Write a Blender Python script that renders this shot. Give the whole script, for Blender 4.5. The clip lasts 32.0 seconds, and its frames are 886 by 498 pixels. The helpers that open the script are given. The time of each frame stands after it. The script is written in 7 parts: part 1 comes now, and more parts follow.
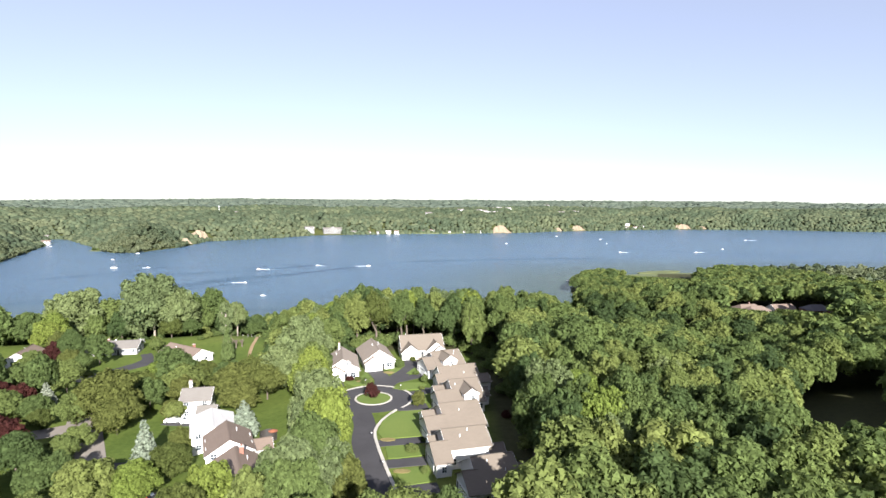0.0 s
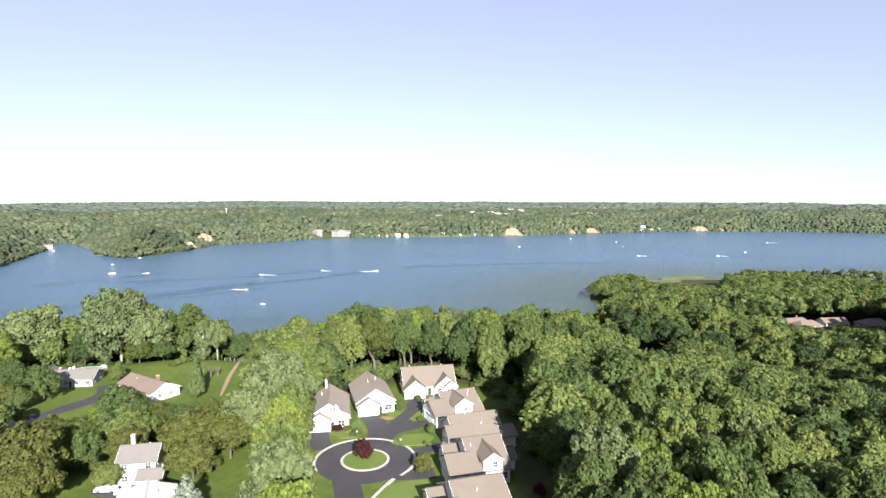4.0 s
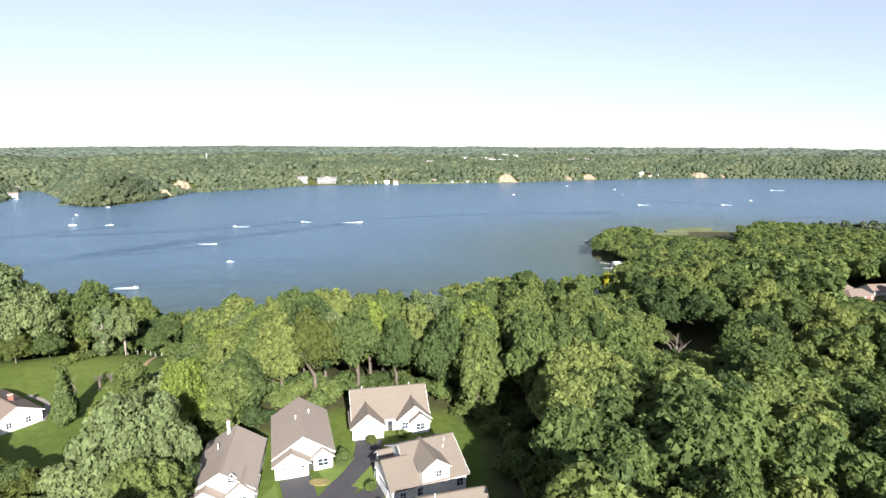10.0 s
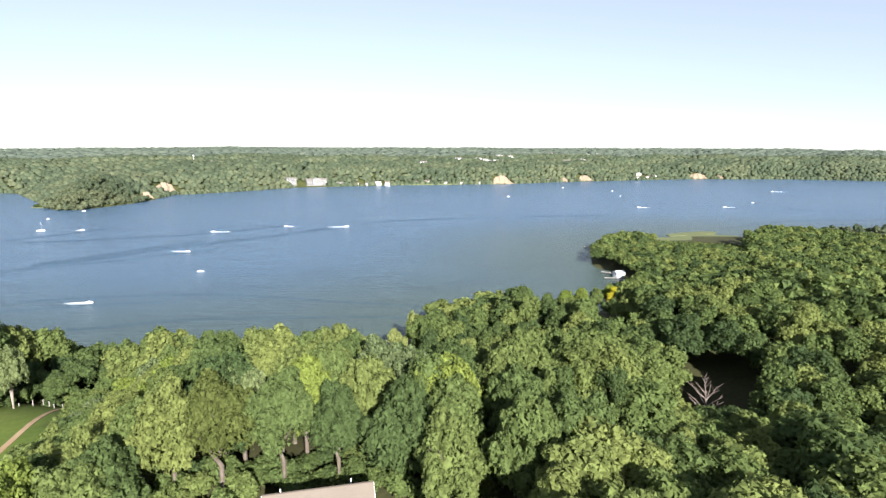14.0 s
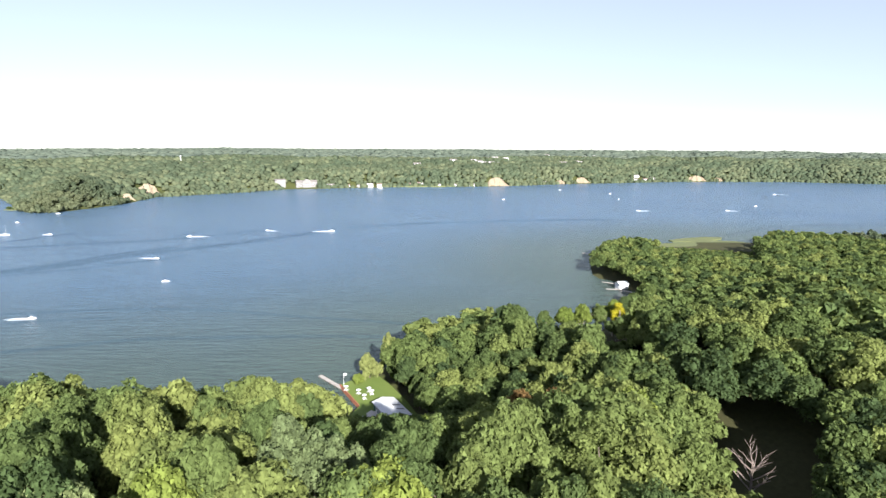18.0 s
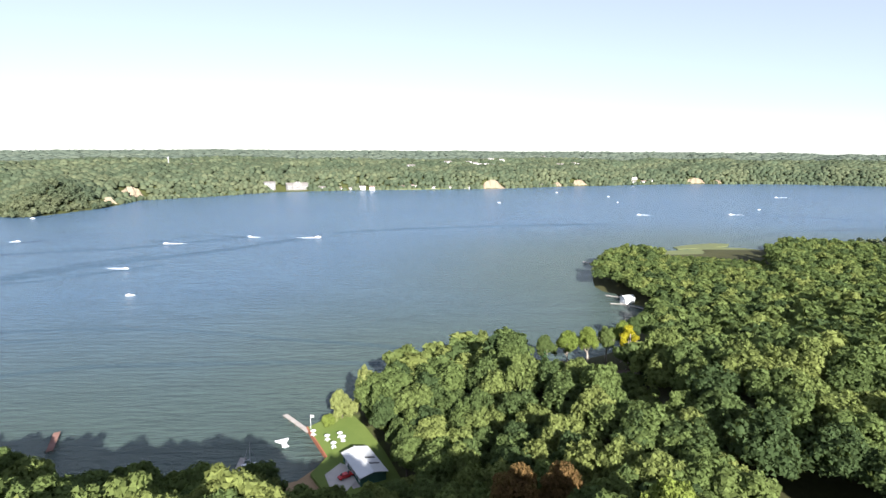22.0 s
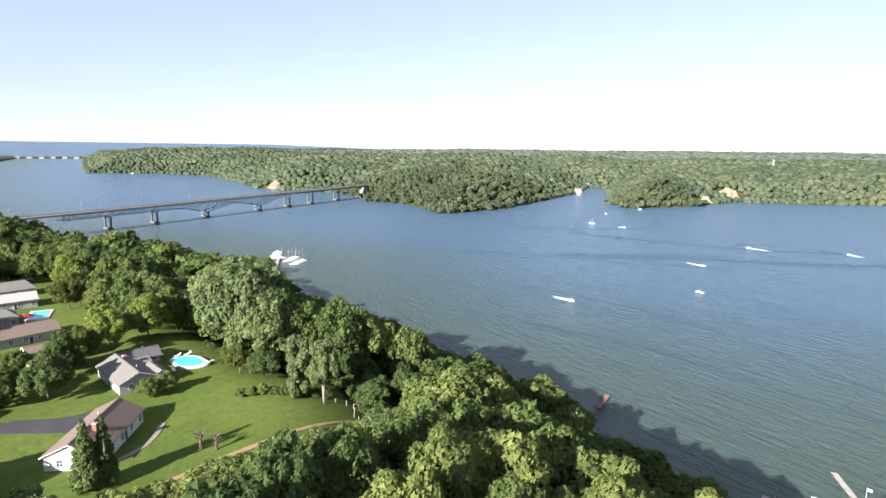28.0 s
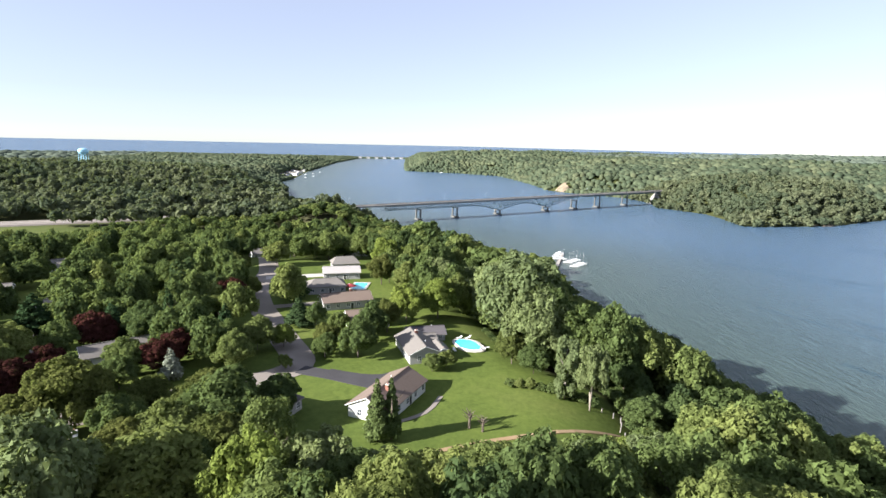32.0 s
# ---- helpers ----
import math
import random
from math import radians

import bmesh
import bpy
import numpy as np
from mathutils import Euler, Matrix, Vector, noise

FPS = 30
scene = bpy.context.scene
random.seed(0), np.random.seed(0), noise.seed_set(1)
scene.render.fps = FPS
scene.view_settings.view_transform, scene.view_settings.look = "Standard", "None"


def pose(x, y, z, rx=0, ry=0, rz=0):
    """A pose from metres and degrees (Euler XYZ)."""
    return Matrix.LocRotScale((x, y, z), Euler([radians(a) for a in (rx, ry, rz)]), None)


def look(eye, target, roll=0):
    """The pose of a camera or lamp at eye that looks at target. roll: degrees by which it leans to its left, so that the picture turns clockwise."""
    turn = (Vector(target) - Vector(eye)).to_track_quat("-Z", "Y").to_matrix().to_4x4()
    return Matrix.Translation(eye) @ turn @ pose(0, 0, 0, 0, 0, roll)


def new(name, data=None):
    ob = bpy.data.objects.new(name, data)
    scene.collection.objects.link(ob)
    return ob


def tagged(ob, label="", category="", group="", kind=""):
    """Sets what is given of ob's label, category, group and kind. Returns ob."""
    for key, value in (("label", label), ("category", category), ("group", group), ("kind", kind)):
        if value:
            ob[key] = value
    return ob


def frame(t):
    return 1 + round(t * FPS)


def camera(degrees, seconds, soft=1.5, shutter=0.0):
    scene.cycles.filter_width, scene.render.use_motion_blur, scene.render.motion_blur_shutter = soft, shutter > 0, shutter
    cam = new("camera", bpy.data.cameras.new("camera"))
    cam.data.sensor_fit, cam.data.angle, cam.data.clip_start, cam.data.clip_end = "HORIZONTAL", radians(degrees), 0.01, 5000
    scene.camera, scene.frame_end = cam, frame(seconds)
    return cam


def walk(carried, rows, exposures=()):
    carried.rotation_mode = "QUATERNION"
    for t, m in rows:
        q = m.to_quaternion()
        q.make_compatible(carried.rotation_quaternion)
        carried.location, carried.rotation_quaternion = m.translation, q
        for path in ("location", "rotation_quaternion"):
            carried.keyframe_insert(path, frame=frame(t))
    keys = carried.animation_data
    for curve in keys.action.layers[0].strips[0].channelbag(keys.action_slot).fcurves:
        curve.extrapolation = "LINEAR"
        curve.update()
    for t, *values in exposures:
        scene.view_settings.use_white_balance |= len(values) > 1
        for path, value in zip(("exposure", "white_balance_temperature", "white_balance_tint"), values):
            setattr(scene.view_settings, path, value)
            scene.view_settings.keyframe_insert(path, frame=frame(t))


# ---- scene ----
cam = camera(75.49, 32.0)
PATH = [
    (0.0, pose(0.00, 0.00, 100.00, 84.857, -0.338, 0.030)),
    (1.0, pose(-0.26, 8.57, 100.12, 84.854, -0.224, 0.590)),
    (2.0, pose(-0.53, 17.47, 100.18, 84.891, -0.296, 1.115)),
    (3.0, pose(-0.46, 26.82, 100.14, 84.960, -0.194, 1.107)),
    (4.0, pose(-0.24, 36.74, 100.10, 85.042, -0.156, 1.076)),
    (4.5, pose(0.02, 41.69, 100.03, 85.827, -0.271, 1.067)),
    (6.5, pose(0.80, 60.79, 99.61, 83.602, -0.209, 0.862)),
    (7.0, pose(0.99, 65.36, 99.52, 83.203, -0.320, 0.811)),
    (7.5, pose(1.39, 70.18, 99.61, 79.634, -0.215, 0.732)),
    (8.0, pose(1.82, 74.83, 99.69, 79.620, -0.205, 0.680)),
    (9.0, pose(2.88, 83.93, 99.77, 79.630, -0.220, 0.541)),
    (10.0, pose(4.04, 92.65, 99.91, 79.628, -0.216, 0.405)),
    (11.0, pose(5.28, 101.52, 100.01, 79.616, -0.226, 0.290)),
    (12.0, pose(6.51, 110.62, 99.94, 79.636, -0.156, 0.147)),
    (13.0, pose(7.93, 119.96, 99.59, 79.685, -0.132, 0.028)),
    (14.0, pose(9.56, 129.31, 99.02, 79.720, -0.173, -0.056)),
    (14.5, pose(10.43, 134.04, 98.71, 79.749, -0.289, -0.105)),
    (16.5, pose(14.00, 153.02, 97.51, 79.840, -0.193, -0.297)),
    (17.0, pose(14.75, 157.62, 97.27, 79.843, -0.321, -0.344)),
    (18.0, pose(16.06, 166.35, 97.02, 79.912, -0.319, -0.417)),
    (19.0, pose(17.30, 174.95, 96.84, 79.925, -0.321, -0.525)),
    (20.0, pose(18.32, 183.91, 96.79, 79.965, -0.349, -0.623)),
    (21.0, pose(19.25, 192.58, 96.96, 79.997, -0.382, -0.707)),
    (22.0, pose(20.36, 200.53, 97.24, 80.064, -0.340, -0.816)),
    (23.0, pose(21.72, 206.08, 97.57, 80.157, -0.372, -0.762)),
    (23.5, pose(22.10, 207.17, 97.61, 80.151, -0.344, -0.087)),
    (24.0, pose(22.10, 207.09, 97.56, 80.119, -0.440, 2.461)),
    (24.5, pose(22.14, 206.69, 97.46, 80.083, -0.686, 7.301)),
    (25.0, pose(22.35, 206.56, 97.31, 80.025, -0.785, 14.209)),
    (25.5, pose(22.82, 206.82, 97.15, 79.945, -1.036, 22.215)),
    (26.0, pose(23.54, 207.22, 97.01, 79.833, -0.875, 31.077)),
    (26.5, pose(24.18, 207.41, 96.91, 79.779, -0.967, 39.038)),
    (28.5, pose(25.46, 208.01, 96.99, 79.560, -0.903, 58.227)),
    (29.0, pose(25.50, 208.22, 97.04, 79.514, -0.971, 61.650)),
    (29.5, pose(25.50, 208.48, 97.03, 79.512, -1.036, 64.942)),
    (30.0, pose(25.34, 208.68, 96.97, 79.429, -1.107, 68.582)),
    (30.5, pose(25.10, 208.73, 96.74, 79.510, -1.156, 71.911)),
    (31.0, pose(24.56, 208.76, 96.42, 79.523, -1.208, 75.602)),
    (31.5, pose(23.85, 208.88, 96.05, 79.509, -1.125, 78.988)),
    (32.0, pose(23.02, 209.33, 95.73, 79.493, -1.129, 82.802)),
]
walk(cam, PATH, [(0, 1.64, 5930, 11.5), (14, 1.68, 5930, 11.5), (20, 1.76, 5930, 11.5), (32, 1.76, 5950, 11.5)])

# ---- light ----
SUN_EL, SUN_AZ = radians(24.5), radians(164)  # azimuth clockwise from +y
sun_dir = Vector((math.sin(SUN_AZ) * math.cos(SUN_EL), math.cos(SUN_AZ) * math.cos(SUN_EL), math.sin(SUN_EL)))
world = bpy.data.worlds.new("world")
scene.world = world
world.use_nodes = True
wn = world.node_tree
sky = wn.nodes.new("ShaderNodeTexSky")
sky.sky_type, sky.sun_disc, sky.sun_elevation, sky.sun_rotation = "NISHITA", False, SUN_EL, SUN_AZ
sky.altitude, sky.air_density, sky.dust_density, sky.ozone_density = 150, 1.0, 0.1, 2.2
wn.nodes["Background"].inputs["Strength"].default_value = 0.055
haze = wn.nodes.new("ShaderNodeHueSaturation")
haze.inputs["Hue"].default_value, haze.inputs["Saturation"].default_value = 0.52, 0.7
wn.links.new(sky.outputs[0], haze.inputs["Color"])
veil = wn.nodes.new("ShaderNodeMix")  # thin even haze over the whole sky
veil.data_type = "RGBA"
veil.inputs[0].default_value, veil.inputs[7].default_value = 0.42, (4.25, 4.45, 5.05, 1)
wn.links.new(haze.outputs[0], veil.inputs[6])
wn.links.new(veil.outputs[2], wn.nodes["Background"].inputs["Color"])
sun = new("sun", bpy.data.lights.new("sun", "SUN"))
sun.data.energy, sun.data.angle, sun.data.color = 5.0, radians(0.6), (1.0, 0.93, 0.82)
sun.matrix_world = look(sun_dir * 500, (0, 0, 0))


# ---- materials ----
def mat(name, rough=0.8, metal=0.0, spec=0.3):
    m = bpy.data.materials.new(name)
    m.use_nodes = True
    b = m.node_tree.nodes["Principled BSDF"]
    b.inputs["Roughness"].default_value, b.inputs["Metallic"].default_value = rough, metal
    b.inputs["Specular IOR Level"].default_value = spec
    return m, m.node_tree.nodes, m.node_tree.links, b


def mixc(n, l, fac, a, b, kind="MIX"):
    x = n.new("ShaderNodeMix")
    x.data_type, x.blend_type = "RGBA", kind
    for s, v in (("Factor", fac), ("A", a), ("B", b)):
        k = [i for i in x.inputs if i.name == s and (i.type == "RGBA" if s != "Factor" else i.type == "VALUE")][0]
        if isinstance(v, bpy.types.NodeSocket):
            l.new(v, k)
        else:
            k.default_value = v if s == "Factor" else (*v, 1)
    return [o for o in x.outputs if o.type == "RGBA"][0]


def noise_tex(n, l, scale, detail=4, coords="Object", rough=0.55, stretch=None):
    t = n.new("ShaderNodeTexNoise")
    t.inputs["Scale"].default_value, t.inputs["Detail"].default_value, t.inputs["Roughness"].default_value = scale, detail, rough
    c = n.new("ShaderNodeTexCoord")
    src = c.outputs[coords]
    if coords == "World":
        src = n.new("ShaderNodeNewGeometry").outputs["Position"]
    if stretch:
        mp = n.new("ShaderNodeMapping")
        mp.inputs["Scale"].default_value = stretch
        l.new(src, mp.inputs["Vector"])
        src = mp.outputs[0]
    l.new(src, t.inputs["Vector"])
    return t.outputs["Fac"]


def ramp(n, l, fac, stops):
    r = n.new("ShaderNodeValToRGB")
    while len(r.color_ramp.elements) < len(stops):
        r.color_ramp.elements.new(0.5)
    for e, (p, c) in zip(r.color_ramp.elements, stops):
        e.position, e.color = p, (*c, 1)
    l.new(fac, r.inputs[0])
    return r.outputs[0]


def world_pos(n):
    return n.new("ShaderNodeNewGeometry").outputs["Position"]


def noise_world(n, l, scale, detail=4, rough=0.55, stretch=None):
    t = n.new("ShaderNodeTexNoise")
    t.inputs["Scale"].default_value, t.inputs["Detail"].default_value, t.inputs["Roughness"].default_value = scale, detail, rough
    src = world_pos(n)
    if stretch:
        mp = n.new("ShaderNodeMapping")
        mp.inputs["Scale"].default_value = stretch
        l.new(src, mp.inputs["Vector"])
        src = mp.outputs[0]
    l.new(src, t.inputs["Vector"])
    return t.outputs["Fac"]


def bump(n, l, b, height, strength=0.3, dist=0.05):
    k = n.new("ShaderNodeBump")
    k.inputs["Strength"].default_value, k.inputs["Distance"].default_value = strength, dist
    l.new(height, k.inputs["Height"])
    l.new(k.outputs[0], b.inputs["Normal"])


def two_scale(name, a, b_, c, s1, s2, rough=0.85, bs=0.3, bd=0.03, metal=0.0, spec=0.3):
    """Colours a to b at a large scale, stained with c at a fine one."""
    m, n, l, b = mat(name, rough, metal, spec)
    f1, f2 = noise_world(n, l, s1, 4), noise_world(n, l, s2, 6, 0.7)
    base = ramp(n, l, f1, [(0.35, a), (0.65, b_)])
    k = n.new("ShaderNodeMath")
    k.operation = "MULTIPLY"
    l.new(f2, k.inputs[0])
    k.inputs[1].default_value = 0.7
    l.new(mixc(n, l, k.outputs[0], base, c), b.inputs["Base Color"])
    bump(n, l, b, f2, bs, bd)
    return m


def foliage(name, dark, mid, light, per="object", trans=0.42, vary=0.35):
    m = bpy.data.materials.new(name)
    m.use_nodes = True
    n, l = m.node_tree.nodes, m.node_tree.links
    n.remove(n["Principled BSDF"])
    if per == "object":
        r = n.new("ShaderNodeObjectInfo").outputs["Random"]
    else:
        at = n.new("ShaderNodeAttribute")
        at.attribute_name = "tint"
        r = at.outputs["Fac"]
    tree = ramp(n, l, r, [(0.0, dark), (0.5, mid), (1.0, light)])
    isl = n.new("ShaderNodeNewGeometry").outputs["Random Per Island"]
    hsv = n.new("ShaderNodeHueSaturation")
    mr = n.new("ShaderNodeMapRange")
    mr.inputs["To Min"].default_value, mr.inputs["To Max"].default_value = 1 - vary, 1 + vary
    l.new(isl, mr.inputs["Value"])
    l.new(mr.outputs[0], hsv.inputs["Value"])
    l.new(tree, hsv.inputs["Color"])
    col = hsv.outputs[0]
    f = noise_world(n, l, 1.3, 3, 0.7)
    col = mixc(n, l, 0.55, col, ramp(n, l, f, [(0.3, (0.76, 0.78, 0.72)), (0.7, (1.26, 1.23, 1.14))]), "MULTIPLY")
    d, t, x = n.new("ShaderNodeBsdfDiffuse"), n.new("ShaderNodeBsdfTranslucent"), n.new("ShaderNodeMixShader")
    l.new(col, d.inputs["Color"])
    l.new(mixc(n, l, 0.5, col, (0.22, 0.27, 0.06)), t.inputs["Color"])
    x.inputs[0].default_value = trans
    l.new(d.outputs[0], x.inputs[1])
    l.new(t.outputs[0], x.inputs[2])
    l.new(x.outputs[0], n["Material Output"].inputs["Surface"])
    return m


LEAF = foliage("leaf_green", (0.064, 0.094, 0.038), (0.115, 0.151, 0.052), (0.176, 0.202, 0.064))
LEAF_WOODS = foliage("leaf_woods", (0.057, 0.084, 0.036), (0.117, 0.155, 0.053), (0.185, 0.212, 0.068), "tint")
# these two are greyed and paled: distance haze put into the leaf colour
LEAF_FAR_HAZED = foliage("leaf_far_woods", (0.074, 0.097, 0.062), (0.097, 0.119, 0.073), (0.132, 0.148, 0.087), "tint", 0.35, 0.22)
LEAF_DISTANT_HAZED = foliage("leaf_distant_woods", (0.082, 0.102, 0.082), (0.094, 0.114, 0.09), (0.108, 0.126, 0.096), "tint", 0.1, 0.1)
LEAF_LIGHT = foliage("leaf_light", (0.145, 0.19, 0.045), (0.17, 0.212, 0.05), (0.195, 0.235, 0.055))
LEAF_GREY = foliage("leaf_grey_green", (0.132, 0.166, 0.078), (0.153, 0.188, 0.085), (0.178, 0.212, 0.092))
LEAF_WILLOW = foliage("leaf_willow", (0.2, 0.225, 0.085), (0.225, 0.25, 0.09), (0.25, 0.27, 0.095))
LEAF_CEDAR = foliage("leaf_cedar", (0.075, 0.105, 0.04), (0.085, 0.115, 0.043), (0.095, 0.125, 0.046), trans=0.2)
LEAF_RED = foliage("leaf_burgundy", (0.04, 0.016, 0.015), (0.05, 0.019, 0.017), (0.062, 0.023, 0.02), trans=0.1)
LEAF_RUST = foliage("leaf_rust", (0.155, 0.095, 0.042), (0.17, 0.105, 0.045), (0.185, 0.115, 0.048))
LEAF_OLIVE = foliage("leaf_olive", (0.086, 0.105, 0.033), (0.103, 0.120, 0.037), (0.121, 0.131, 0.041))
LEAF_YELLOW = foliage("leaf_yellow", (0.3, 0.28, 0.02), (0.34, 0.3, 0.02), (0.38, 0.34, 0.03))
NEEDLE = foliage("needle_green", (0.028, 0.05, 0.022), (0.035, 0.06, 0.024), (0.045, 0.07, 0.03), trans=0.05)
NEEDLE_BLUE = foliage("needle_blue", (0.163, 0.192, 0.143), (0.188, 0.216, 0.165), (0.225, 0.240, 0.187), trans=0.05)
BARK = two_scale("bark", (0.12, 0.095, 0.07), (0.2, 0.165, 0.13), (0.05, 0.04, 0.03), 0.8, 6, 0.95)
BARK_PALE = two_scale("bark_pale", (0.36, 0.31, 0.25), (0.45, 0.4, 0.33), (0.2, 0.16, 0.12), 0.8, 5, 0.95)
BARK_DEAD = two_scale("bark_dead", (0.2, 0.16, 0.135), (0.26, 0.21, 0.18), (0.12, 0.095, 0.08), 0.8, 5, 0.95)
ASPHALT = two_scale("asphalt_dark", (0.032, 0.03, 0.033), (0.05, 0.047, 0.05), (0.07, 0.066, 0.066), 0.15, 2.5, 0.9)
ROAD_GREY = two_scale("road_grey", (0.23, 0.2, 0.17), (0.28, 0.245, 0.21), (0.18, 0.155, 0.132), 0.12, 1.8, 0.92)
CONCRETE = two_scale("concrete", (0.44, 0.41, 0.36), (0.54, 0.5, 0.44), (0.34, 0.31, 0.27), 0.3, 3, 0.9)
LAWN = two_scale("lawn", (0.105, 0.152, 0.028), (0.148, 0.188, 0.038), (0.078, 0.115, 0.022), 0.07, 1.6, 0.95, 0.5, 0.08)
DIRT = two_scale("dirt_path", (0.3, 0.2, 0.11), (0.36, 0.26, 0.15), (0.2, 0.14, 0.07), 0.2, 2, 0.95)
SAND = two_scale("sand_cliff", (0.245, 0.195, 0.13), (0.31, 0.255, 0.18), (0.17, 0.13, 0.085), 0.05, 0.4, 0.95, 0.6, 0.6)
SIDING = two_scale("white_siding", (0.68, 0.665, 0.64), (0.73, 0.715, 0.69), (0.61, 0.595, 0.57), 0.2, 2, 0.6)
SIDING_GREY = two_scale("grey_siding", (0.34, 0.335, 0.32), (0.4, 0.39, 0.375), (0.3, 0.29, 0.275), 0.2, 2, 0.7)
BRICKWALL = two_scale("red_brick_wall", (0.24, 0.1, 0.07), (0.3, 0.14, 0.1), (0.16, 0.08, 0.06), 0.5, 5, 0.9)
# darker copy of pier_concrete: shade on the bridge piers put into the colour
PIER_SHADED = two_scale("worn_pier_concrete", (0.13, 0.13, 0.12), (0.17, 0.168, 0.152), (0.08, 0.082, 0.075), 0.3, 2, 0.9)
PIER_GREY = two_scale("pier_concrete", (0.3, 0.29, 0.27), (0.37, 0.35, 0.32), (0.2, 0.19, 0.17), 0.3, 2, 0.9)
TRIM = two_scale("white_trim", (0.8, 0.79, 0.77), (0.82, 0.81, 0.8), (0.76, 0.75, 0.73), 0.5, 4, 0.5)
STEEL_GREEN = two_scale("green_steel", (0.07, 0.125, 0.14), (0.1, 0.155, 0.165), (0.05, 0.085, 0.09), 0.05, 0.6, 0.6)
WOOD_GREY = two_scale("weathered_wood", (0.34, 0.31, 0.28), (0.44, 0.41, 0.37), (0.24, 0.21, 0.18), 0.6, 5, 0.9)
WOOD_RED = two_scale("rust_red_wall", (0.28, 0.1, 0.05), (0.34, 0.13, 0.07), (0.18, 0.07, 0.04), 0.5, 3, 0.9)
WOOD_OLD = two_scale("old_reddish_wood", (0.2, 0.1, 0.075), (0.27, 0.15, 0.12), (0.13, 0.08, 0.06), 0.5, 3, 0.9)
CANVAS_RED = two_scale("canvas_red", (0.28, 0.035, 0.04), (0.34, 0.05, 0.055), (0.2, 0.022, 0.028), 0.5, 4, 0.85)
GUTTER = two_scale("painted_gutter", (0.3, 0.27, 0.24), (0.34, 0.31, 0.275), (0.24, 0.215, 0.19), 0.4, 3, 0.6)
MARSH = two_scale("marsh_grass", (0.12, 0.138, 0.055), (0.15, 0.16, 0.065), (0.085, 0.1, 0.038), 0.03, 0.5, 0.95, 0.6, 0.3)
METAL_WHITE = two_scale("white_sheet_metal", (0.56, 0.57, 0.56), (0.64, 0.64, 0.62), (0.46, 0.46, 0.45), 0.3, 2, 0.45)
GREEN_WALL = two_scale("green_boards", (0.05, 0.12, 0.09), (0.07, 0.15, 0.11), (0.04, 0.09, 0.07), 0.4, 3, 0.8)
FOAM = two_scale("white_foam", (0.5, 0.54, 0.57), (0.62, 0.66, 0.68), (0.34, 0.4, 0.44), 0.4, 1.5, 0.7)
RUBBER = two_scale("black_rubber", (0.02, 0.02, 0.02), (0.03, 0.03, 0.03), (0.015, 0.015, 0.015), 2, 9, 0.9)


def shingles(name, a, b_, c):
    m, n, l, b = mat(name, 0.9, 0, 0.2)
    f1, f2 = noise_world(n, l, 0.25, 4), noise_world(n, l, 4, 5, 0.75)
    br = n.new("ShaderNodeTexBrick")
    br.inputs["Scale"].default_value, br.inputs["Mortar Size"].default_value = 1.0, 0.012
    br.inputs["Brick Width"].default_value, br.inputs["Row Height"].default_value = 0.9, 0.3
    br.inputs["Color1"].default_value, br.inputs["Color2"].default_value = (*a, 1), (*b_, 1)
    br.inputs["Mortar"].default_value = (*[v * 0.72 for v in a], 1)
    uv = n.new("ShaderNodeUVMap")
    l.new(uv.outputs[0], br.inputs["Vector"])
    col = mixc(n, l, 0.5, br.outputs["Color"], ramp(n, l, f1, [(0.3, a), (0.7, b_)]))
    k = n.new("ShaderNodeMath")
    k.operation = "MULTIPLY"
    l.new(f2, k.inputs[0])
    k.inputs[1].default_value = 0.45
    l.new(mixc(n, l, k.outputs[0], col, c), b.inputs["Base Color"])
    bump(n, l, b, br.outputs["Fac"], 0.25, 0.02)
    return m


ROOF_TAN = shingles("roof_tan", (0.164, 0.136, 0.108), (0.194, 0.161, 0.128), (0.135, 0.112, 0.089))
# paler copy of roof_tan: colour makes two weakly sunlit roofs look lit
ROOF_TAN_LIT = shingles("roof_sand", (0.25, 0.208, 0.17), (0.29, 0.242, 0.2), (0.205, 0.17, 0.138))
ROOF_BROWN = shingles("roof_brown", (0.175, 0.132, 0.104), (0.21, 0.16, 0.127), (0.14, 0.105, 0.083))
ROOF_GREY = shingles("roof_grey", (0.172, 0.156, 0.138), (0.21, 0.192, 0.172), (0.138, 0.124, 0.11))
ROOF_DARK = shingles("roof_dark", (0.1, 0.09, 0.095), (0.13, 0.12, 0.12), (0.07, 0.06, 0.065))
ROOF_WHITE = shingles("roof_white", (0.5, 0.48, 0.46), (0.58, 0.56, 0.535), (0.42, 0.4, 0.38))
ROOF_PALE = shingles("roof_pale", (0.36, 0.335, 0.315), (0.42, 0.39, 0.365), (0.3, 0.28, 0.26))


def plain(name, col, rough=0.4, metal=0.0):
    m, n, l, b = mat(name, rough, metal, 0.5)
    f = noise_world(n, l, 3, 4)
    l.new(mixc(n, l, f, tuple(v * 0.9 for v in col), tuple(min(1, v * 1.08) for v in col)), b.inputs["Base Color"])
    return m


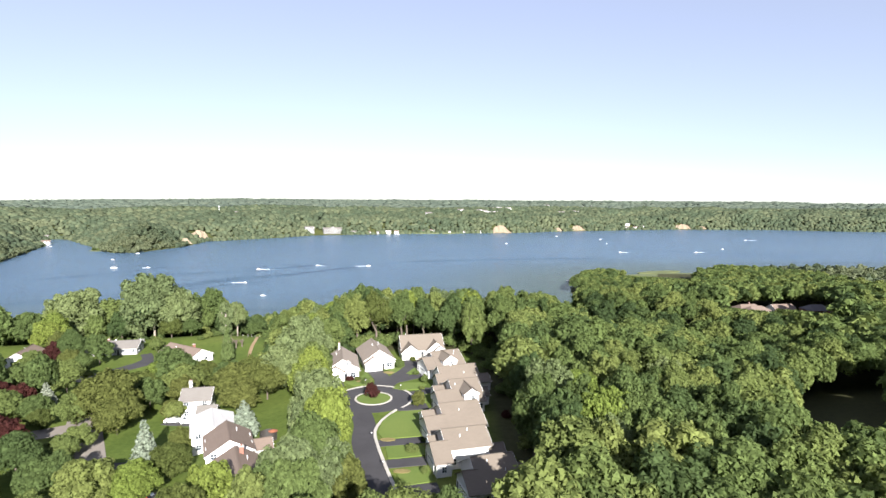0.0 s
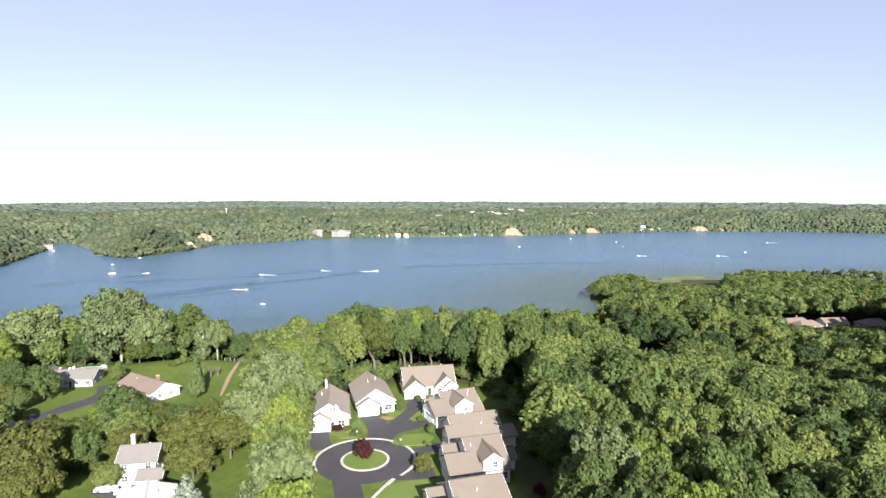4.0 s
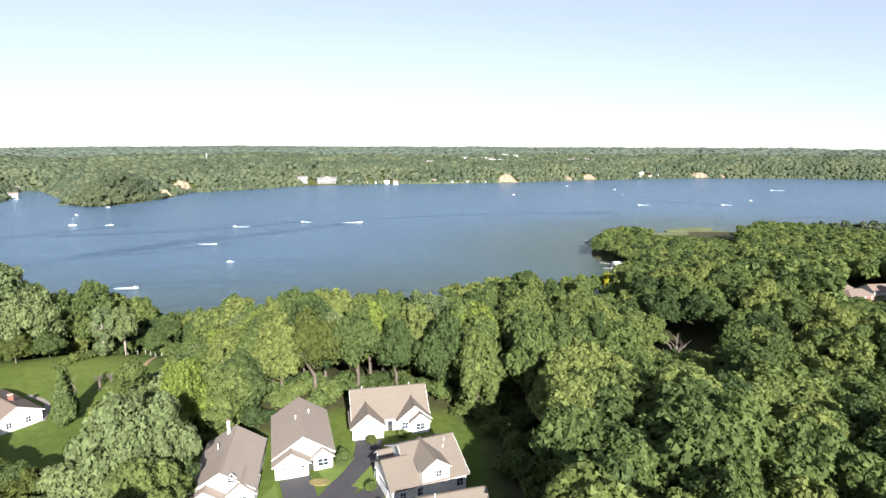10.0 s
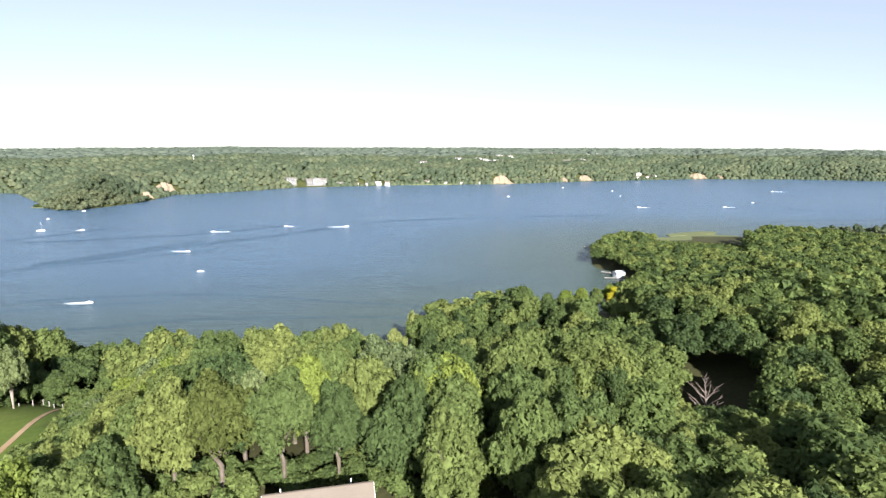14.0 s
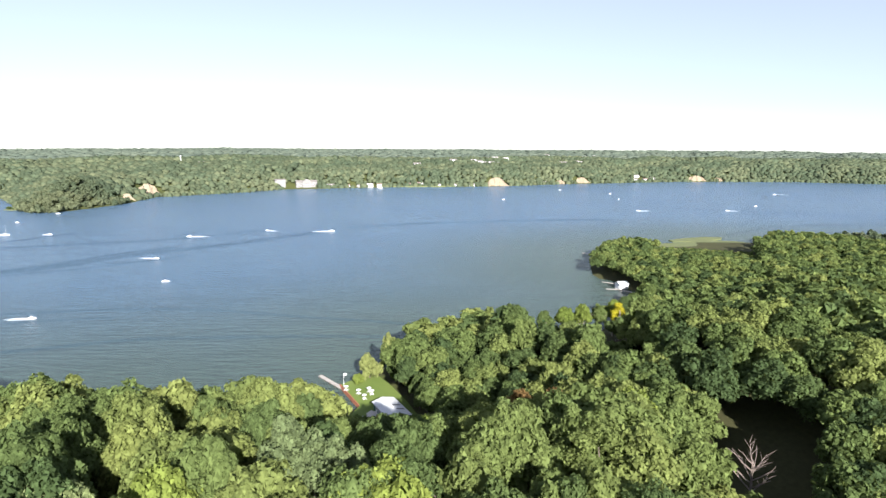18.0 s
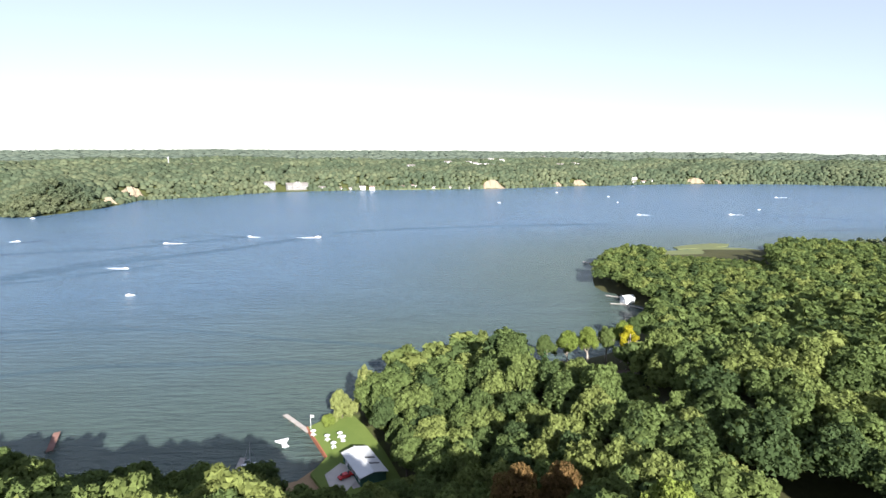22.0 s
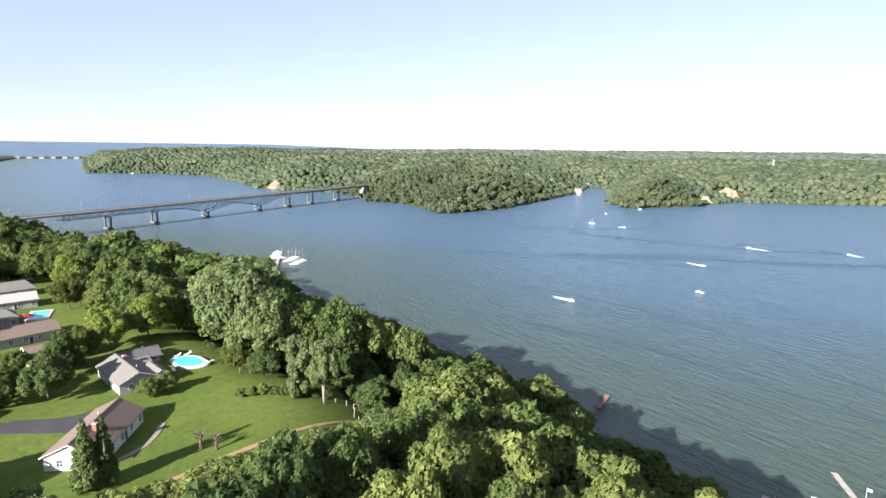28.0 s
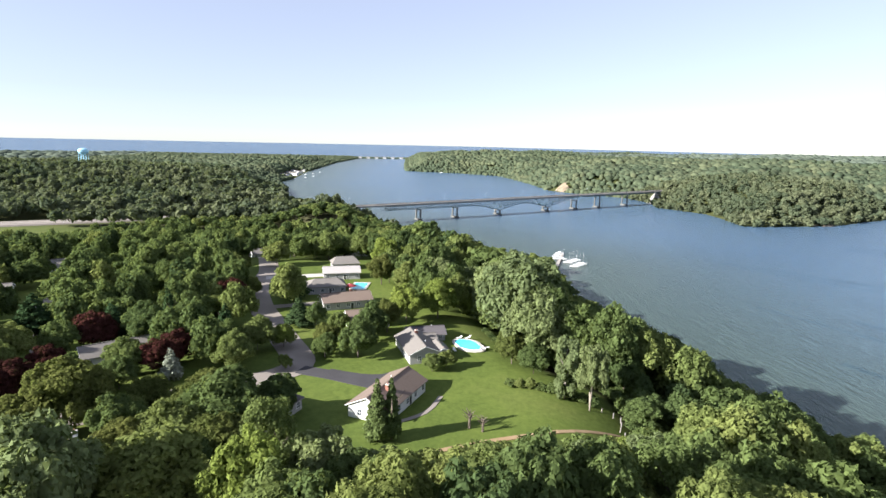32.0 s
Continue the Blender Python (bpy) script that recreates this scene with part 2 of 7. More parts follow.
PANE = plain("window_glass", (0.03, 0.04, 0.05), 0.06)
CAR_WHITE, CAR_DARK, CAR_RED = plain("car_white", (0.78, 0.78, 0.78), 0.25), plain("car_dark", (0.02, 0.02, 0.025), 0.2), plain("car_red", (0.42, 0.02, 0.02), 0.25)
BOAT_WHITE, TEAL, BLUE_TANK = plain("white_gelcoat", (0.66, 0.66, 0.65), 0.3), plain("teal_paint", (0.06, 0.35, 0.3), 0.5), plain("light_blue_paint", (0.35, 0.62, 0.78), 0.5)
POOL_WATER, CHROME, DARK_TRIM = plain("pool_water", (0.1, 0.55, 0.66), 0.08), plain("brushed_metal", (0.55, 0.55, 0.56), 0.35, 1.0), plain("dark_trim", (0.04, 0.035, 0.03), 0.6)
FLOWER = two_scale("flower_bed", (0.2, 0.14, 0.06), (0.3, 0.2, 0.09), (0.1, 0.14, 0.03), 0.8, 3, 0.9, 0.6, 0.15)

WATER, n, l, b = mat("bay_water", 0.24, 0, 0.26)
b.inputs["IOR"].default_value = 1.33
dep = noise_world(n, l, 0.004, 3)
# silty shallows along the near bank, clearer and bluer water in the open bay
out_ = n.new("ShaderNodeAttribute")
out_.attribute_name = "tint"
silt = ramp(n, l, dep, [(0.35, (0.054, 0.078, 0.068)), (0.65, (0.061, 0.085, 0.072))])
clear = ramp(n, l, dep, [(0.35, (0.062, 0.108, 0.166)), (0.65, (0.071, 0.118, 0.17))])
l.new(mixc(n, l, out_.outputs["Fac"], silt, clear), b.inputs["Base Color"])
w1 = noise_world(n, l, 0.8, 6, 0.68, (0.45, 1.4, 1))
w2 = noise_world(n, l, 0.03, 3, 0.5, (0.6, 1.6, 1))
k = n.new("ShaderNodeMath")
k.operation = "MULTIPLY_ADD"
l.new(w2, k.inputs[0])
k.inputs[1].default_value = 2.0
l.new(w1, k.inputs[2])
w3 = noise_world(n, l, 0.25, 3, 0.6, (0.3, 1.3, 1))
k2 = n.new("ShaderNodeMath")
k2.operation = "MULTIPLY_ADD"
l.new(w3, k2.inputs[0])
k2.inputs[1].default_value = 2.2
l.new(k.outputs[0], k2.inputs[2])
bump(n, l, b, k2.outputs[0], 1.0, 0.8)

# darker copy of the bay water: wave faces' weak reflection put into the colour
RIPPLE_DARK, n, l, b = mat("churned_water", 0.2, 0, 0.25)
l.new(ramp(n, l, noise_world(n, l, 0.05, 3), [(0.35, (0.026, 0.048, 0.066)), (0.65, (0.036, 0.06, 0.078))]), b.inputs["Base Color"])
bump(n, l, b, noise_world(n, l, 0.9, 4), 0.6, 0.3)

GRASS, n, l, b = mat("ground_grass", 0.95, 0, 0.1)
f1, f2, f3 = noise_world(n, l, 0.03, 5), noise_world(n, l, 0.7, 6, 0.7), noise_world(n, l, 0.009, 3)
g = ramp(n, l, f1, [(0.3, (0.070, 0.102, 0.021)), (0.55, (0.106, 0.139, 0.029)), (0.75, (0.134, 0.151, 0.041))])
floor_ = ramp(n, l, f1, [(0.3, (0.05, 0.05, 0.024)), (0.7, (0.075, 0.075, 0.032))])
mown = n.new("ShaderNodeAttribute")
mown.attribute_name = "tint"
g = mixc(n, l, mown.outputs["Fac"], floor_, g)
g = mixc(n, l, 0.6, g, ramp(n, l, f2, [(0.3, (0.5, 0.55, 0.5)), (0.7, (1.2, 1.15, 1.1))]), "MULTIPLY")
l.new(g, b.inputs["Base Color"])
bump(n, l, b, f2, 0.6, 0.15)


# ---- the lie of the land ----
def P2(text):
    return np.array([[float(v) for v in p.split(",")] for p in text.split()])


WEST = P2("-3300,150 -2600,60 -1900,20 -1463,20 -1330,0 -1100,50 -880,70 -700,165 -570,235 -440,322 -395,348 -340,340 -260,332 -200,331 -168,337 -135,350 -110,361 -75,350 -45,345 -20,355 -12,368 -24,387 -14,402 4,424 32,441 62,450 96,458 122,478 142,512 152,540 149,562 140,586 134,603 146,640 166,688 210,722 300,760 400,752 520,735 800,760 1200,700 5200,600")
EAST = P2("5200,1700 2200,1780 1296,1797 1073,1880 730,1868 363,1728 168,1622 -86,1578 -336,1480 -420,1362 -525,1262 -512,1120 -545,990 -585,1000 -690,1120 -860,1310 -900,1290 -790,1130 -710,950 -660,845 -640,790 -628,700 -640,668 -690,690 -765,703 -835,666 -880,690 -1000,690 -1115,612 -1150,587 -1343,606 -1677,600 -1809,507 -1921,335 -2150,345 -3300,420")
BAY = np.vstack([WEST, EAST])


def seg_dist(px, py, poly):
    d2 = np.full(px.shape, 1e12)
    for i in range(len(poly)):
        (ax, ay), (bx, by) = poly[i], poly[(i + 1) % len(poly)]
        ex, ey = bx - ax, by - ay
        t = np.clip(((px - ax) * ex + (py - ay) * ey) / (ex * ex + ey * ey), 0, 1)
        d2 = np.minimum(d2, (px - ax - t * ex) ** 2 + (py - ay - t * ey) ** 2)
    return np.sqrt(d2)


def inside(px, py, poly):
    c = np.zeros(px.shape, bool)
    for i in range(len(poly)):
        (ax, ay), (bx, by) = poly[i], poly[(i + 1) % len(poly)]
        if ay != by:
            c ^= ((ay > py) != (by > py)) & (px < (bx - ax) * (py - ay) / (by - ay) + ax)
    return c


def S(t):
    t = np.clip(t, 0, 1)
    return t * t * (3 - 2 * t)


def shore(px, py):
    d = seg_dist(px, py, BAY)
    d = np.where(inside(px, py, BAY), -d, d)
    return np.minimum(d, px + 3330)


def waves(px, py, k, s):
    return (np.sin(px * k + s) * np.cos(py * k * 1.21 + 2.1 * s) + 0.5 * np.sin(px * k * 2.3 - py * k * 1.7 + s * 3)) / 1.5


def is_east(px, py):
    return py > np.interp(px, [-3300, -1921, -1350, -700, -400, 0, 2000], [220, 200, 300, 420, 700, 900, 1300])


RAVINE = P2("-2,346 37,318 80,280 112,236")


def seg_line(px, py, line):
    """Distance to an open line."""
    return np.minimum.reduce([seg_dist(px, py, line[i:i + 2]) for i in range(len(line) - 1)])


def land(px, py):
    """Height of the ground."""
    px, py = np.asarray(px, float), np.asarray(py, float)
    d = shore(px, py)
    top = 42.3 - 5.5 * S((-34 - px) / 42) - 8.0 * S((px - 30) / 90)
    top = top + 6 * S((-500 - px) / 500) + waves(px, py, 0.006, 1.0) * 7 * S((np.abs(px) - 600) / 300)
    top = top - 15 * S((-245 - px) / 115) * (1 - S((-600 - px) / 150)) + 13 * np.exp(-((px + 455) / 62) ** 2 - ((py - 172) / 36) ** 2)
    top = np.minimum(top, 99 - S((px - 40) / 40) * (99 - np.interp(py, [240, 300, 375, 400, 430, 540, 700], [44, 34, 24, 20, 15, 6, 2])))
    west = top * S((d - 18) / (88 + 20 * S((px + 70) / 60))) + 1.2 * S(d / 4)
    west = west * (1 - 0.6 * S((-800 - px) / 500))
    gully = seg_line(px, py, RAVINE)
    west = west - np.minimum(west * 0.7, 17 * np.exp(-(gully / 38) ** 2))
    e = 26 * S((d - 4) / 80) + 14 * S(d / 380) + 20 * S((d - 250) / 1600) + (waves(px, py, 0.011, 2.0) * 11 + waves(px, py, 0.023, 4.0) * 4) * S(d / 150) * (1 - 0.6 * S((d - 350) / 400))
    e = e + waves(px, py, 0.0035, 0.3) * 7 * S(d / 400) + 0.8 * S(d / 4)
    z = np.where(is_east(px, py), e, west)
    z = np.where((px < -2600) & (py < 430), np.minimum(z, 1.5 + 40 * S((-2500 - px) / -700 + 0.2)), z)
    return np.where(d < 0, -np.minimum(5, -d * 0.12) - 0.3, z)


def land1(x, y):
    return float(land(np.array([x]), np.array([y]))[0])


# ---- builders ----
def mesh_of(name, verts, faces, material, smooth=False):
    me = bpy.data.meshes.new(name)
    me.from_pydata([tuple(v) for v in verts], [], faces)
    me.materials.append(material)
    if smooth:
        me.polygons.foreach_set("use_smooth", [True] * len(me.polygons))
    me.update()
    return me


def numpy_mesh(name, co, quads, material, tint=None, tris=None):
    """A mesh from arrays of corners and of quads and triangles."""
    nq, nt = (0 if quads is None else len(quads)), (0 if tris is None else len(tris))
    me = bpy.data.meshes.new(name)
    me.vertices.add(len(co))
    me.vertices.foreach_set("co", np.ascontiguousarray(co, np.float32).ravel())
    loops = np.concatenate([a.ravel() for a in (quads, tris) if a is not None and len(a)]).astype(np.int32)
    me.loops.add(len(loops))
    me.loops.foreach_set("vertex_index", loops)
    me.polygons.add(nq + nt)
    start = np.concatenate([np.arange(nq) * 4, nq * 4 + np.arange(nt) * 3]).astype(np.int32)
    me.polygons.foreach_set("loop_start", start)
    me.polygons.foreach_set("loop_total", np.concatenate([np.full(nq, 4), np.full(nt, 3)]).astype(np.int32))
    if tint is not None:
        me.attributes.new("tint", "FLOAT", "POINT").data.foreach_set("value", np.ascontiguousarray(tint, np.float32))
    me.materials.append(material)
    me.update(calc_edges=True)
    return me


def part(name, bm, material, parent=None, label=""):
    """Links a bmesh, or a ready mesh, as one mesh object under a thing or a part."""
    if isinstance(bm, bmesh.types.BMesh):
        me = bpy.data.meshes.new(name)
        bm.to_mesh(me)
        bm.free()
        me.materials.append(material)
    else:
        me = bm
    ob = new(name, me)
    ob.parent = parent
    return tagged(ob, label)


def thing(name, m, label, category, group="", kind=""):
    ob = new(name)
    ob.matrix_world = m
    ob.empty_display_size = 0.5
    return tagged(ob, label, category, group, kind)


def box(bm, x0, y0, z0, x1, y1, z1, bevel=0.0):
    vs = [bm.verts.new((x, y, z)) for z in (z0, z1) for x, y in ((x0, y0), (x1, y0), (x1, y1), (x0, y1))]
    fs = [bm.faces.new([vs[i] for i in f]) for f in ((3, 2, 1, 0), (4, 5, 6, 7), (0, 1, 5, 4), (1, 2, 6, 5), (2, 3, 7, 6), (3, 0, 4, 7))]
    if bevel:
        bmesh.ops.bevel(bm, geom=list({e for f in fs for e in f.edges}), offset=bevel, segments=1, affect="EDGES")
    return bm


def boxm(x0, y0, z0, x1, y1, z1, bevel=0.0):
    return box(bmesh.new(), x0, y0, z0, x1, y1, z1, bevel)


def beam(bm, a, b, w, h=None):
    """A bar of square section from a to b."""
    h = h or w
    a, b = Vector(a), Vector(b)
    d = b - a
    q = d.to_track_quat("Z", "Y").to_matrix()
    vs = [bm.verts.new(p + q @ Vector((sx * w / 2, sy * h / 2, 0))) for p in (a, b) for sx, sy in ((-1, -1), (1, -1), (1, 1), (-1, 1))]
    for f in ((3, 2, 1, 0), (4, 5, 6, 7), (0, 1, 5, 4), (1, 2, 6, 5), (2, 3, 7, 6), (3, 0, 4, 7)):
        bm.faces.new([vs[i] for i in f])
    return bm


def tube(bm, pts, radii, sides=6, cap=True):
    """A tapered round bar through the points."""
    rings = []
    for i, p in enumerate(pts):
        a, c = Vector(pts[max(i - 1, 0)]), Vector(pts[min(i + 1, len(pts) - 1)])
        q = (c - a).to_track_quat("Z", "Y").to_matrix()
        rings.append([bm.verts.new(Vector(p) + q @ Vector((math.cos(t) * radii[i], math.sin(t) * radii[i], 0))) for t in (2 * math.pi * j / sides for j in range(sides))])
    for r0, r1 in zip(rings, rings[1:]):
        for j in range(sides):
            bm.faces.new((r0[j], r0[(j + 1) % sides], r1[(j + 1) % sides], r1[j]))
    if cap:
        bm.faces.new(rings[-1])
        bm.faces.new(rings[0][::-1])
    return bm


def smooth_line(pts, step=3.0):
    """Points along a rounded line through the given ones."""
    p = np.array(pts, float)
    out = []
    for i in range(len(p) - 1):
        a, b_, c, d = p[max(i - 1, 0)], p[i], p[i + 1], p[min(i + 2, len(p) - 1)]
        n_ = max(2, int(np.linalg.norm(c - b_) / step))
        for t in np.arange(n_) / n_:
            out.append(0.5 * (2 * b_ + (c - a) * t + (2 * a - 5 * b_ + 4 * c - d) * t * t + (3 * b_ - a - 3 * c + d) * t ** 3))
    out.append(p[-1])
    return np.array(out)


def ribbon(name, pts, width, material, lift, label, category, z=None, kind="structure", step=3.0, thick=0.25, parent=None):
    """A paved strip laid on the ground, with a skirt down its sides."""
    c = smooth_line(pts, step)
    t = np.gradient(c, axis=0)
    t /= np.linalg.norm(t, axis=1)[:, None]
    nrm = np.stack([-t[:, 1], t[:, 0]], 1)
    w = np.broadcast_to(np.asarray(width, float), (len(c),)) if np.ndim(width) == 0 else np.interp(np.linspace(0, 1, len(c)), np.linspace(0, 1, len(width)), width)
    vs, fs = [], []
    offs = (-0.5, -0.5, -0.17, 0.17, 0.5, 0.5)
    for i in range(len(c)):
        for j, o in enumerate(offs):
            q = c[i] + nrm[i] * w[i] * o
            h = (land1(*q) if z is None else z) + lift
            vs.append((q[0], q[1], h - (thick if j in (0, 5) else 0)))
    m_ = len(offs)
    for i in range(len(c) - 1):
        for j in range(m_ - 1):
            fs.append((i * m_ + j, (i + 1) * m_ + j, (i + 1) * m_ + j + 1, i * m_ + j + 1)[::-1])
    ob = new(name, mesh_of(name, vs, fs, material))
    ob.parent = parent
    return tagged(ob, label, category, kind=kind) if parent is None else tagged(ob, label)


def slab(name, pts, material, z, thick, label="", category="", kind="structure", parent=None):
    """A flat piece of ground with the outline pts, its top at z."""
    p = [tuple(v) for v in pts]
    a = sum(p[i][0] * p[(i + 1) % len(p)][1] - p[(i + 1) % len(p)][0] * p[i][1] for i in range(len(p)))
    p = p if a > 0 else p[::-1]
    n_ = len(p)
    vs = [(x, y, z) for x, y in p] + [(x, y, z - thick) for x, y in p]
    fs = [tuple(range(n_))] + [(i, n_ + i, n_ + (i + 1) % n_, (i + 1) % n_) for i in range(n_)]
    ob = new(name, mesh_of(name, vs, fs, material))
    ob.parent = parent
    return tagged(ob, label, category, kind=kind) if parent is None else tagged(ob, label)


# ---- ground and water ----
def steps(*runs):
    return np.concatenate([np.arange(a, b_, s) for a, b_, s in runs])


gx = steps((-5000, -3400, 200), (-3400, -460, 40), (-460, 380, 5), (380, 1500, 40), (1500, 5001, 175))
gy = steps((-5000, -300, 235), (-300, 480, 5), (480, 2000, 30), (2000, 5001, 120))
GX, GY = np.meshgrid(gx, gy)
nx, ny = len(gx), len(gy)
gi = (np.arange(ny - 1)[:, None] * nx + np.arange(nx - 1)[None, :]).ravel()
# mown grass in the gardens and on the court, woodland floor elsewhere
MOWN = (P2("-460,-60 -30,60 12,80 12,200 3,207 -20,206 -46,190 -62,205 -70,235 -84,266 -102,268 -122,252 -150,262 -270,262 -330,215 -420,200"), P2("-24,387 -13,367 -16,356 -6,340 8,342 10,352 2,372 -10,400")  )
mow = np.any([inside(GX.ravel(), GY.ravel(), p) for p in MOWN], axis=0).astype(float)
mow = np.where((GX.ravel() < -470) | (GY.ravel() > 800), 0.25, np.where(GY.ravel() < 48, 0.7, mow))
ground = new("ground", numpy_mesh("ground", np.stack([GX.ravel(), GY.ravel(), land(GX.ravel(), GY.ravel())], 1), np.stack([gi, gi + 1, gi + nx + 1, gi + nx], 1), GRASS, mow))
ground.data.polygons.foreach_set("use_smooth", [True] * len(ground.data.polygons))
tagged(ground, "grassy rolling land with wooded bluffs above the bay", "ground", kind="structure")

# the bay, and the great lake beyond the sand bar, whose far water climbs to the horizon
wx = np.concatenate([[-4990, -4600, -4200, -3800, -3450], np.arange(-3300, -600, 90), np.arange(-600, 700, 30), np.arange(700, 5001, 430)])
wy = np.concatenate([[-4990, -2000, -400], np.arange(0, 1000, 30), np.arange(1000, 2000, 100), [2000, 3500, 4990]])
WX, WY = np.meshgrid(wx, wy)
WZ = np.interp(WX, [-4990, -4600, -4200, -3800, -3450, -3300, 5000], [69, 52, 36, 17, 2.0, 0, 0])
off_bank = S(seg_line(WX.ravel(), WY.ravel(), WEST) / 260)
wi = (np.arange(len(wy) - 1)[:, None] * len(wx) + np.arange(len(wx) - 1)[None, :]).ravel()
water = new("water", numpy_mesh("water", np.stack([WX.ravel(), WY.ravel(), WZ.ravel()], 1), np.stack([wi, wi + 1, wi + len(wx) + 1, wi + len(wx)], 1), WATER, off_bank))
tagged(water, "blue-grey bay water with small wind ripples", "water", kind="structure")


# ---- trees ----
ICO = {}


def ico(sub):
    if sub not in ICO:
        bm = bmesh.new()
        bmesh.ops.create_icosphere(bm, subdivisions=sub, radius=1)
        bm.verts.ensure_lookup_table()
        ICO[sub] = (np.array([v.co[:] for v in bm.verts]), np.array([[v.index for v in f.verts] for f in bm.faces]))
        bm.free()
    return ICO[sub]


def crown_shape(seed, leaves, size, lobes=16, kind="broad"):
    """A crown of unit radius: leaf tufts round many lobes, and a dark heart in each lobe. Returns corners, quads, triangles."""
    g = np.random.default_rng(seed)
    if kind == "broad":
        u = g.normal(size=(lobes, 3))
        u /= np.linalg.norm(u, axis=1)[:, None]
        u[:, 2] = np.abs(u[:, 2]) * 1.5 - 0.5
        c = u * np.array([0.68, 0.68, 0.62]) * g.uniform(0.72, 1.08, (lobes, 1)) + np.array([0, 0, 1.0])
        r = g.uniform(0.17, 0.36, lobes) if lobes > 20 else g.uniform(0.2, 0.42, lobes) * (1.0 if lobes > 12 else 1.15)
        c, r = np.vstack([c, [[0, 0, 0.98]]]), np.append(r, 0.62)
    elif kind == "tall":
        a, h = g.uniform(0, 6.3, lobes), np.sort(g.uniform(0.35, 2.9, lobes))
        w = 0.62 * np.sin(np.clip((h + 0.15) / 3.2, 0, 1) * 3.0) ** 0.6
        c = np.stack([np.cos(a) * w, np.sin(a) * w, h], 1)
        r = g.uniform(0.26, 0.42, lobes)
    elif kind == "conifer":
        h = np.linspace(0.05, 0.97, lobes)
        a = np.arange(lobes) * 2.4
        w = (1 - h) * 0.62
        c = np.stack([np.cos(a) * w, np.sin(a) * w, 0.3 + h * 3.1], 1)
        r = 0.13 + 0.4 * (1 - h)
    # smaller puffs on the outside of every lobe, and leaves on the puffs
    k_ = max(5, int(200 / lobes)) if leaves > 500 else 3
    u = g.normal(size=(len(c), k_, 3)) + np.array([0, 0, 0.35])
    u /= np.linalg.norm(u, axis=2)[:, :, None]
    pc = (c[:, None] + u * (r * 0.82)[:, None, None]).reshape(-1, 3)
    pr = (r[:, None] * g.uniform(0.3, 0.52, (len(c), k_))).ravel()
    hid = np.zeros(len(pc), bool)
    for cc, rr in zip(c, r):
        hid |= ((pc - cc) ** 2).sum(1) < (rr * 0.62) ** 2
    pc, pr = pc[~hid], pr[~hid]
    m = leaves * 4
    lob = g.choice(len(pc), m, p=pr ** 2 / (pr ** 2).sum())
    d = g.normal(size=(m, 3))
    d /= np.linalg.norm(d, axis=1)[:, None]
    p = pc[lob] + d * (pr[lob] * g.uniform(0.8, 1.15, m))[:, None]
    on = np.arange(m) % 10 < 4
    lob = g.choice(len(c), m, p=r ** 2 / (r ** 2).sum())
    p = np.where(on[:, None], c[lob] + d * (r[lob] * g.uniform(0.74, 1.0, m))[:, None], p)
    inner = np.zeros(m, bool)
    for cc, rr in zip(c, r):
        inner |= ((p - cc) ** 2).sum(1) < (rr * 0.72) ** 2
    low = (d[:, 2] < -0.3) & (g.uniform(size=m) < 0.7)
    ok = np.where(~inner & ~low)[0][:leaves]
    p, d = p[ok], d[ok]
    nrm = d * 0.9 + g.normal(size=d.shape) * 0.38 + np.array([0, 0, 0.3])
    nrm /= np.linalg.norm(nrm, axis=1)[:, None]
    t = np.cross(nrm, g.normal(size=d.shape))
    t /= np.linalg.norm(t, axis=1)[:, None]
    b_ = np.cross(nrm, t)
    s = (size * g.uniform(0.55, 1.45, len(p)))[:, None]
    q = np.stack([p - t * s * 0.75 - b_ * s * 0.35, p + t * s * 0.75 - b_ * s * 0.45, p + b_ * s * 0.85], 1).reshape(-1, 3)
    iv, it = ico(1)
    cv, ct, off = [], [np.arange(len(q)).reshape(-1, 3)], len(q)
    for cc, rr in zip(c, r):
        if rr < 0.22 and lobes > 12:
            continue
        cv.append(iv * rr * 0.68 + cc)
        ct.append(it + off)
        off += len(iv)
    v = np.vstack([q] + cv)
    if kind == "broad":
        v[:, 2] = (v[:, 2] - 0.3) * 1.42 / (v[:, 2].max() - 0.3) + 0.3
    return v, None, np.vstack(ct)


def scatter(name, shapes, xs, ys, zs, rad, hgt, tint, material, seed, label, category):
    """Many crowns in one mesh."""
    g = np.random.default_rng(seed)
    kind = g.integers(0, len(shapes), len(xs))
    ang = g.uniform(0, 6.283, len(xs))
    cos, quads, tris, tints, off = [], [], [], [], 0
    for k_, (v, q, t) in enumerate(shapes):
        idx = np.where(kind == k_)[0]
        if not len(idx):
            continue
        ca, sa = np.cos(ang[idx])[:, None], np.sin(ang[idx])[:, None]
        X = (v[None, :, 0] * ca - v[None, :, 1] * sa) * rad[idx][:, None] + xs[idx][:, None]
        Y = (v[None, :, 0] * sa + v[None, :, 1] * ca) * rad[idx][:, None] + ys[idx][:, None]
        Z = v[None, :, 2] * hgt[idx][:, None] + zs[idx][:, None]
        cos.append(np.stack([X, Y, Z], 2).reshape(-1, 3))
        o = off + np.arange(len(idx))[:, None, None] * len(v)
        if q is not None:
            quads.append((q[None] + o).reshape(-1, 4))
        if t is not None:
            tris.append((t[None] + o).reshape(-1, 3))
        tints.append(np.repeat(tint[idx], len(v)))
        off += len(idx) * len(v)
    ob = new(name, numpy_mesh(name, np.vstack(cos), np.vstack(quads) if quads else None, material, np.concatenate(tints), np.vstack(tris) if tris else None))
    return tagged(ob, label, category, kind="stuff")


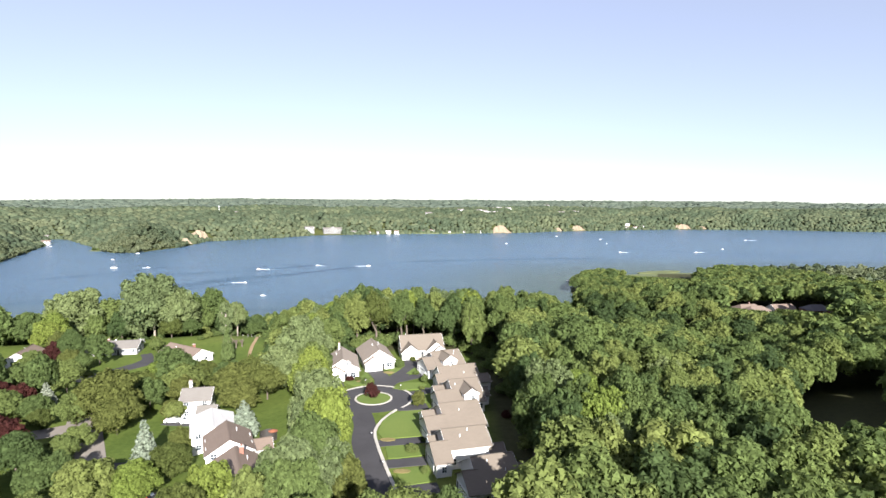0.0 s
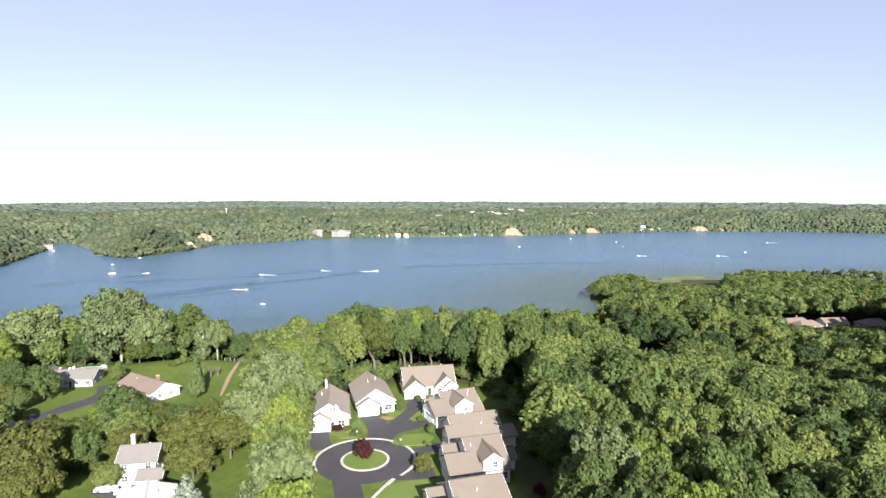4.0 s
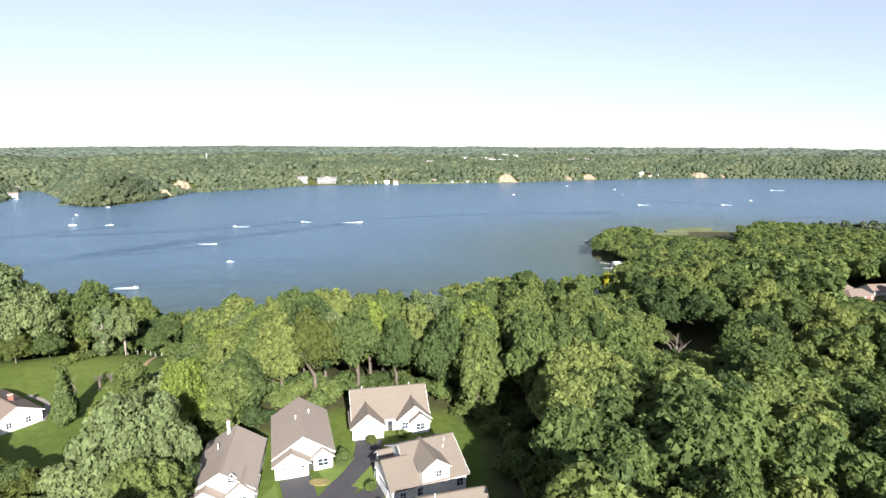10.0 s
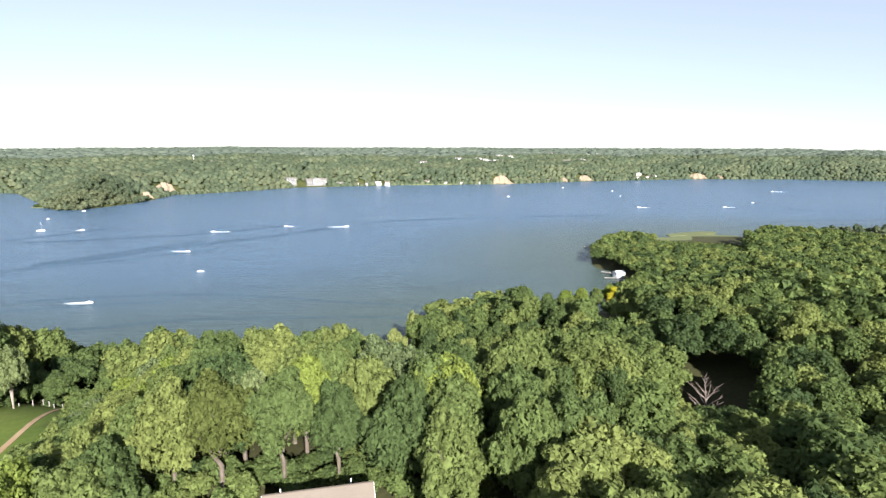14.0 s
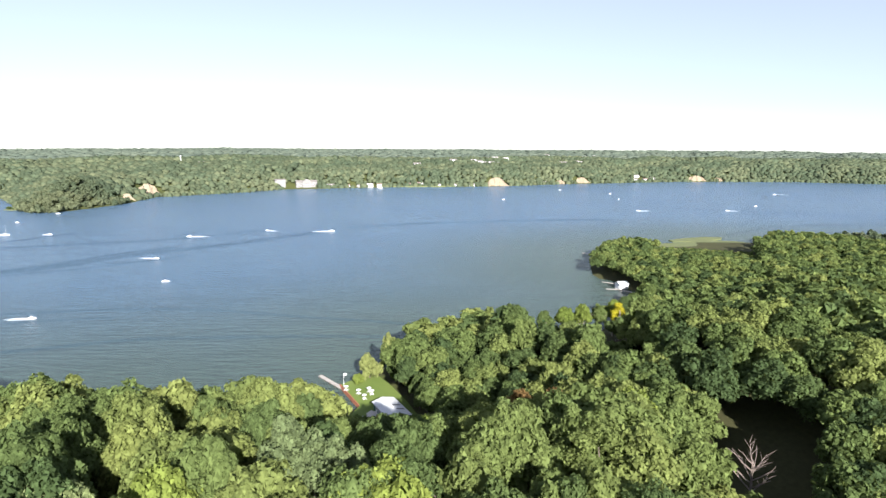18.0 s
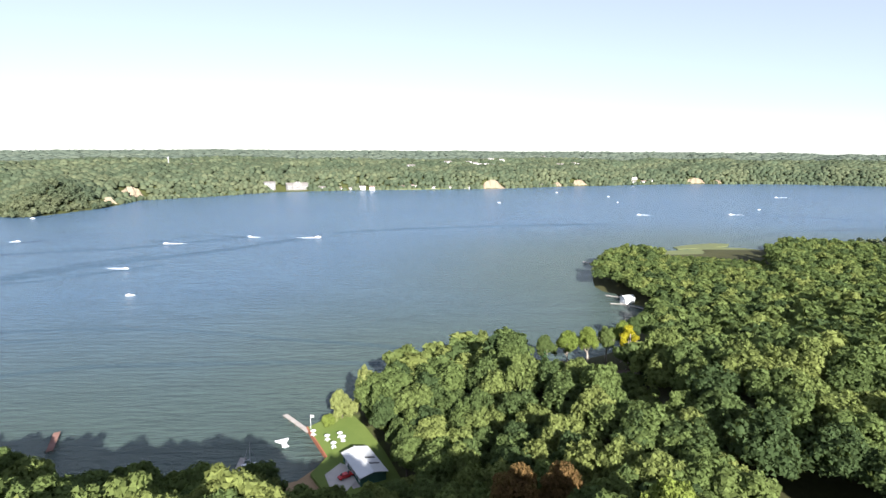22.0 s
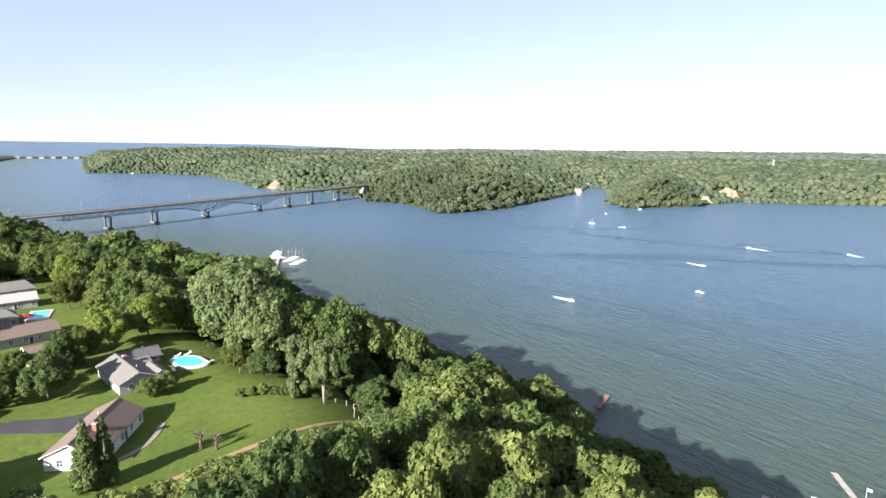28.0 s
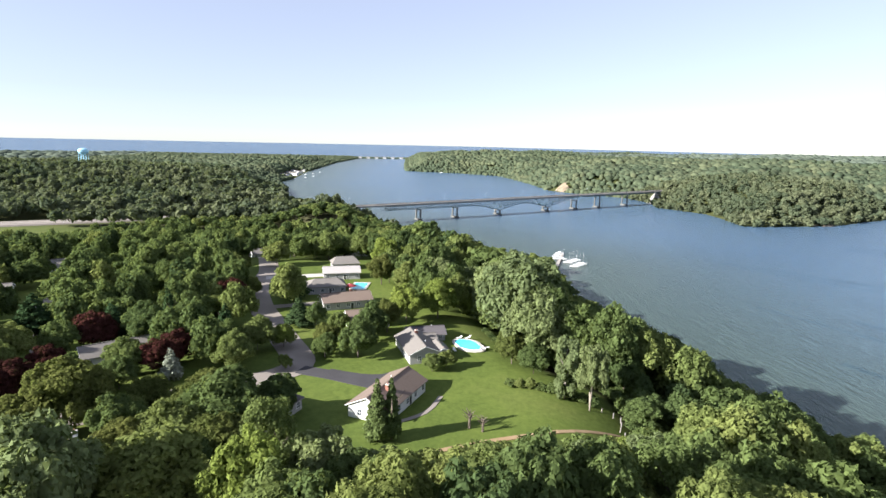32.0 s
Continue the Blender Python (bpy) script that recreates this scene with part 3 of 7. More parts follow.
def clump_shape(seed, sub=1):
    """A lumpy far crown."""
    g = np.random.default_rng(seed)
    v, t = ico(sub)
    v = v * (1 + g.normal(size=(len(v), 1)) * 0.17)
    v = v * np.array([1, 1, 0.95]) + np.array([0, 0, 0.75])
    keep = v[t].mean(1)[:, 2] > 0.25
    return v, None, t[keep]


def trunk_mesh(seed, height, radius, material, forks=4, lean=0.0):
    """A tapered trunk with limbs."""
    g = random.Random(seed)
    bm = bmesh.new()
    tube(bm, [(0, 0, -0.8), (lean * 0.3, 0, height * 0.35), (lean * 0.7, g.uniform(-.2, .2), height * 0.7), (lean, 0, height)], [radius * 1.25, radius, radius * 0.7, radius * 0.25], 7)
    for i in range(forks):
        a, h = i * 2.4 + g.uniform(-.4, .4), height * g.uniform(0.42, 0.75)
        r = height * g.uniform(0.16, 0.26)
        tube(bm, [(lean * 0.6, 0, h), (lean * 0.6 + math.cos(a) * r * 0.5, math.sin(a) * r * 0.5, h + r * 0.6), (lean * 0.6 + math.cos(a) * r, math.sin(a) * r, h + r * 1.3)], [radius * 0.5, radius * 0.35, radius * 0.12], 5)
    me = bpy.data.meshes.new("trunk")
    bm.to_mesh(me)
    bm.free()
    me.materials.append(material)
    return me


def crown_meshes(name, material, seeds, leaves, size, lobes, kind):
    out = []
    for s_ in seeds:
        v, q, t = crown_shape(s_, leaves, size, lobes, kind)
        out.append(numpy_mesh(name, v, q, material, None, t))
    return out


LEAVES = 8000
CROWN = {
    "green": crown_meshes("crown", LEAF, range(10, 16), LEAVES, 0.051, 38, "broad"),
    "light": crown_meshes("crown", LEAF_LIGHT, range(20, 22), LEAVES, 0.051, 38, "broad"),
    "grey": crown_meshes("crown", LEAF_GREY, range(30, 32), LEAVES, 0.051, 38, "broad"),
    "red": crown_meshes("crown", LEAF_RED, range(40, 42), LEAVES, 0.051, 38, "broad"),
    "rust": crown_meshes("crown", LEAF_RUST, range(50, 51), LEAVES, 0.051, 38, "broad"),
    "olive": crown_meshes("crown", LEAF_OLIVE, range(60, 62), LEAVES, 0.051, 38, "broad"),
    "yellow": crown_meshes("crown", LEAF_YELLOW, range(70, 71), LEAVES, 0.051, 22, "tall"),
    "spruce": crown_meshes("crown", NEEDLE, range(80, 82), 2200, 0.1, 30, "conifer"),
    "blue": crown_meshes("crown", NEEDLE_BLUE, range(90, 91), 2200, 0.1, 30, "conifer"),
    "cedar": crown_meshes("crown", LEAF_CEDAR, range(95, 97), 5000, 0.085, 40, "conifer"),
    "willow": crown_meshes("crown", LEAF_WILLOW, range(110, 112), LEAVES, 0.051, 34, "broad"),
    "poplar": crown_meshes("crown", LEAF_GREY, range(97, 98), LEAVES, 0.1, 22, "tall"),
    "tallgreen": crown_meshes("crown", LEAF, range(100, 103), LEAVES, 0.051, 26, "tall"),
}
TRUNKS = [trunk_mesh(i, 1.0, 0.022, BARK, 5) for i in range(4)]
PALE_TRUNK = trunk_mesh(9, 1.0, 0.03, BARK_PALE, 6)
WORDS = {"green": "broad green leafy tree", "light": "bright yellow-green leafy tree", "grey": "tall grey-green cottonwood tree", "red": "burgundy-leaved maple tree", "rust": "leafy tree with rust-brown drying leaves",
         "olive": "rounded olive-green leafy tree", "yellow": "bright yellow-leaved tree", "spruce": "dark green spruce tree", "blue": "pale blue-green spruce tree", "cedar": "slim pointed green cedar tree", "willow": "pale yellow-green willow tree", "poplar": "slender grey-green poplar tree", "tallgreen": "tall narrow green leafy tree"}
TOP = {"broad": 1.72, "tall": 3.25, "conifer": 3.45}
KIND = {"yellow": "tall", "poplar": "tall", "tallgreen": "tall", "spruce": "conifer", "blue": "conifer", "cedar": "conifer"}
tree_no = 0


def tree(x, y, h, r, sort="green", where="among the woods", pale=False, group="", bare=None):
    """One tree of height h and crown radius r."""
    global tree_no
    tree_no += 1
    g = random.Random(tree_no * 7 + 3)
    k_ = KIND.get(sort, "broad")
    z = land1(x, y)
    t = thing("tree", pose(x, y, z, 0, 0, g.uniform(0, 360)), WORDS[sort] + " " + where, "tree", group)
    tr = part("trunk", PALE_TRUNK if pale else TRUNKS[tree_no % 4], None, t)
    low = max(0.16 * h, h - 2.3 * r) if k_ == "broad" else {"tall": 0.05, "conifer": 0.0}[k_] * h
    low = low if bare is None else bare * h
    tr.scale = (h * 0.8, h * 0.8, h * 0.8)
    cr = part("crown", CROWN[sort][tree_no % len(CROWN[sort])], None, t)
    top = TOP[k_]
    base = {"broad": 0.32, "tall": 0.1, "conifer": 0.0}[k_]
    s_ = (h - low) / (top - base)
    cr.location, cr.scale = (0, 0, low - base * s_), (r, r, s_)
    return t


# the woods: clear ground first
COURT = P2("-43,165 -45,186 -33,198 -16,206 3,207 8,198 13,188 16,176 17,85 -13,80 -20,124 -33,150")
YARDS = P2("-460,-60 -30,60 -30,105 -34,150 -46,170 -62,200 -68,214 -74,238 -84,266 -102,268 -122,252 -150,262 -270,262 -330,215 -420,200")
BEACH = P2("-46,350 -42,338 -4,330 10,336 10,352 2,372 -10,400 -32,392")
HOMES = P2("190,352 212,348 256,358 258,392 196,394")
HOMES_B = P2("204,386 240,388 238,398 206,396")
HOMES_C = P2("150,264 166,264 166,278 150,278")
HOLLOW = P2("72,112 84,110 100,122 150,186 138,192 108,166 84,138")
GLADE = P2("70,264 86,258 97,272 101,296 90,302 76,290")
MARSHLAND = P2("212,700 318,690 352,740 300,775 214,728")
BANK = P2("50,420 90,422 118,444 124,468 92,456 64,450")
HIGHWAY = P2("-460,-240 -420,-240 -436,-158 -460,-88 -478,-42 -496,2 -522,52 -556,102 -570,138 -606,130 -592,92 -562,42 -534,-4 -516,-48 -498,-94 -474,-164")
g = np.random.default_rng(5)


def field(x0, x1, y0, y1, step):
    X, Y = np.meshgrid(np.arange(x0, x1, step), np.arange(y0, y1, step))
    return (X + g.uniform(-.42, .42, X.shape) * step).ravel(), (Y + g.uniform(-.42, .42, Y.shape) * step).ravel()


def clear_of(x, y, *polys, margin=3.0):
    ok = np.ones(x.shape, bool)
    for p in polys:
        ok &= ~(inside(x, y, p) | (seg_dist(x, y, p) < margin))
    return ok


fx, fy = field(-460, 420, 40, 790, 8.6)
SIGHT = P2("-88,200 -34,196 -30,275 -88,272")

# strips of younger growth: from x, y with tops at z, to x, y, z, half width
LOW_GROWTH = ((9, 222, 69, -1, 352, 5, 15), (68, 326, 38, 89, 390, 16, 8), (30, 262, 46, 40, 308, 19, 11), (46, 192, 60, 80, 268, 37, 13), (72, 250, 40, 88, 290, 24, 15), (60, 368, 31, 86, 432, 6, 20), (196, 556, 27, 276, 712, 3, 42), (-44, 235, 60, -80, 250, 41, 7), (130, 240, 53, 206, 378, 27, 14), (152, 240, 53, 240, 372, 27, 18))


def sightline(x, y, h_):
    """Tree heights of the young growth below the lawn, which is kept low, and of the low banks."""
    z = land(x, y)
    h_ = np.where(inside(x, y, SIGHT), np.minimum(h_, 47.5 + 0.53 * (x + 60) - z), h_)
    h_ = np.where(x < -150, h_ * np.interp(x, [-450, -330, -200, -150], [0.55, 0.78, 0.97, 1.0]), h_)
    h_ = np.where((x > -62) & (x < 12) & (y > 203) & (y < 300), h_ * 1.08, h_)
    d_ = shore(x, y)
    cap = np.interp(d_, [0, 12, 20, 34, 50, 65, 88, 105], [10, 18, 25.5, 30, 36, 46, 56, 62]) - z
    bluff = (x < 6) & (x > -330) & (y > 236) & (d_ < 105) & ~inside(x, y, SIGHT)
    h_ = np.where(bluff, np.minimum(h_ * 1.34, cap - 4.5 * (1 - S((d_ - 30) / 30)) + 3 * np.sin(x * 1.7 + y)), h_)
    h_ = np.where((x > 0) & (x < 92) & (y > 365) & (y < 440), h_ * np.where(x < 40, 1.12, 1.24), h_)
    h_ = np.where((x > -102) & (x < -76) & (y > 264) & (y < 305), np.minimum(h_, 40 - z), h_)
    for x0, y0, z0, x1, y1, z1, half in LOW_GROWTH:
        ln = math.hypot(x1 - x0, y1 - y0)
        u, w = (x1 - x0) / ln, (y1 - y0) / ln
        s_ = (x - x0) * u + (y - y0) * w
        side = np.abs((y - y0) * u - (x - x0) * w)
        h_ = np.where((s_ > 0) & (s_ < ln) & (side < half), np.minimum(h_, z0 + (z1 - z0) * s_ / ln - z), h_)
    return np.where((x > 100) & (y > 480), h_ * 0.8, h_)


ok = (shore(fx, fy) > 2.5) & clear_of(fx, fy, COURT, margin=3.5) & clear_of(fx, fy, YARDS, margin=1.0) & clear_of(fx, fy, BEACH, HOMES, HOMES_B, HOMES_C, HOLLOW, GLADE, MARSHLAND, HIGHWAY, BANK, margin=2.0) & ~is_east(fx, fy)
ok &= (np.degrees(np.arctan2(fx, fy + 20)) < 48) | (fx < 0)
fx, fy = fx[ok], fy[ok]
fd = shore(fx, fy)
near = np.minimum(np.hypot(fx - 5, (fy - 240) * 0.9), np.hypot(fx - 38, (fy - 125) * 0.8) + 12)
near = np.minimum.reduce([near, np.hypot((fx + 24) * 0.8, (fy - 112) * 0.8), np.hypot(fx + 58, fy - 226)])
order = np.argsort(near)
single, rest = order[:150], order[150:]
for i in single:
    q = random.Random(int(i))
    sort = q.choices(["green", "tallgreen", "light", "grey", "olive"], [72, 14, 5, 7, 2])[0]
    hi = float(sightline(fx[i:i + 1], fy[i:i + 1], np.array([q.uniform(17, 21) * (0.85 + 0.15 * min(1, fd[i] / 70))]))[0])
    if hi < 4:
        continue
    tree(fx[i], fy[i], hi, min(q.uniform(5.4, 7.6), hi * 0.42 + 0.8) * (0.75 if sort in ("tallgreen", "spruce") else 1), sort, "in the wooded bluff", group="trees of the wooded bluff")


# ---- houses ----
def roof_mesh(pts_faces, uvs, material, thick=0.18):
    """Roof planes given as corner lists, each a slab of that thickness; uvs run along and up the plane."""
    bm = bmesh.new()
    lay = bm.loops.layers.uv.new("UVMap")
    for corners, uv in zip(pts_faces, uvs):
        top = [bm.verts.new(c) for c in corners]
        low = [bm.verts.new((c[0], c[1], c[2] - thick)) for c in corners]
        f = bm.faces.new(top)
        for lp, t in zip(f.loops, uv):
            lp[lay].uv = t
        bm.faces.new(low[::-1])
        n_ = len(top)
        for i in range(n_):
            bm.faces.new((top[i], low[i], low[(i + 1) % n_], top[(i + 1) % n_]))
    me = bpy.data.meshes.new("roof")
    bm.to_mesh(me)
    bm.free()
    me.materials.append(material)
    return me


def plane_uv(c):
    a, b_ = Vector(c[0]), Vector(c[1])
    u = (b_ - a).normalized()
    nrm = (b_ - a).cross(Vector(c[2]) - a).normalized()
    v = nrm.cross(u)
    return [((Vector(p) - a).dot(u), (Vector(p) - a).dot(v)) for p in c]


def block(house, x0, y0, x1, y1, wh, rh, axis, wall, roof, z0=0.0, over=0.45, hip=0.0, gables=True):
    """One roofed part of a house: walls as one mesh with gable ends, and each roof slope a part. axis: the way the ridge runs."""
    bm = bmesh.new()
    lo, top = z0 - 1.6 if z0 == 0 else z0, z0 + wh
    mx, my = (x0 + x1) / 2, (y0 + y1) / 2
    b0 = [bm.verts.new((x, y, lo)) for x, y in ((x0, y0), (x1, y0), (x1, y1), (x0, y1))]
    b1 = [bm.verts.new((x, y, top)) for x, y in ((x0, y0), (x1, y0), (x1, y1), (x0, y1))]
    for i in range(4):
        bm.faces.new((b0[i], b0[(i + 1) % 4], b1[(i + 1) % 4], b1[i]))
    if not hip:
        if axis == "y":
            for y, i, j in ((y0, 0, 1), (y1, 2, 3)):
                bm.faces.new((b1[i], b1[j], bm.verts.new((mx, y, top + rh - 0.12))))
        else:
            for x, i, j in ((x1, 1, 2), (x0, 3, 0)):
                bm.faces.new((b1[i], b1[j], bm.verts.new((x, my, top + rh - 0.12))))
    part("wall", bm, wall, house)
    o = over
    if axis == "y":
        k_ = rh / ((x1 - x0) / 2)
        e = top - k_ * o + 0.1
        r = top + rh + 0.1
        h0, h1 = y0 - o + hip, y1 + o - hip
        planes = [[(x0 - o, y1 + o, e), (x0 - o, y0 - o, e), (mx, h0, r), (mx, h1, r)], [(x1 + o, y0 - o, e), (x1 + o, y1 + o, e), (mx, h1, r), (mx, h0, r)]]
        if hip:
            planes += [[(x0 - o, y0 - o, e), (x1 + o, y0 - o, e), (mx, h0, r)], [(x1 + o, y1 + o, e), (x0 - o, y1 + o, e), (mx, h1, r)]]
    else:
        k_ = rh / ((y1 - y0) / 2)
        e = top - k_ * o + 0.1
        r = top + rh + 0.1
        h0, h1 = x0 - o + hip, x1 + o - hip
        planes = [[(x0 - o, y0 - o, e), (x1 + o, y0 - o, e), (h1, my, r), (h0, my, r)], [(x1 + o, y1 + o, e), (x0 - o, y1 + o, e), (h0, my, r), (h1, my, r)]]
        if hip:
            planes += [[(x1 + o, y0 - o, e), (x1 + o, y1 + o, e), (h1, my, r)], [(x0 - o, y1 + o, e), (x0 - o, y0 - o, e), (h0, my, r)]]
    for c in planes:
        part("roof", roof_mesh([c], [plane_uv(c)], roof), None, house)
    bm = bmesh.new()
    if axis == "y":
        beam(bm, (mx, h0, r + 0.02), (mx, h1, r + 0.02), 0.3, 0.12)
    else:
        beam(bm, (h0, my, r + 0.02), (h1, my, r + 0.02), 0.3, 0.12)
    part("ridge_cap", bm, roof, house)
    # gutters along the eaves, and white boards up the gables
    if not gables:
        return
    ends = []
    if axis == "y":
        for x in (x0 - o, x1 + o):
            part("gutter", beam(bmesh.new(), (x, y0 - o, e - 0.14), (x, y1 + o, e - 0.14), 0.12), GUTTER, house)
            ends += [((x, y, e - 0.12), (mx, y, r - 0.12)) for y in (y0 - o - 0.03, y1 + o + 0.03)]
    else:
        for y in (y0 - o, y1 + o):
            part("gutter", beam(bmesh.new(), (x0 - o, y, e - 0.14), (x1 + o, y, e - 0.14), 0.12), GUTTER, house)
            ends += [((x, y, e - 0.12), (x, my, r - 0.12)) for x in (x0 - o - 0.03, x1 + o + 0.03)]
    if not hip:
        for p, q in ends:
            part("gable_board", beam(bmesh.new(), p, q, 0.05, 0.15), TRIM, house)


def turned(ob, x, y, z, deg):
    ob.matrix_local = pose(x, y, z, 0, 0, deg)
    return ob


FRAMES = {}


def frame_mesh(w, h, arch):
    """One frame with its cross bars, and the glass that sits in it."""
    t = 0.09
    xs, zs = [-w / 2 - t, -w / 2, -0.03, 0.03, w / 2, w / 2 + t], [-h / 2 - t, -h / 2, -0.03, 0.03, h / 2, h / 2 + t]
    solid = {(i, k_) for i in range(5) for k_ in range(5)} - {(1, 1), (1, 3), (3, 1), (3, 3)}
    bm = bmesh.new()
    fr = {(i, k_): bm.verts.new((x, -0.07, z)) for i, x in enumerate(xs) for k_, z in enumerate(zs)}
    bk = {(i, k_): bm.verts.new((x, 0.05, z)) for i, x in enumerate(xs) for k_, z in enumerate(zs)}
    for i, k_ in solid:
        bm.faces.new([fr[q] for q in ((i, k_), (i + 1, k_), (i + 1, k_ + 1), (i, k_ + 1))])
        for (di, dk), a, b_ in (((-1, 0), (i, k_ + 1), (i, k_)), ((1, 0), (i + 1, k_), (i + 1, k_ + 1)), ((0, -1), (i, k_), (i + 1, k_)), ((0, 1), (i + 1, k_ + 1), (i, k_ + 1))):
            if (i + di, k_ + dk) not in solid:
                bm.faces.new((fr[a], bk[a], bk[b_], fr[b_]))
    if arch:
        beam(bm, (-w / 2, -0.03, h / 2 + t), (0, -0.03, h / 2 + t + w / 2), 0.1)
        beam(bm, (0, -0.03, h / 2 + t + w / 2), (w / 2, -0.03, h / 2 + t), 0.1)
    bmesh.ops.recalc_face_normals(bm, faces=bm.faces)
    glass = boxm(-w / 2, -0.035, -h / 2, w / 2, 0.0, h / 2)
    if arch:
        glass.faces.new([glass.verts.new((math.cos(math.pi * i / 6) * w / 2, -0.03, h / 2 + t + math.sin(math.pi * i / 6) * w / 2)) for i in range(7)])
    out = []
    for name, m_, material in (("window", bm, TRIM), ("pane", glass, PANE)):
        me = bpy.data.meshes.new(name)
        m_.to_mesh(me)
        m_.free()
        me.materials.append(material)
        out.append(me)
    return out


def window(house, x, y, z, deg, w=1.0, h=1.3, arch=False):
    """A window with its centre at that place; deg: 0 faces the front, 90 the right side, 180 the back, -90 the left side."""
    if (w, h, arch) not in FRAMES:
        FRAMES[w, h, arch] = frame_mesh(w, h, arch)
    fr = turned(part("window", FRAMES[w, h, arch][0], None, house), x, y, z, deg)
    part("pane", FRAMES[w, h, arch][1], None, fr, "dark reflecting glass")
    return fr


def garage_door(house, x, y, z, deg, w=4.8, h=2.2, material=None):
    bm = bmesh.new()
    for i in range(4):
        box(bm, -w / 2, -0.06, i * h / 4 + 0.02, w / 2, 0.02, (i + 1) * h / 4 - 0.02, 0.015)
    d = turned(part("garage_door", bm, material or TRIM, house), x, y, z, deg)
    n_ = 6
    for i in range(n_):
        x0 = -w / 2 + 0.2 + i * (w - 0.4) / n_
        part("pane", boxm(x0 + 0.06, -0.075, h * 0.8, x0 + (w - 0.4) / n_ - 0.1, -0.055, h * 0.92), PANE, d)
    bm = bmesh.new()
    for a in ((-w / 2 - 0.14, -0.1, 0, -w / 2 - 0.01, 0.02, h + 0.15), (w / 2 + 0.01, -0.1, 0, w / 2 + 0.14, 0.02, h + 0.15), (-w / 2, -0.1, h + 0.01, w / 2, 0.02, h + 0.15)):
        box(bm, *a)
    part("frame", bm, TRIM, d)


def front_door(house, x, y, z, deg, material=None):
    d = turned(part("door", boxm(-0.48, -0.06, 0, 0.48, 0.03, 2.1, 0.01), material or DARK_TRIM, house), x, y, z, deg)
    part("pane", boxm(-0.28, -0.075, 1.2, 0.28, -0.055, 1.9), PANE, d)
    part("handle", boxm(0.33, -0.12, 0.98, 0.4, -0.06, 1.08, 0.01), CHROME, d)
    bm = bmesh.new()
    for a in ((-0.62, -0.09, 0, -0.49, 0.03, 2.25), (0.49, -0.09, 0, 0.62, 0.03, 2.25), (-0.49, -0.09, 2.11, 0.49, 0.03, 2.25)):
        box(bm, *a)
    part("frame", bm, TRIM, d)


def chimney(house, x, y, z0, z1, w=0.9, material=None):
    c = part("chimney", boxm(x - w / 2, y - w / 2, z0, x + w / 2, y + w / 2, z1), material or BRICKWALL, house)
    part("cap", boxm(x - w / 2 - 0.08, y - w / 2 - 0.08, z1, x + w / 2 + 0.08, y + w / 2 + 0.08, z1 + 0.14), CONCRETE, c)
    bm = tube(bmesh.new(), [(x, y, z1 + 0.14), (x, y, z1 + 0.5)], [0.16, 0.14], 8)
    part("flue", bm, BRICKWALL, c)


def vent_pipe(house, x, y, z):
    part("vent_pipe", tube(bmesh.new(), [(x, y, z - 0.4), (x, y, z + 0.55)], [0.09, 0.09], 6), TRIM, house)


def house_at(x, y, z, deg, label, group=""):
    return thing("house", pose(x, y, z, 0, 0, deg), label, "house", group)


ZC = 43.5
CG = "houses round the court"

# the three fronts at the end of the court
h = house_at(-35.4, 171.0, ZC, 11, "white-sided house with a tan shingle gable roof and double garage", CG)
block(h, 0.2, 1.2, 9.6, 16, 3.6, 2.9, "y", SIDING, ROOF_TAN_LIT)
block(h, 0, -0.4, 5.4, 6, 2.8, 1.7, "y", SIDING, ROOF_TAN_LIT)
block(h, 6.2, 0.6, 9.8, 5, 3.2, 1.5, "y", SIDING, ROOF_TAN_LIT)
garage_door(h, 2.7, -0.42, 0, 0)
front_door(h, 5.9, 1.15, 0, 0)
window(h, 8.0, 0.56, 1.6, 0, 1.5, 1.5)
window(h, 6.6, 1.14, 5.0, 0, 1.2, 0.8, True)
for y in (4, 8, 12):
    window(h, 9.63, y, 1.7, 90)
    window(h, 0.17, y + 2, 1.7, -90)
chimney(h, 4.0, 14.6, 4, 8.2, 0.5, SIDING)
vent_pipe(h, 3, 10, 6.0)

h = house_at(-25.0, 181.4, ZC, 17, "white-sided house with a brown-tan shingle gable roof and double garage", CG)
block(h, 0, 1.5, 9.9, 17.3, 3.3, 3.2, "y", SIDING, ROOF_TAN_LIT)
block(h, 0, -0.3, 5.6, 7, 2.8, 1.8, "y", SIDING, ROOF_TAN_LIT)
block(h, 6.6, 0.9, 9.7, 5, 2.8, 1.3, "y", SIDING, ROOF_TAN_LIT)
garage_door(h, 2.8, -0.32, 0, 0)
front_door(h, 6.1, 1.45, 0, 0)
window(h, 8.15, 0.86, 1.5, 0, 1.7, 1.3)
for y in (5, 9, 13):
    window(h, 9.93, y, 1.6, 90)
    window(h, -0.03, y + 2, 1.6, -90)
vent_pipe(h, 4.0, 9.5, 6.2)
vent_pipe(h, 6.5, 12, 5.9)

h = house_at(-13.9, 194.6, ZC, 13, "white-sided house with a wide tan shingle roof and twin gables", CG)
block(h, 0.4, 2.6, 15.2, 12.6, 3.0, 4.0, "x", SIDING, ROOF_TAN)
block(h, 0, 0, 6.0, 7, 2.8, 2.4, "y", SIDING, ROOF_TAN)
block(h, 9.2, 1.2, 15.4, 7, 2.9, 2.6, "y", SIDING, ROOF_TAN)
block(h, 11.6, 0.2, 15.0, 4, 2.8, 1.4, "y", SIDING, ROOF_TAN)
garage_door(h, 3.0, -0.02, 0, 0)
front_door(h, 7.6, 2.55, 0, 0)
window(h, 10.4, 1.16, 1.5, 0, 1.2, 1.3)
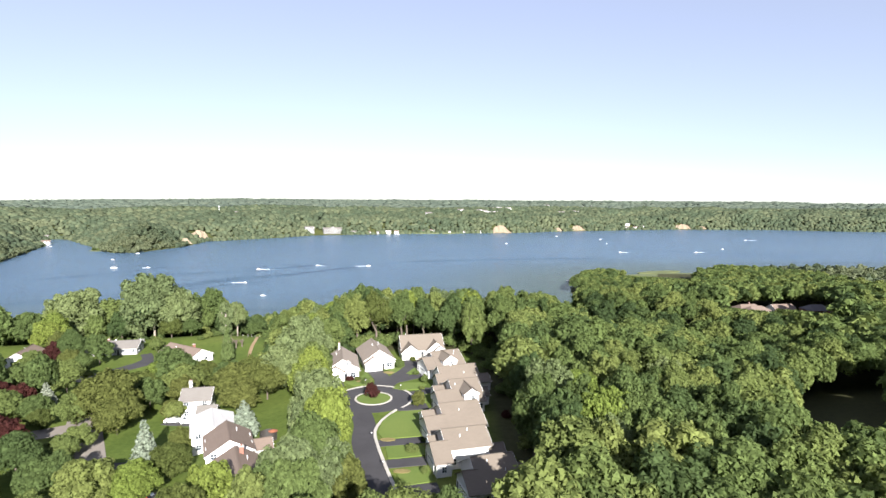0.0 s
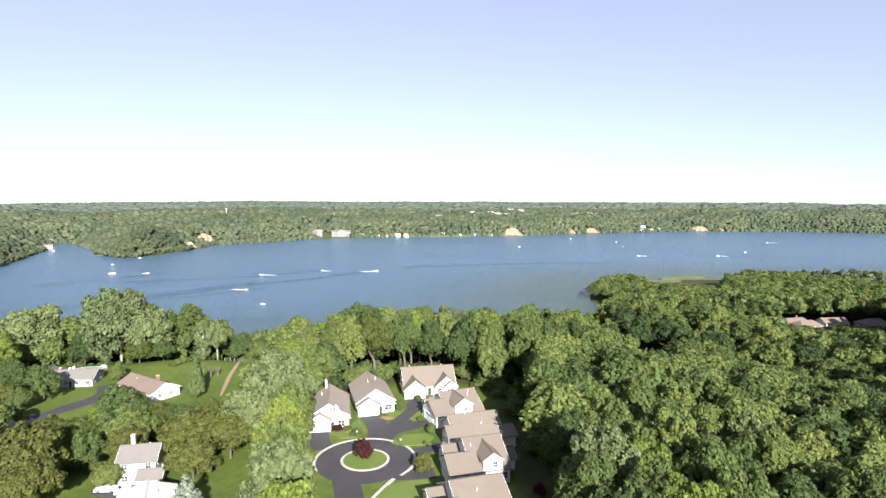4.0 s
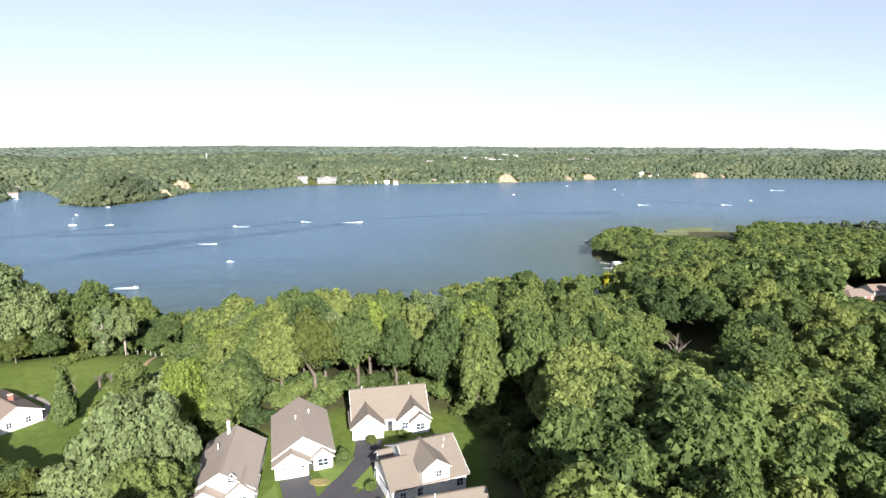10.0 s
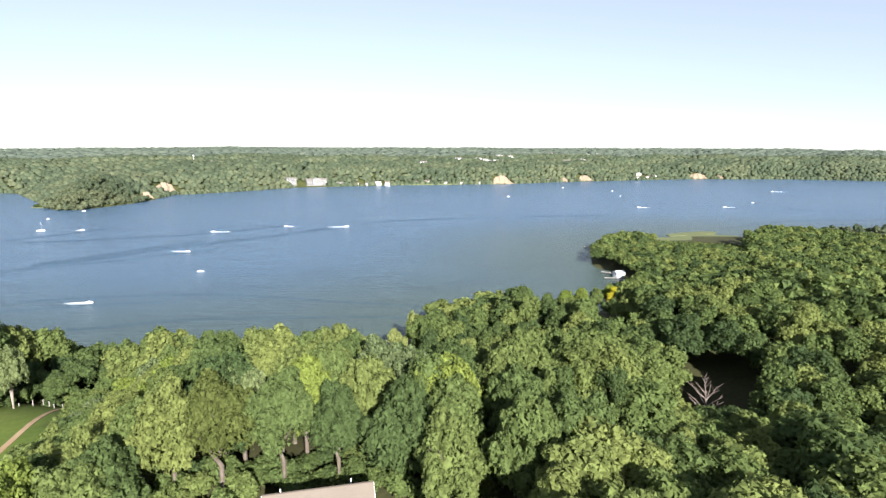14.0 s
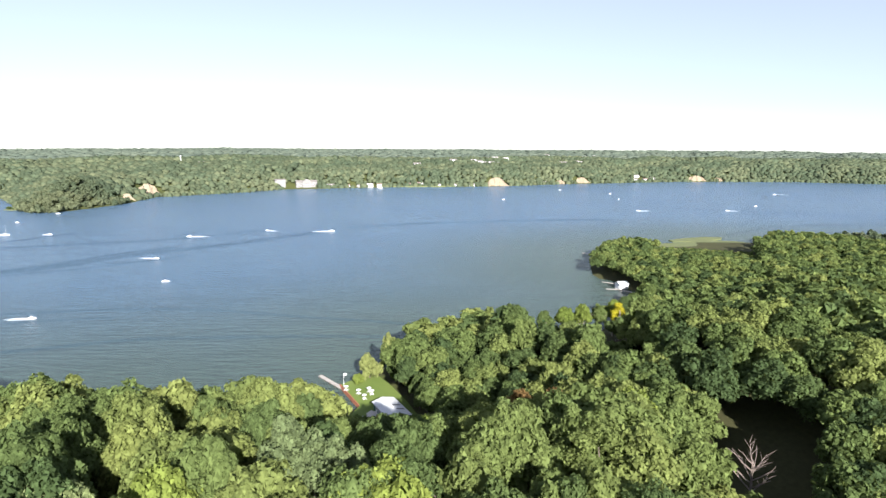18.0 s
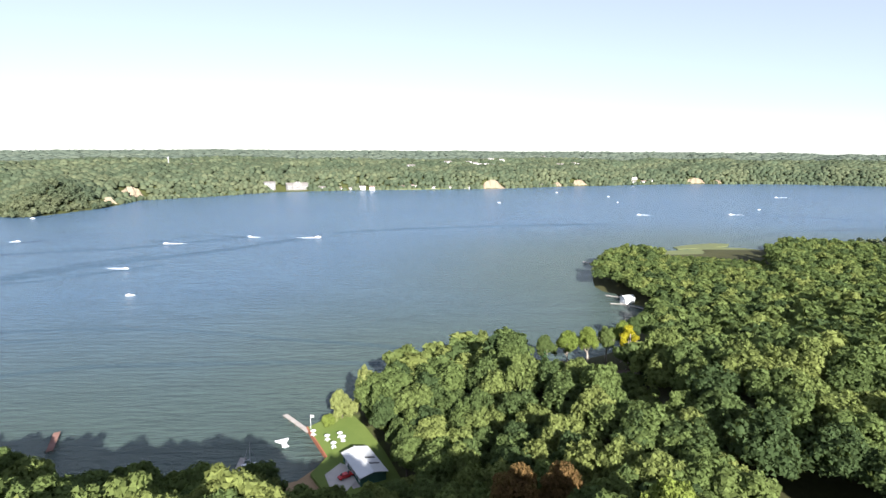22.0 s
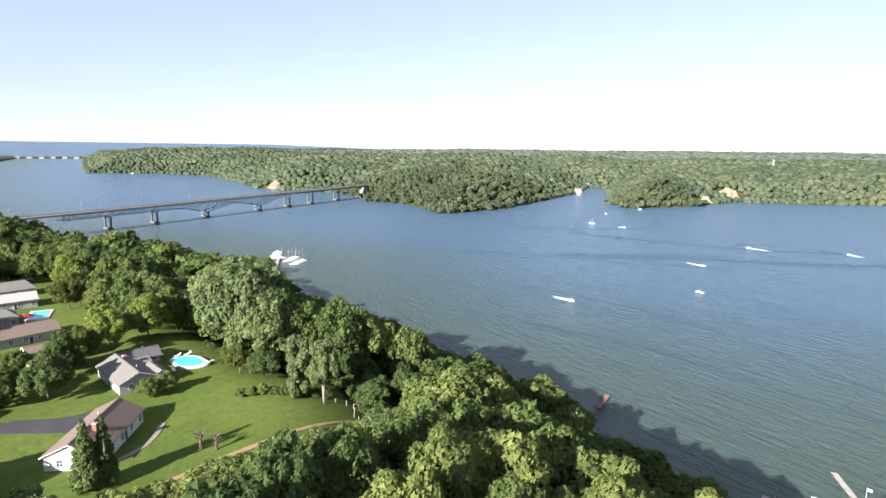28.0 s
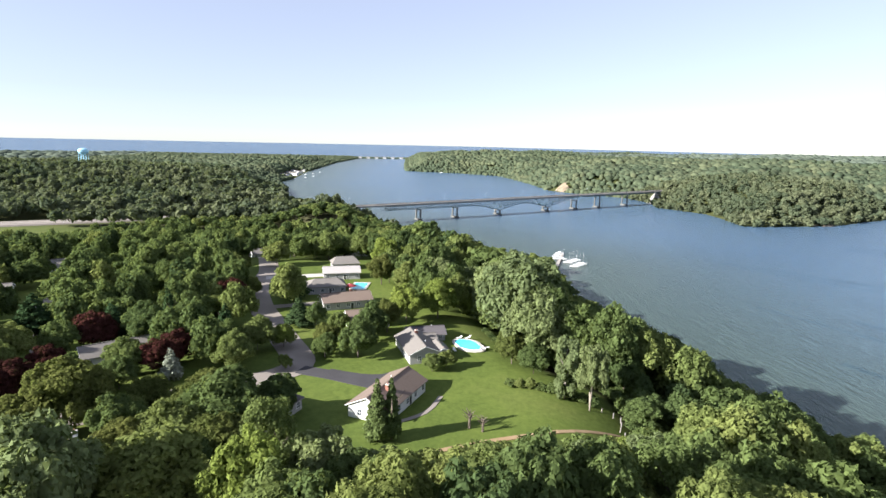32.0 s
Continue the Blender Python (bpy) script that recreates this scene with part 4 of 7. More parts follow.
window(h, 13.3, 0.16, 1.5, 0, 1.6, 1.3)
for x in (3, 7, 11):
    window(h, x, 12.63, 1.6, 180)
vent_pipe(h, 2.5, 8, 7.0)
vent_pipe(h, 12.5, 9.5, 6.4)


# the row along the court's far side
def row_house(x, y, deg, w, d, ridge, xl, yl, dormer, label, vents=(), notch=0.0, side=None):
    """A row house: the main roof from xl on, a lower front wing before it on the garage side, a small rear wing behind that."""
    h = house_at(x, y, ZC, deg, label, "row houses beside the court")
    rise = ridge / (d / 2)
    block(h, xl, notch, w, d - notch, 3.2 + rise * notch, rise * (d / 2 - notch), "x", SIDING, ROOF_TAN)
    block(h, 0, 0, xl, yl, 3.19, rise * yl / 2, "x", SIDING, ROOF_TAN, gables=False)
    if xl > 2.5:
        block(h, 1.2, yl + 0.7, xl + 0.3, d - 1.0, 2.9, (d - yl) * 0.2, "x", SIDING, ROOF_TAN, over=0.3)
        garage_door(h, 1.17, (yl + d) / 2, 0, -90, min(4.0, d - yl - 2.4))
    garage_door(h, -0.03, yl * 0.5, 0, -90, min(4.6, yl - 1.4))
    if dormer is not None:
        x0, x1 = dormer
        block(h, x0, -0.25, x1, d / 2 + 0.4, 5.3, (x1 - x0) * 0.34, "y", SIDING, ROOF_TAN, over=0.25)
        window(h, (x0 + x1) / 2 + 0.4, -0.28, 4.3, 0, 0.9, 1.1)
    if side is not None:
        block(h, w - 0.2, side[0], w + 2.9, side[1], 2.8, 1.5, "x", SIDING, ROOF_TAN, over=0.35)
        window(h, w + 2.73, (side[0] + side[1]) / 2, 1.5, 90, 1.6, 1.3)
    for i in range(4):
        yy = max(notch, 0) + 1.6 + i * (d - 2 * notch - 3.2) / 3
        if side is None or not side[0] - 0.7 < yy < side[1] + 0.7:
            window(h, w + 0.03, yy, 1.6, 90, 1.2, 1.3)
    for i in range(2):
        window(h, xl + 1.2 + i * (w - xl - 2.4), notch - 0.03, 1.7, 0, 1.1, 1.3)
    window(h, xl * 0.5, -0.03, 1.6, 0, 0.9, 1.2)
    for vx, vy in vents:
        vent_pipe(h, vx, vy, 3.3 + rise * min(vy, d - vy))
    front_door(h, -0.03, yl - 0.75, 0, -90)
    # meter boxes and bins against the garden side
    part("meter_box", boxm(w + 0.01, d * 0.42, 1.0, w + 0.22, d * 0.42 + 0.5, 1.7, 0.03), SIDING_GREY, h)
    return h


row_house(-4.3, 173.9, 24, 12.9, 13.2, 3.5, 3.6, 9.2, (5.1, 9.7), "white row house with tan shingles and a windowed dormer", ((10.6, 4.6), (11.2, 5.6)))
row_house(-0.9, 160.9, 17.5, 12.6, 10.4, 3.3, 1.3, 5.6, None, "white row house with a broad plain tan shingle roof", ((5.2, 5.0), (8.4, 2.4)), side=(-1.2, 4.4))
row_house(-0.5, 144.1, 16, 12.3, 14.6, 3.8, 4.7, 8.2, (6.6, 10.5), "white row house with tan shingles and a white gable dormer", ((5.6, 5.4),), side=(4.6, 8.6))
row_house(-2.8, 126.4, 18, 13.9, 13.6, 3.7, 4.6, 7.6, None, "white row house with a long tan shingle roof beside the drive", ((8.6, 4.4),))
row_house(-1.0, 110.9, 16, 12.5, 14.2, 3.8, 3.2, 9.0, None, "white row house with a stepped tan shingle roof", ((6.4, 5.0), (8.4, 6.2)), notch=2.7, side=(1.4, 5.4))
row_house(5.3, 99.0, 17, 10.4, 12.6, 3.7, 2.4, 8.0, None, "white row house with wide tan shingle slopes", ((5, 5), (8, 3)), side=(4.0, 9.0))


def parasol_table(x, y, z):
    t = thing("garden_table", pose(x, y, z), "small garden table under an open white parasol", "garden table")
    part("tabletop", tube(bmesh.new(), [(0, 0, 0.7), (0, 0, 0.75)], [0.6, 0.6], 12), TRIM, t)
    part("pole", tube(bmesh.new(), [(0, 0, 0), (0, 0, 2.4)], [0.04, 0.04], 6), TRIM, t)
    part("parasol", tube(bmesh.new(), [(0, 0, 2.0), (0, 0, 2.5)], [1.35, 0.06], 10), BOAT_WHITE, t)


parasol_table(14.2, 115.2, ZC)

# court: paving, kerbs, island, lawns
CX, CY, R1_, R0_ = -19.3, 156.6, 10.7, 5.3


def circle(cx, cy, r, n_=48, sx=1.0, sy=1.0):
    return [(cx + r * sx * math.cos(2 * math.pi * i / n_), cy + r * sy * math.sin(2 * math.pi * i / n_)) for i in range(n_)]


def ring(name, cx, cy, r0, r1, z0, z1, material, label, category, n_=64):
    vs, fs = [], []
    for i in range(n_):
        a = 2 * math.pi * i / n_
        for r, z in ((r0, z0), (r0, z1), (r1, z1), (r1, z0)):
            vs.append((cx + r * math.cos(a), cy + r * math.sin(a), z))
    for i in range(n_):
        j = (i + 1) % n_
        for k_ in range(3):
            fs.append((i * 4 + k_, i * 4 + k_ + 1, j * 4 + k_ + 1, j * 4 + k_))
    return tagged(new(name, mesh_of(name, vs, fs, material)), label, category, kind="structure")


slab("road", circle(CX, CY, R1_), ASPHALT, ZC + 0.05, 0.4, "dark asphalt turning circle of the court", "road")
ring("kerb", CX, CY, R0_ - 0.55, R0_, ZC, ZC + 0.18, CONCRETE, "pale concrete kerb round the court island", "kerb")
slab("lawn_island", circle(CX, CY, R0_ - 0.5), LAWN, ZC + 0.14, 0.3, "round grass island in the turning circle", "lawn")
ribbon("road", [(-22, 148), (-19.2, 138), (-18.2, 128), (-14.8, 116), (-10.6, 103), (-6.5, 88), (-3, 70)], 5.4, ASPHALT, 0.06, "dark asphalt lane leading into the court", "road", ZC)
ribbon("kerb", [(-12.2, 148.2), (-15.2, 141), (-16.2, 134), (-14.9, 127), (-11.8, 115.8), (-8.1, 103.5), (-4.5, 90), (-1, 72)], 0.7, CONCRETE, 0.17, "pale concrete kerb along the lane", "kerb", ZC)
ribbon("kerb", [(CX + (R1_ + 0.2) * math.cos(radians(a)), CY + (R1_ + 0.2) * math.sin(radians(a))) for a in range(212, -52, -12)], 0.6, CONCRETE, 0.15, "pale concrete kerb round the turning circle", "kerb", ZC, step=1.2)


drives = 0


def drive(pts, width, label="dark asphalt driveway beside the lawns"):
    global drives
    drives += 1
    ribbon("driveway", pts, width, ASPHALT, 0.07 + 0.007 * drives, label, "driveway", ZC, step=2)


drive([(-29.5, 161.5), (-31.5, 166), (-32.8, 171)], 4.8)
drive([(-17.8, 166), (-18.6, 174), (-21.8, 181.8)], 5.2)
drive([(-17, 168), (-13.5, 178), (-10.5, 188), (-10.8, 195)], 5.0)
drive([(-15, 172), (-9.5, 176), (-5.6, 180)], 4.0)
drive([(-9, 160.8), (-5, 162.5), (-4.5, 166)], 3.4)
drive([(-12, 149.5), (-8, 150), (-4, 151)], 4.2)
drive([(-15, 127), (-9, 128.2), (-4, 129.5)], 3.4)
drive([(-13, 116.5), (-8, 117.6), (-3.5, 118.5)], 3.8)
drive([(-10, 104.5), (-5, 106), (-0.5, 107)], 4.2)


def lawn(pts, label="mown green lawn beside the driveway", z=None):
    slab("lawn", pts, LAWN, (ZC + 0.16) if z is None else z, 0.25, label, "lawn")


lawn(P2("-14.6,165.2 -11.5,163.6 -6.2,164.6 -4.6,168.8 -6.5,170.8 -12,170.2"))
lawn(P2("-15.3,140 -14.2,144.6 -10.5,147 -4.6,148.2 -3.4,140 -5.2,131.2 -13.8,129.4 -15.3,133"))
lawn(P2("-12.9,125.4 -5.0,127 -2.6,121.5 -9.5,119.6 -11.6,119.6"))
lawn(P2("-9.8,114.2 -3,116 -1.5,109.6 -7.4,107.6"))
lawn(P2("-18.2,183.8 -15.6,179.6 -14,183.4 -12.5,188.4 -14.4,188.2"))
lawn(P2("-30.2,170.8 -27,167.6 -22.8,168 -21.4,173.2 -24.6,180 -26,174.4"))
lawn(P2("-11.6,179.6 -8.0,178.6 -7.2,181.4 -9.2,186"))
lawn(P2("-7.4,153.4 -4.4,153.8 -4.6,160 -7.8,158.4"))


def shrub(x, y, r, h, sort="green", label="rounded green garden shrub", z=None):
    t = thing("shrub", pose(x, y, land1(x, y) if z is None else z, 0, 0, (x * 37 + y * 11) % 360), label, "shrub")
    c = part("foliage", CROWN[sort][int(abs(x * 3 + y)) % len(CROWN[sort])], None, t)
    c.location, c.scale = (0, 0, -0.35 * h / 1.4), (r, r, h / 1.4)
    part("stem", TRUNKS[1], None, t).scale = (h * 0.5, h * 0.5, h * 0.5)


shrub(-20.0, 157.8, 2.2, 4.4, "red", "burgundy ornamental tree on the court island", ZC)
for x, y, r, h_, s_ in ((-14.4, 186.6, 1.9, 2.8, "green"), (-23.5, 169.5, 1.6, 2.0, "green"), (-28.6, 172.2, 1.5, 1.5, "red"), (-26.2, 172.6, 1.2, 1.4, "olive"), (-22.0, 170.3, 1.3, 1.5, "green"), (-5.4, 171.4, 1.5, 2.6, "green"), (-6.4, 151.6, 2.0, 4.4, "olive"),
                       (-6.6, 123.2, 1.7, 1.8, "green"), (-4.0, 141, 0.9, 1.3, "green"), (-10.2, 193.6, 1.3, 1.8, "olive"), (-4.4, 196.4, 1.2, 1.6, "green"), (-3.6, 113.4, 1.0, 1.4, "green"), (-8.4, 178.8, 1.2, 1.6, "green"), (-17.4, 187.2, 1.0, 1.2, "green"), (-6.0, 164.2, 1.0, 1.4, "green"), (-4.3, 128.4, 0.8, 1.3, "green"), (14.5, 118, 1.5, 2.4, "light"), (16.5, 143, 1.4, 2.2, "red")):
    shrub(x, y, r, h_, s_, z=ZC)
for x, y in ((-17.2, 180.6), (-24.6, 171.4), (-12.6, 129.0), (-8.2, 113.6)):
    slab("flower_bed", circle(x, y, 1.4, 12, 1.3, 0.7), FLOWER, ZC + 0.22, 0.3, "mulched flower bed at the lawn's edge", "flower bed")


def lamp_post(x, y, z):
    t = thing("lamp_post", pose(x, y, z), "short dark lamp post with a white lantern beside the kerb", "lamp post", "lamp posts of the court")
    part("post", tube(bmesh.new(), [(0, 0, -0.2), (0, 0, 1.5)], [0.05, 0.04], 6), DARK_TRIM, t)
    part("lantern", boxm(-0.13, -0.13, 1.5, 0.13, 0.13, 1.85, 0.04), METAL_WHITE, t)
    part("cap", tube(bmesh.new(), [(0, 0, 1.85), (0, 0, 2.02)], [0.18, 0.05], 6), DARK_TRIM, t)


for x, y in ((-16.4, 129.4), (-12.2, 114.8), (-12.2, 163.6), (-8.2, 155.0), (-23.0, 168.0)):
    lamp_post(x, y, ZC)

# ---- the gardens above the bay ----
NG = "houses of the garden streets"


def plain_house(x, y, deg, w, d, wh, rh, axis, wall, roof, label, hip=0.0, z=None, garage=None, stack=None, wings=(), far=False):
    """A house centred at x, y with windows all round."""
    h = house_at(x, y, land1(x, y) if z is None else z, deg, label, NG)
    x0, y0, x1, y1 = -w / 2, -d / 2, w / 2, d / 2
    block(h, x0, y0, x1, y1, wh, rh, axis, wall, roof, hip=hip, gables=not far)
    for a in wings:
        block(h, *a, wall, roof)
    if far:
        for xx in (x0 + w * 0.25, x0 + w * 0.75):
            window(h, xx, y0 - 0.03, wh * 0.55, 0, 1.6, 1.6)
        return h
    floors = 2 if wh > 4.2 else 1
    for f in range(floors):
        zz = 1.5 + 2.7 * f
        for i in range(max(2, int(w / 3.2))):
            xx = x0 + 1.4 + i * (w - 2.8) / (max(2, int(w / 3.2)) - 1)
            if not (garage == "front" and f == 0 and xx < 0):
                window(h, xx, y0 - 0.03, zz, 0, 1.1, 1.2)
            window(h, xx, y1 + 0.03, zz, 180, 1.1, 1.2)
        for yy in (y0 + d * 0.3, y0 + d * 0.7):
            window(h, x0 - 0.03, yy, zz, -90, 1.0, 1.2)
            window(h, x1 + 0.03, yy, zz, 90, 1.0, 1.2)
    if garage == "front":
        garage_door(h, x0 + 3.0, y0 - 0.03, 0, 0)
    front_door(h, x1 - w * 0.42, y0 - 0.04, 0, 0)
    if stack:
        chimney(h, stack[0], stack[1], wh, wh + rh + stack[2], 0.8, stack[3] if len(stack) > 3 else None)
    vent_pipe(h, w * 0.2, d * 0.15, wh + rh * 0.7)
    return h


plain_house(-69.3, 158.2, 12, 7.6, 7.6, 5.2, 2.2, "x", SIDING, ROOF_GREY, "two-storey white house with a grey roof and chimney", stack=(-2.4, 2.6, 1.3, SIDING), wings=((1.0, -7.0, 5.6, -3.0, 2.7, 1.2, "x"),))
plain_house(-55.6, 134.4, 24, 9.4, 12.2, 4.4, 1.6, "y", SIDING, ROOF_WHITE, "white house with a very pale shingle roof", wings=((4.6, -1, 8.4, 5, 2.7, 0.9, "y"),))
plain_house(-46.2, 119.6, 24, 9.2, 10.8, 4.6, 2.7, "y", SIDING, ROOF_BROWN, "white two-storey house with a brown shingle roof", garage="front", wings=((4.6, -1.6, 8.8, 3.2, 2.7, 1.2, "x"),))
plain_house(-38.6, 104.2, 24, 9.4, 12.6, 4.4, 2.6, "y", SIDING, ROOF_BROWN, "white house with a brown shingle roof and chimney", garage="front", stack=(1.0, 4.0, 0.9))
plain_house(-97.6, 213.4, 149, 18.5, 9.4, 2.9, 2.3, "x", SIDING, ROOF_BROWN, "long low white house with a brown roof above the lawn", stack=(-3.0, -1.4, 0.7))
plain_house(-128.4, 222.4, 11, 16, 8.6, 2.8, 1.9, "x", SIDING_GREY, ROOF_GREY, "low grey house with a grey roof beside the pool", wings=((0.4, 3.6, 7.2, 7.0, 2.6, 0.9, "x"), (-7.4, 3.4, -3.0, 6.4, 2.6, 0.9, "y")), stack=(-3.5, 0.6, 0.6))
plain_house(-140.6, 225.6, 95, 11, 6.5, 2.2, 1.4, "x", SIDING_GREY, ROOF_DARK, "long low dark-roofed outbuilding behind the pool house")
plain_house(-154.9, 208.2, 104, 13, 8.6, 2.9, 2.2, "x", SIDING, ROOF_BROWN, "low white house with a brown gable roof", garage="front")
plain_house(-176.6, 200.7, 106, 17, 8.4, 2.9, 2.1, "x", SIDING_GREY, ROOF_BROWN, "low grey house with a brown roof along the garden street", stack=(2, 0.6, 0.9))
plain_house(-198.2, 192.3, 100, 14, 10, 2.9, 2.0, "x", SIDING_GREY, ROOF_GREY, "grey bungalow with a grey hip roof", hip=3)
plain_house(-220.6, 197.2, 96, 15, 9, 3.0, 1.8, "x", SIDING_GREY, ROOF_PALE, "grey bungalow with a pale flat-pitched roof")
plain_house(-239.4, 197.9, 100, 12, 9, 3.0, 2.4, "x", SIDING_GREY, ROOF_GREY, "grey-walled house with a grey hip roof", hip=2.5)
plain_house(-131.8, 145.2, 122, 22, 8.2, 2.9, 1.9, "x", SIDING, ROOF_GREY, "long low house with a pale grey roof under the trees")
plain_house(-144.1, 162.4, 120, 10.5, 9.8, 3.1, 2.9, "x", BRICKWALL, ROOF_GREY, "brick house with a steep grey hip roof", hip=4.4, stack=(-1.5, 2, 0.8, SIDING))
plain_house(-237.0, 72.6, 120, 15, 8, 3.0, 2.0, "x", SIDING, ROOF_GREY, "white bungalow with a grey roof among trees")
plain_house(-226.8, 91.4, 120, 9, 7, 4.6, 1.8, "x", SIDING, ROOF_GREY, "white two-storey house among trees")
plain_house(-249.8, 107.2, 110, 18, 8, 3.0, 1.9, "x", SIDING, ROOF_PALE, "long white house with a pale roof beyond the trees")
plain_house(-185.3, 82.4, 110, 8, 8, 5.2, 1.9, "x", SIDING, ROOF_GREY, "two-storey white house in the shade of trees")
plain_house(-93.4, 187.6, 150, 12, 9, 2.9, 2.4, "x", SIDING_GREY, ROOF_DARK, "grey house with a dark hip roof under tall trees", hip=3.6, stack=(2, 1, 0.6))
plain_house(-317.4, 146.5, 120, 13, 9, 3.0, 2.2, "x", SIDING, ROOF_GREY, "far white house with a grey roof")
plain_house(-292.0, 159.2, 120, 12, 9, 3.0, 2.2, "x", SIDING, ROOF_GREY, "far white house half hidden by trees")
plain_house(-328.4, 200.5, 130, 12, 9, 3.0, 2.2, "x", SIDING, ROOF_PALE, "far house with a pale roof among the woods")

# homes in the woods across the ravine
plain_house(205.0, 380.0, 12, 17, 10, 2.9, 2.4, "x", BRICKWALL, ROOF_BROWN, "red-brick house with a brown hip roof in the woods", hip=3.4, stack=(2, 1, 0.8), wings=((4.0, -9.0, 9.5, -4.0, 2.7, 1.4, "y"),))
plain_house(230.0, 384.0, 8, 15, 9, 2.9, 2.5, "x", SIDING, ROOF_BROWN, "white house with a brown gable roof in the woods", garage="front")
plain_house(244.0, 369.0, 5, 15, 11, 3.0, 2.8, "x", BRICKWALL, ROOF_DARK, "brick house with a dark hip roof in the woods", hip=4)
plain_house(201.0, 362.0, 15, 14, 9, 2.8, 2.2, "x", BRICKWALL, ROOF_BROWN, "brick house with a low brown hip roof in the woods", hip=3.2)
plain_house(158.0, 271.0, 10, 8, 6, 3.0, 1.4, "x", SIDING, ROOF_PALE, "white garage with a pale roof in the woods", garage="front")

# streets and drives
ribbon("road", [(-291.0, 153.6), (-258, 160.2), (-230, 165), (-208, 164.6), (-181, 170.3), (-160.8, 177.3), (-141.5, 184.6), (-124, 190.6), (-115.7, 186.4), (-108, 172), (-98, 152), (-92, 142), (-83, 128), (-72, 110), (-62, 92), (-50, 70)], 8.6, ROAD_GREY, 0.09, "grey asphalt street between the gardens", "road")
ribbon("road", [(-98, 148), (-124.7, 130.5), (-168.3, 103.5), (-220.8, 92.5)], 7, ROAD_GREY, 0.11, "grey side street under the trees", "road")
ribbon("driveway", [(-118.6, 191.5), (-114.6, 199.3), (-110.5, 206.0), (-107, 212)], 5.0, ASPHALT, 0.13, "dark asphalt driveway to the long house", "driveway")
ribbon("driveway", [(-116.6, 198.4), (-112.7, 206.2), (-112.0, 213.0), (-116.4, 220.0)], 4.0, ASPHALT, 0.12, "dark asphalt driveway to the pool house", "driveway")
ribbon("driveway", [(-76, 152.5), (-70, 151), (-63, 149)], 4.0, ASPHALT, 0.12, "dark asphalt driveway with parked cars", "driveway")
ribbon("driveway", [(-80, 126), (-70, 126.5), (-61, 127)], 3.6, ASPHALT, 0.12, "dark asphalt driveway between lawns", "driveway")
ribbon("driveway", [(-58, 104), (-53, 108), (-49, 112)], 5.0, ASPHALT, 0.12, "dark asphalt driveway before the garages", "driveway")
ribbon("driveway", [(-175.4, 172.2), (-179.1, 185.9), (-181.0, 193.7)], 4.0, ROAD_GREY, 0.12, "grey driveway to a bungalow", "driveway")
ribbon("driveway", [(-220.2, 165.7), (-223.0, 180.3), (-224.8, 189.1)], 6.0, CONCRETE, 0.12, "pale concrete driveway", "driveway")
ribbon("path", [(-86, 264), (-83.6, 255), (-81, 244), (-79, 233), (-76, 221), (-73.5, 211)], [0.6, 1.0, 1.3, 1.4, 1.2, 0.7], DIRT, 0.12, "worn sandy footpath at the lawn's edge", "path")
ribbon("path", [(-87, 212), (-92, 221), (-100, 225.5)], 1.1, ROAD_GREY, 0.1, "narrow grey path beside the house", "path")
for i in range(9):
    a = i / 8
    t = thing("fence_post", pose(-84 - 16 * a, 266 - 1.5 * math.sin(a * 9) - 3 * a, land1(-84 - 16 * a, 264)), "weathered wooden post at the lawn's edge", "fence post", "posts along the bluff")
    part("post", boxm(-0.08, -0.08, -0.3, 0.08, 0.08, 1.05, 0.02), WOOD_GREY, t)
    part("cap", boxm(-0.11, -0.11, 1.05, 0.11, 0.11, 1.1), WOOD_GREY, t)


# pools
def pool(x, y, deg, w, d, label, round_=True):
    z = land1(x, y)
    t = thing("swimming_pool", pose(x, y, z, 0, 0, deg), label, "swimming pool")
    p = [(math.cos(a) * w / 2 * (1 + 0.16 * math.cos(2 * a + 0.8)), math.sin(a) * d / 2 * (1 - 0.16 * math.sin(a * 2))) for a in (2 * math.pi * i / 32 for i in range(32))] if round_ else [(-w / 2, -d / 2), (w / 2, -d / 2), (w / 2, d / 2), (-w / 2, d / 2)]
    slab("deck", [(a * 1.28 + (0.4 if round_ else 0), b_ * 1.36) for a, b_ in p], CONCRETE, 0.22, 0.9, "pale concrete deck", parent=t)
    slab("coping", [(a * 1.06, b_ * 1.07) for a, b_ in p], TRIM, 0.29, 0.2, "white coping", parent=t)
    slab("water", p, POOL_WATER, 0.33, 0.2, "clear turquoise water", parent=t)
    return t


pool(-133.2, 237.4, 40, 8.6, 6.2, "kidney-shaped turquoise swimming pool with pale deck")
pool(-203.9, 205.2, 170, 10, 5, "rectangular turquoise swimming pool behind a house", False)


def patio_umbrella(x, y):
    t = thing("patio_umbrella", pose(x, y, land1(x, y)), "large red patio umbrella beside the garden pool", "umbrella")
    part("base_plate", boxm(-0.4, -0.4, 0, 0.4, 0.4, 0.1, 0.03), DARK_TRIM, t)
    part("pole", tube(bmesh.new(), [(0, 0, 0.05), (0, 0, 3.1)], [0.04, 0.035], 8), CHROME, t)
    part("canopy", tube(bmesh.new(), [(0, 0, 2.1), (0, 0, 2.25), (0, 0, 2.75), (0, 0, 3.05)], [2.5, 2.45, 1.2, 0.08], 8), CANVAS_RED, t, "faded red canvas canopy")
    for k_ in range(8):
        a = math.pi * k_ / 4
        part("rib", tube(bmesh.new(), [(0, 0, 3.07), (1.2 * math.cos(a), 1.2 * math.sin(a), 2.78), (2.48 * math.cos(a), 2.48 * math.sin(a), 2.2)], [0.02, 0.02, 0.02], 5), CHROME, t)


patio_umbrella(-197.0, 201.6)


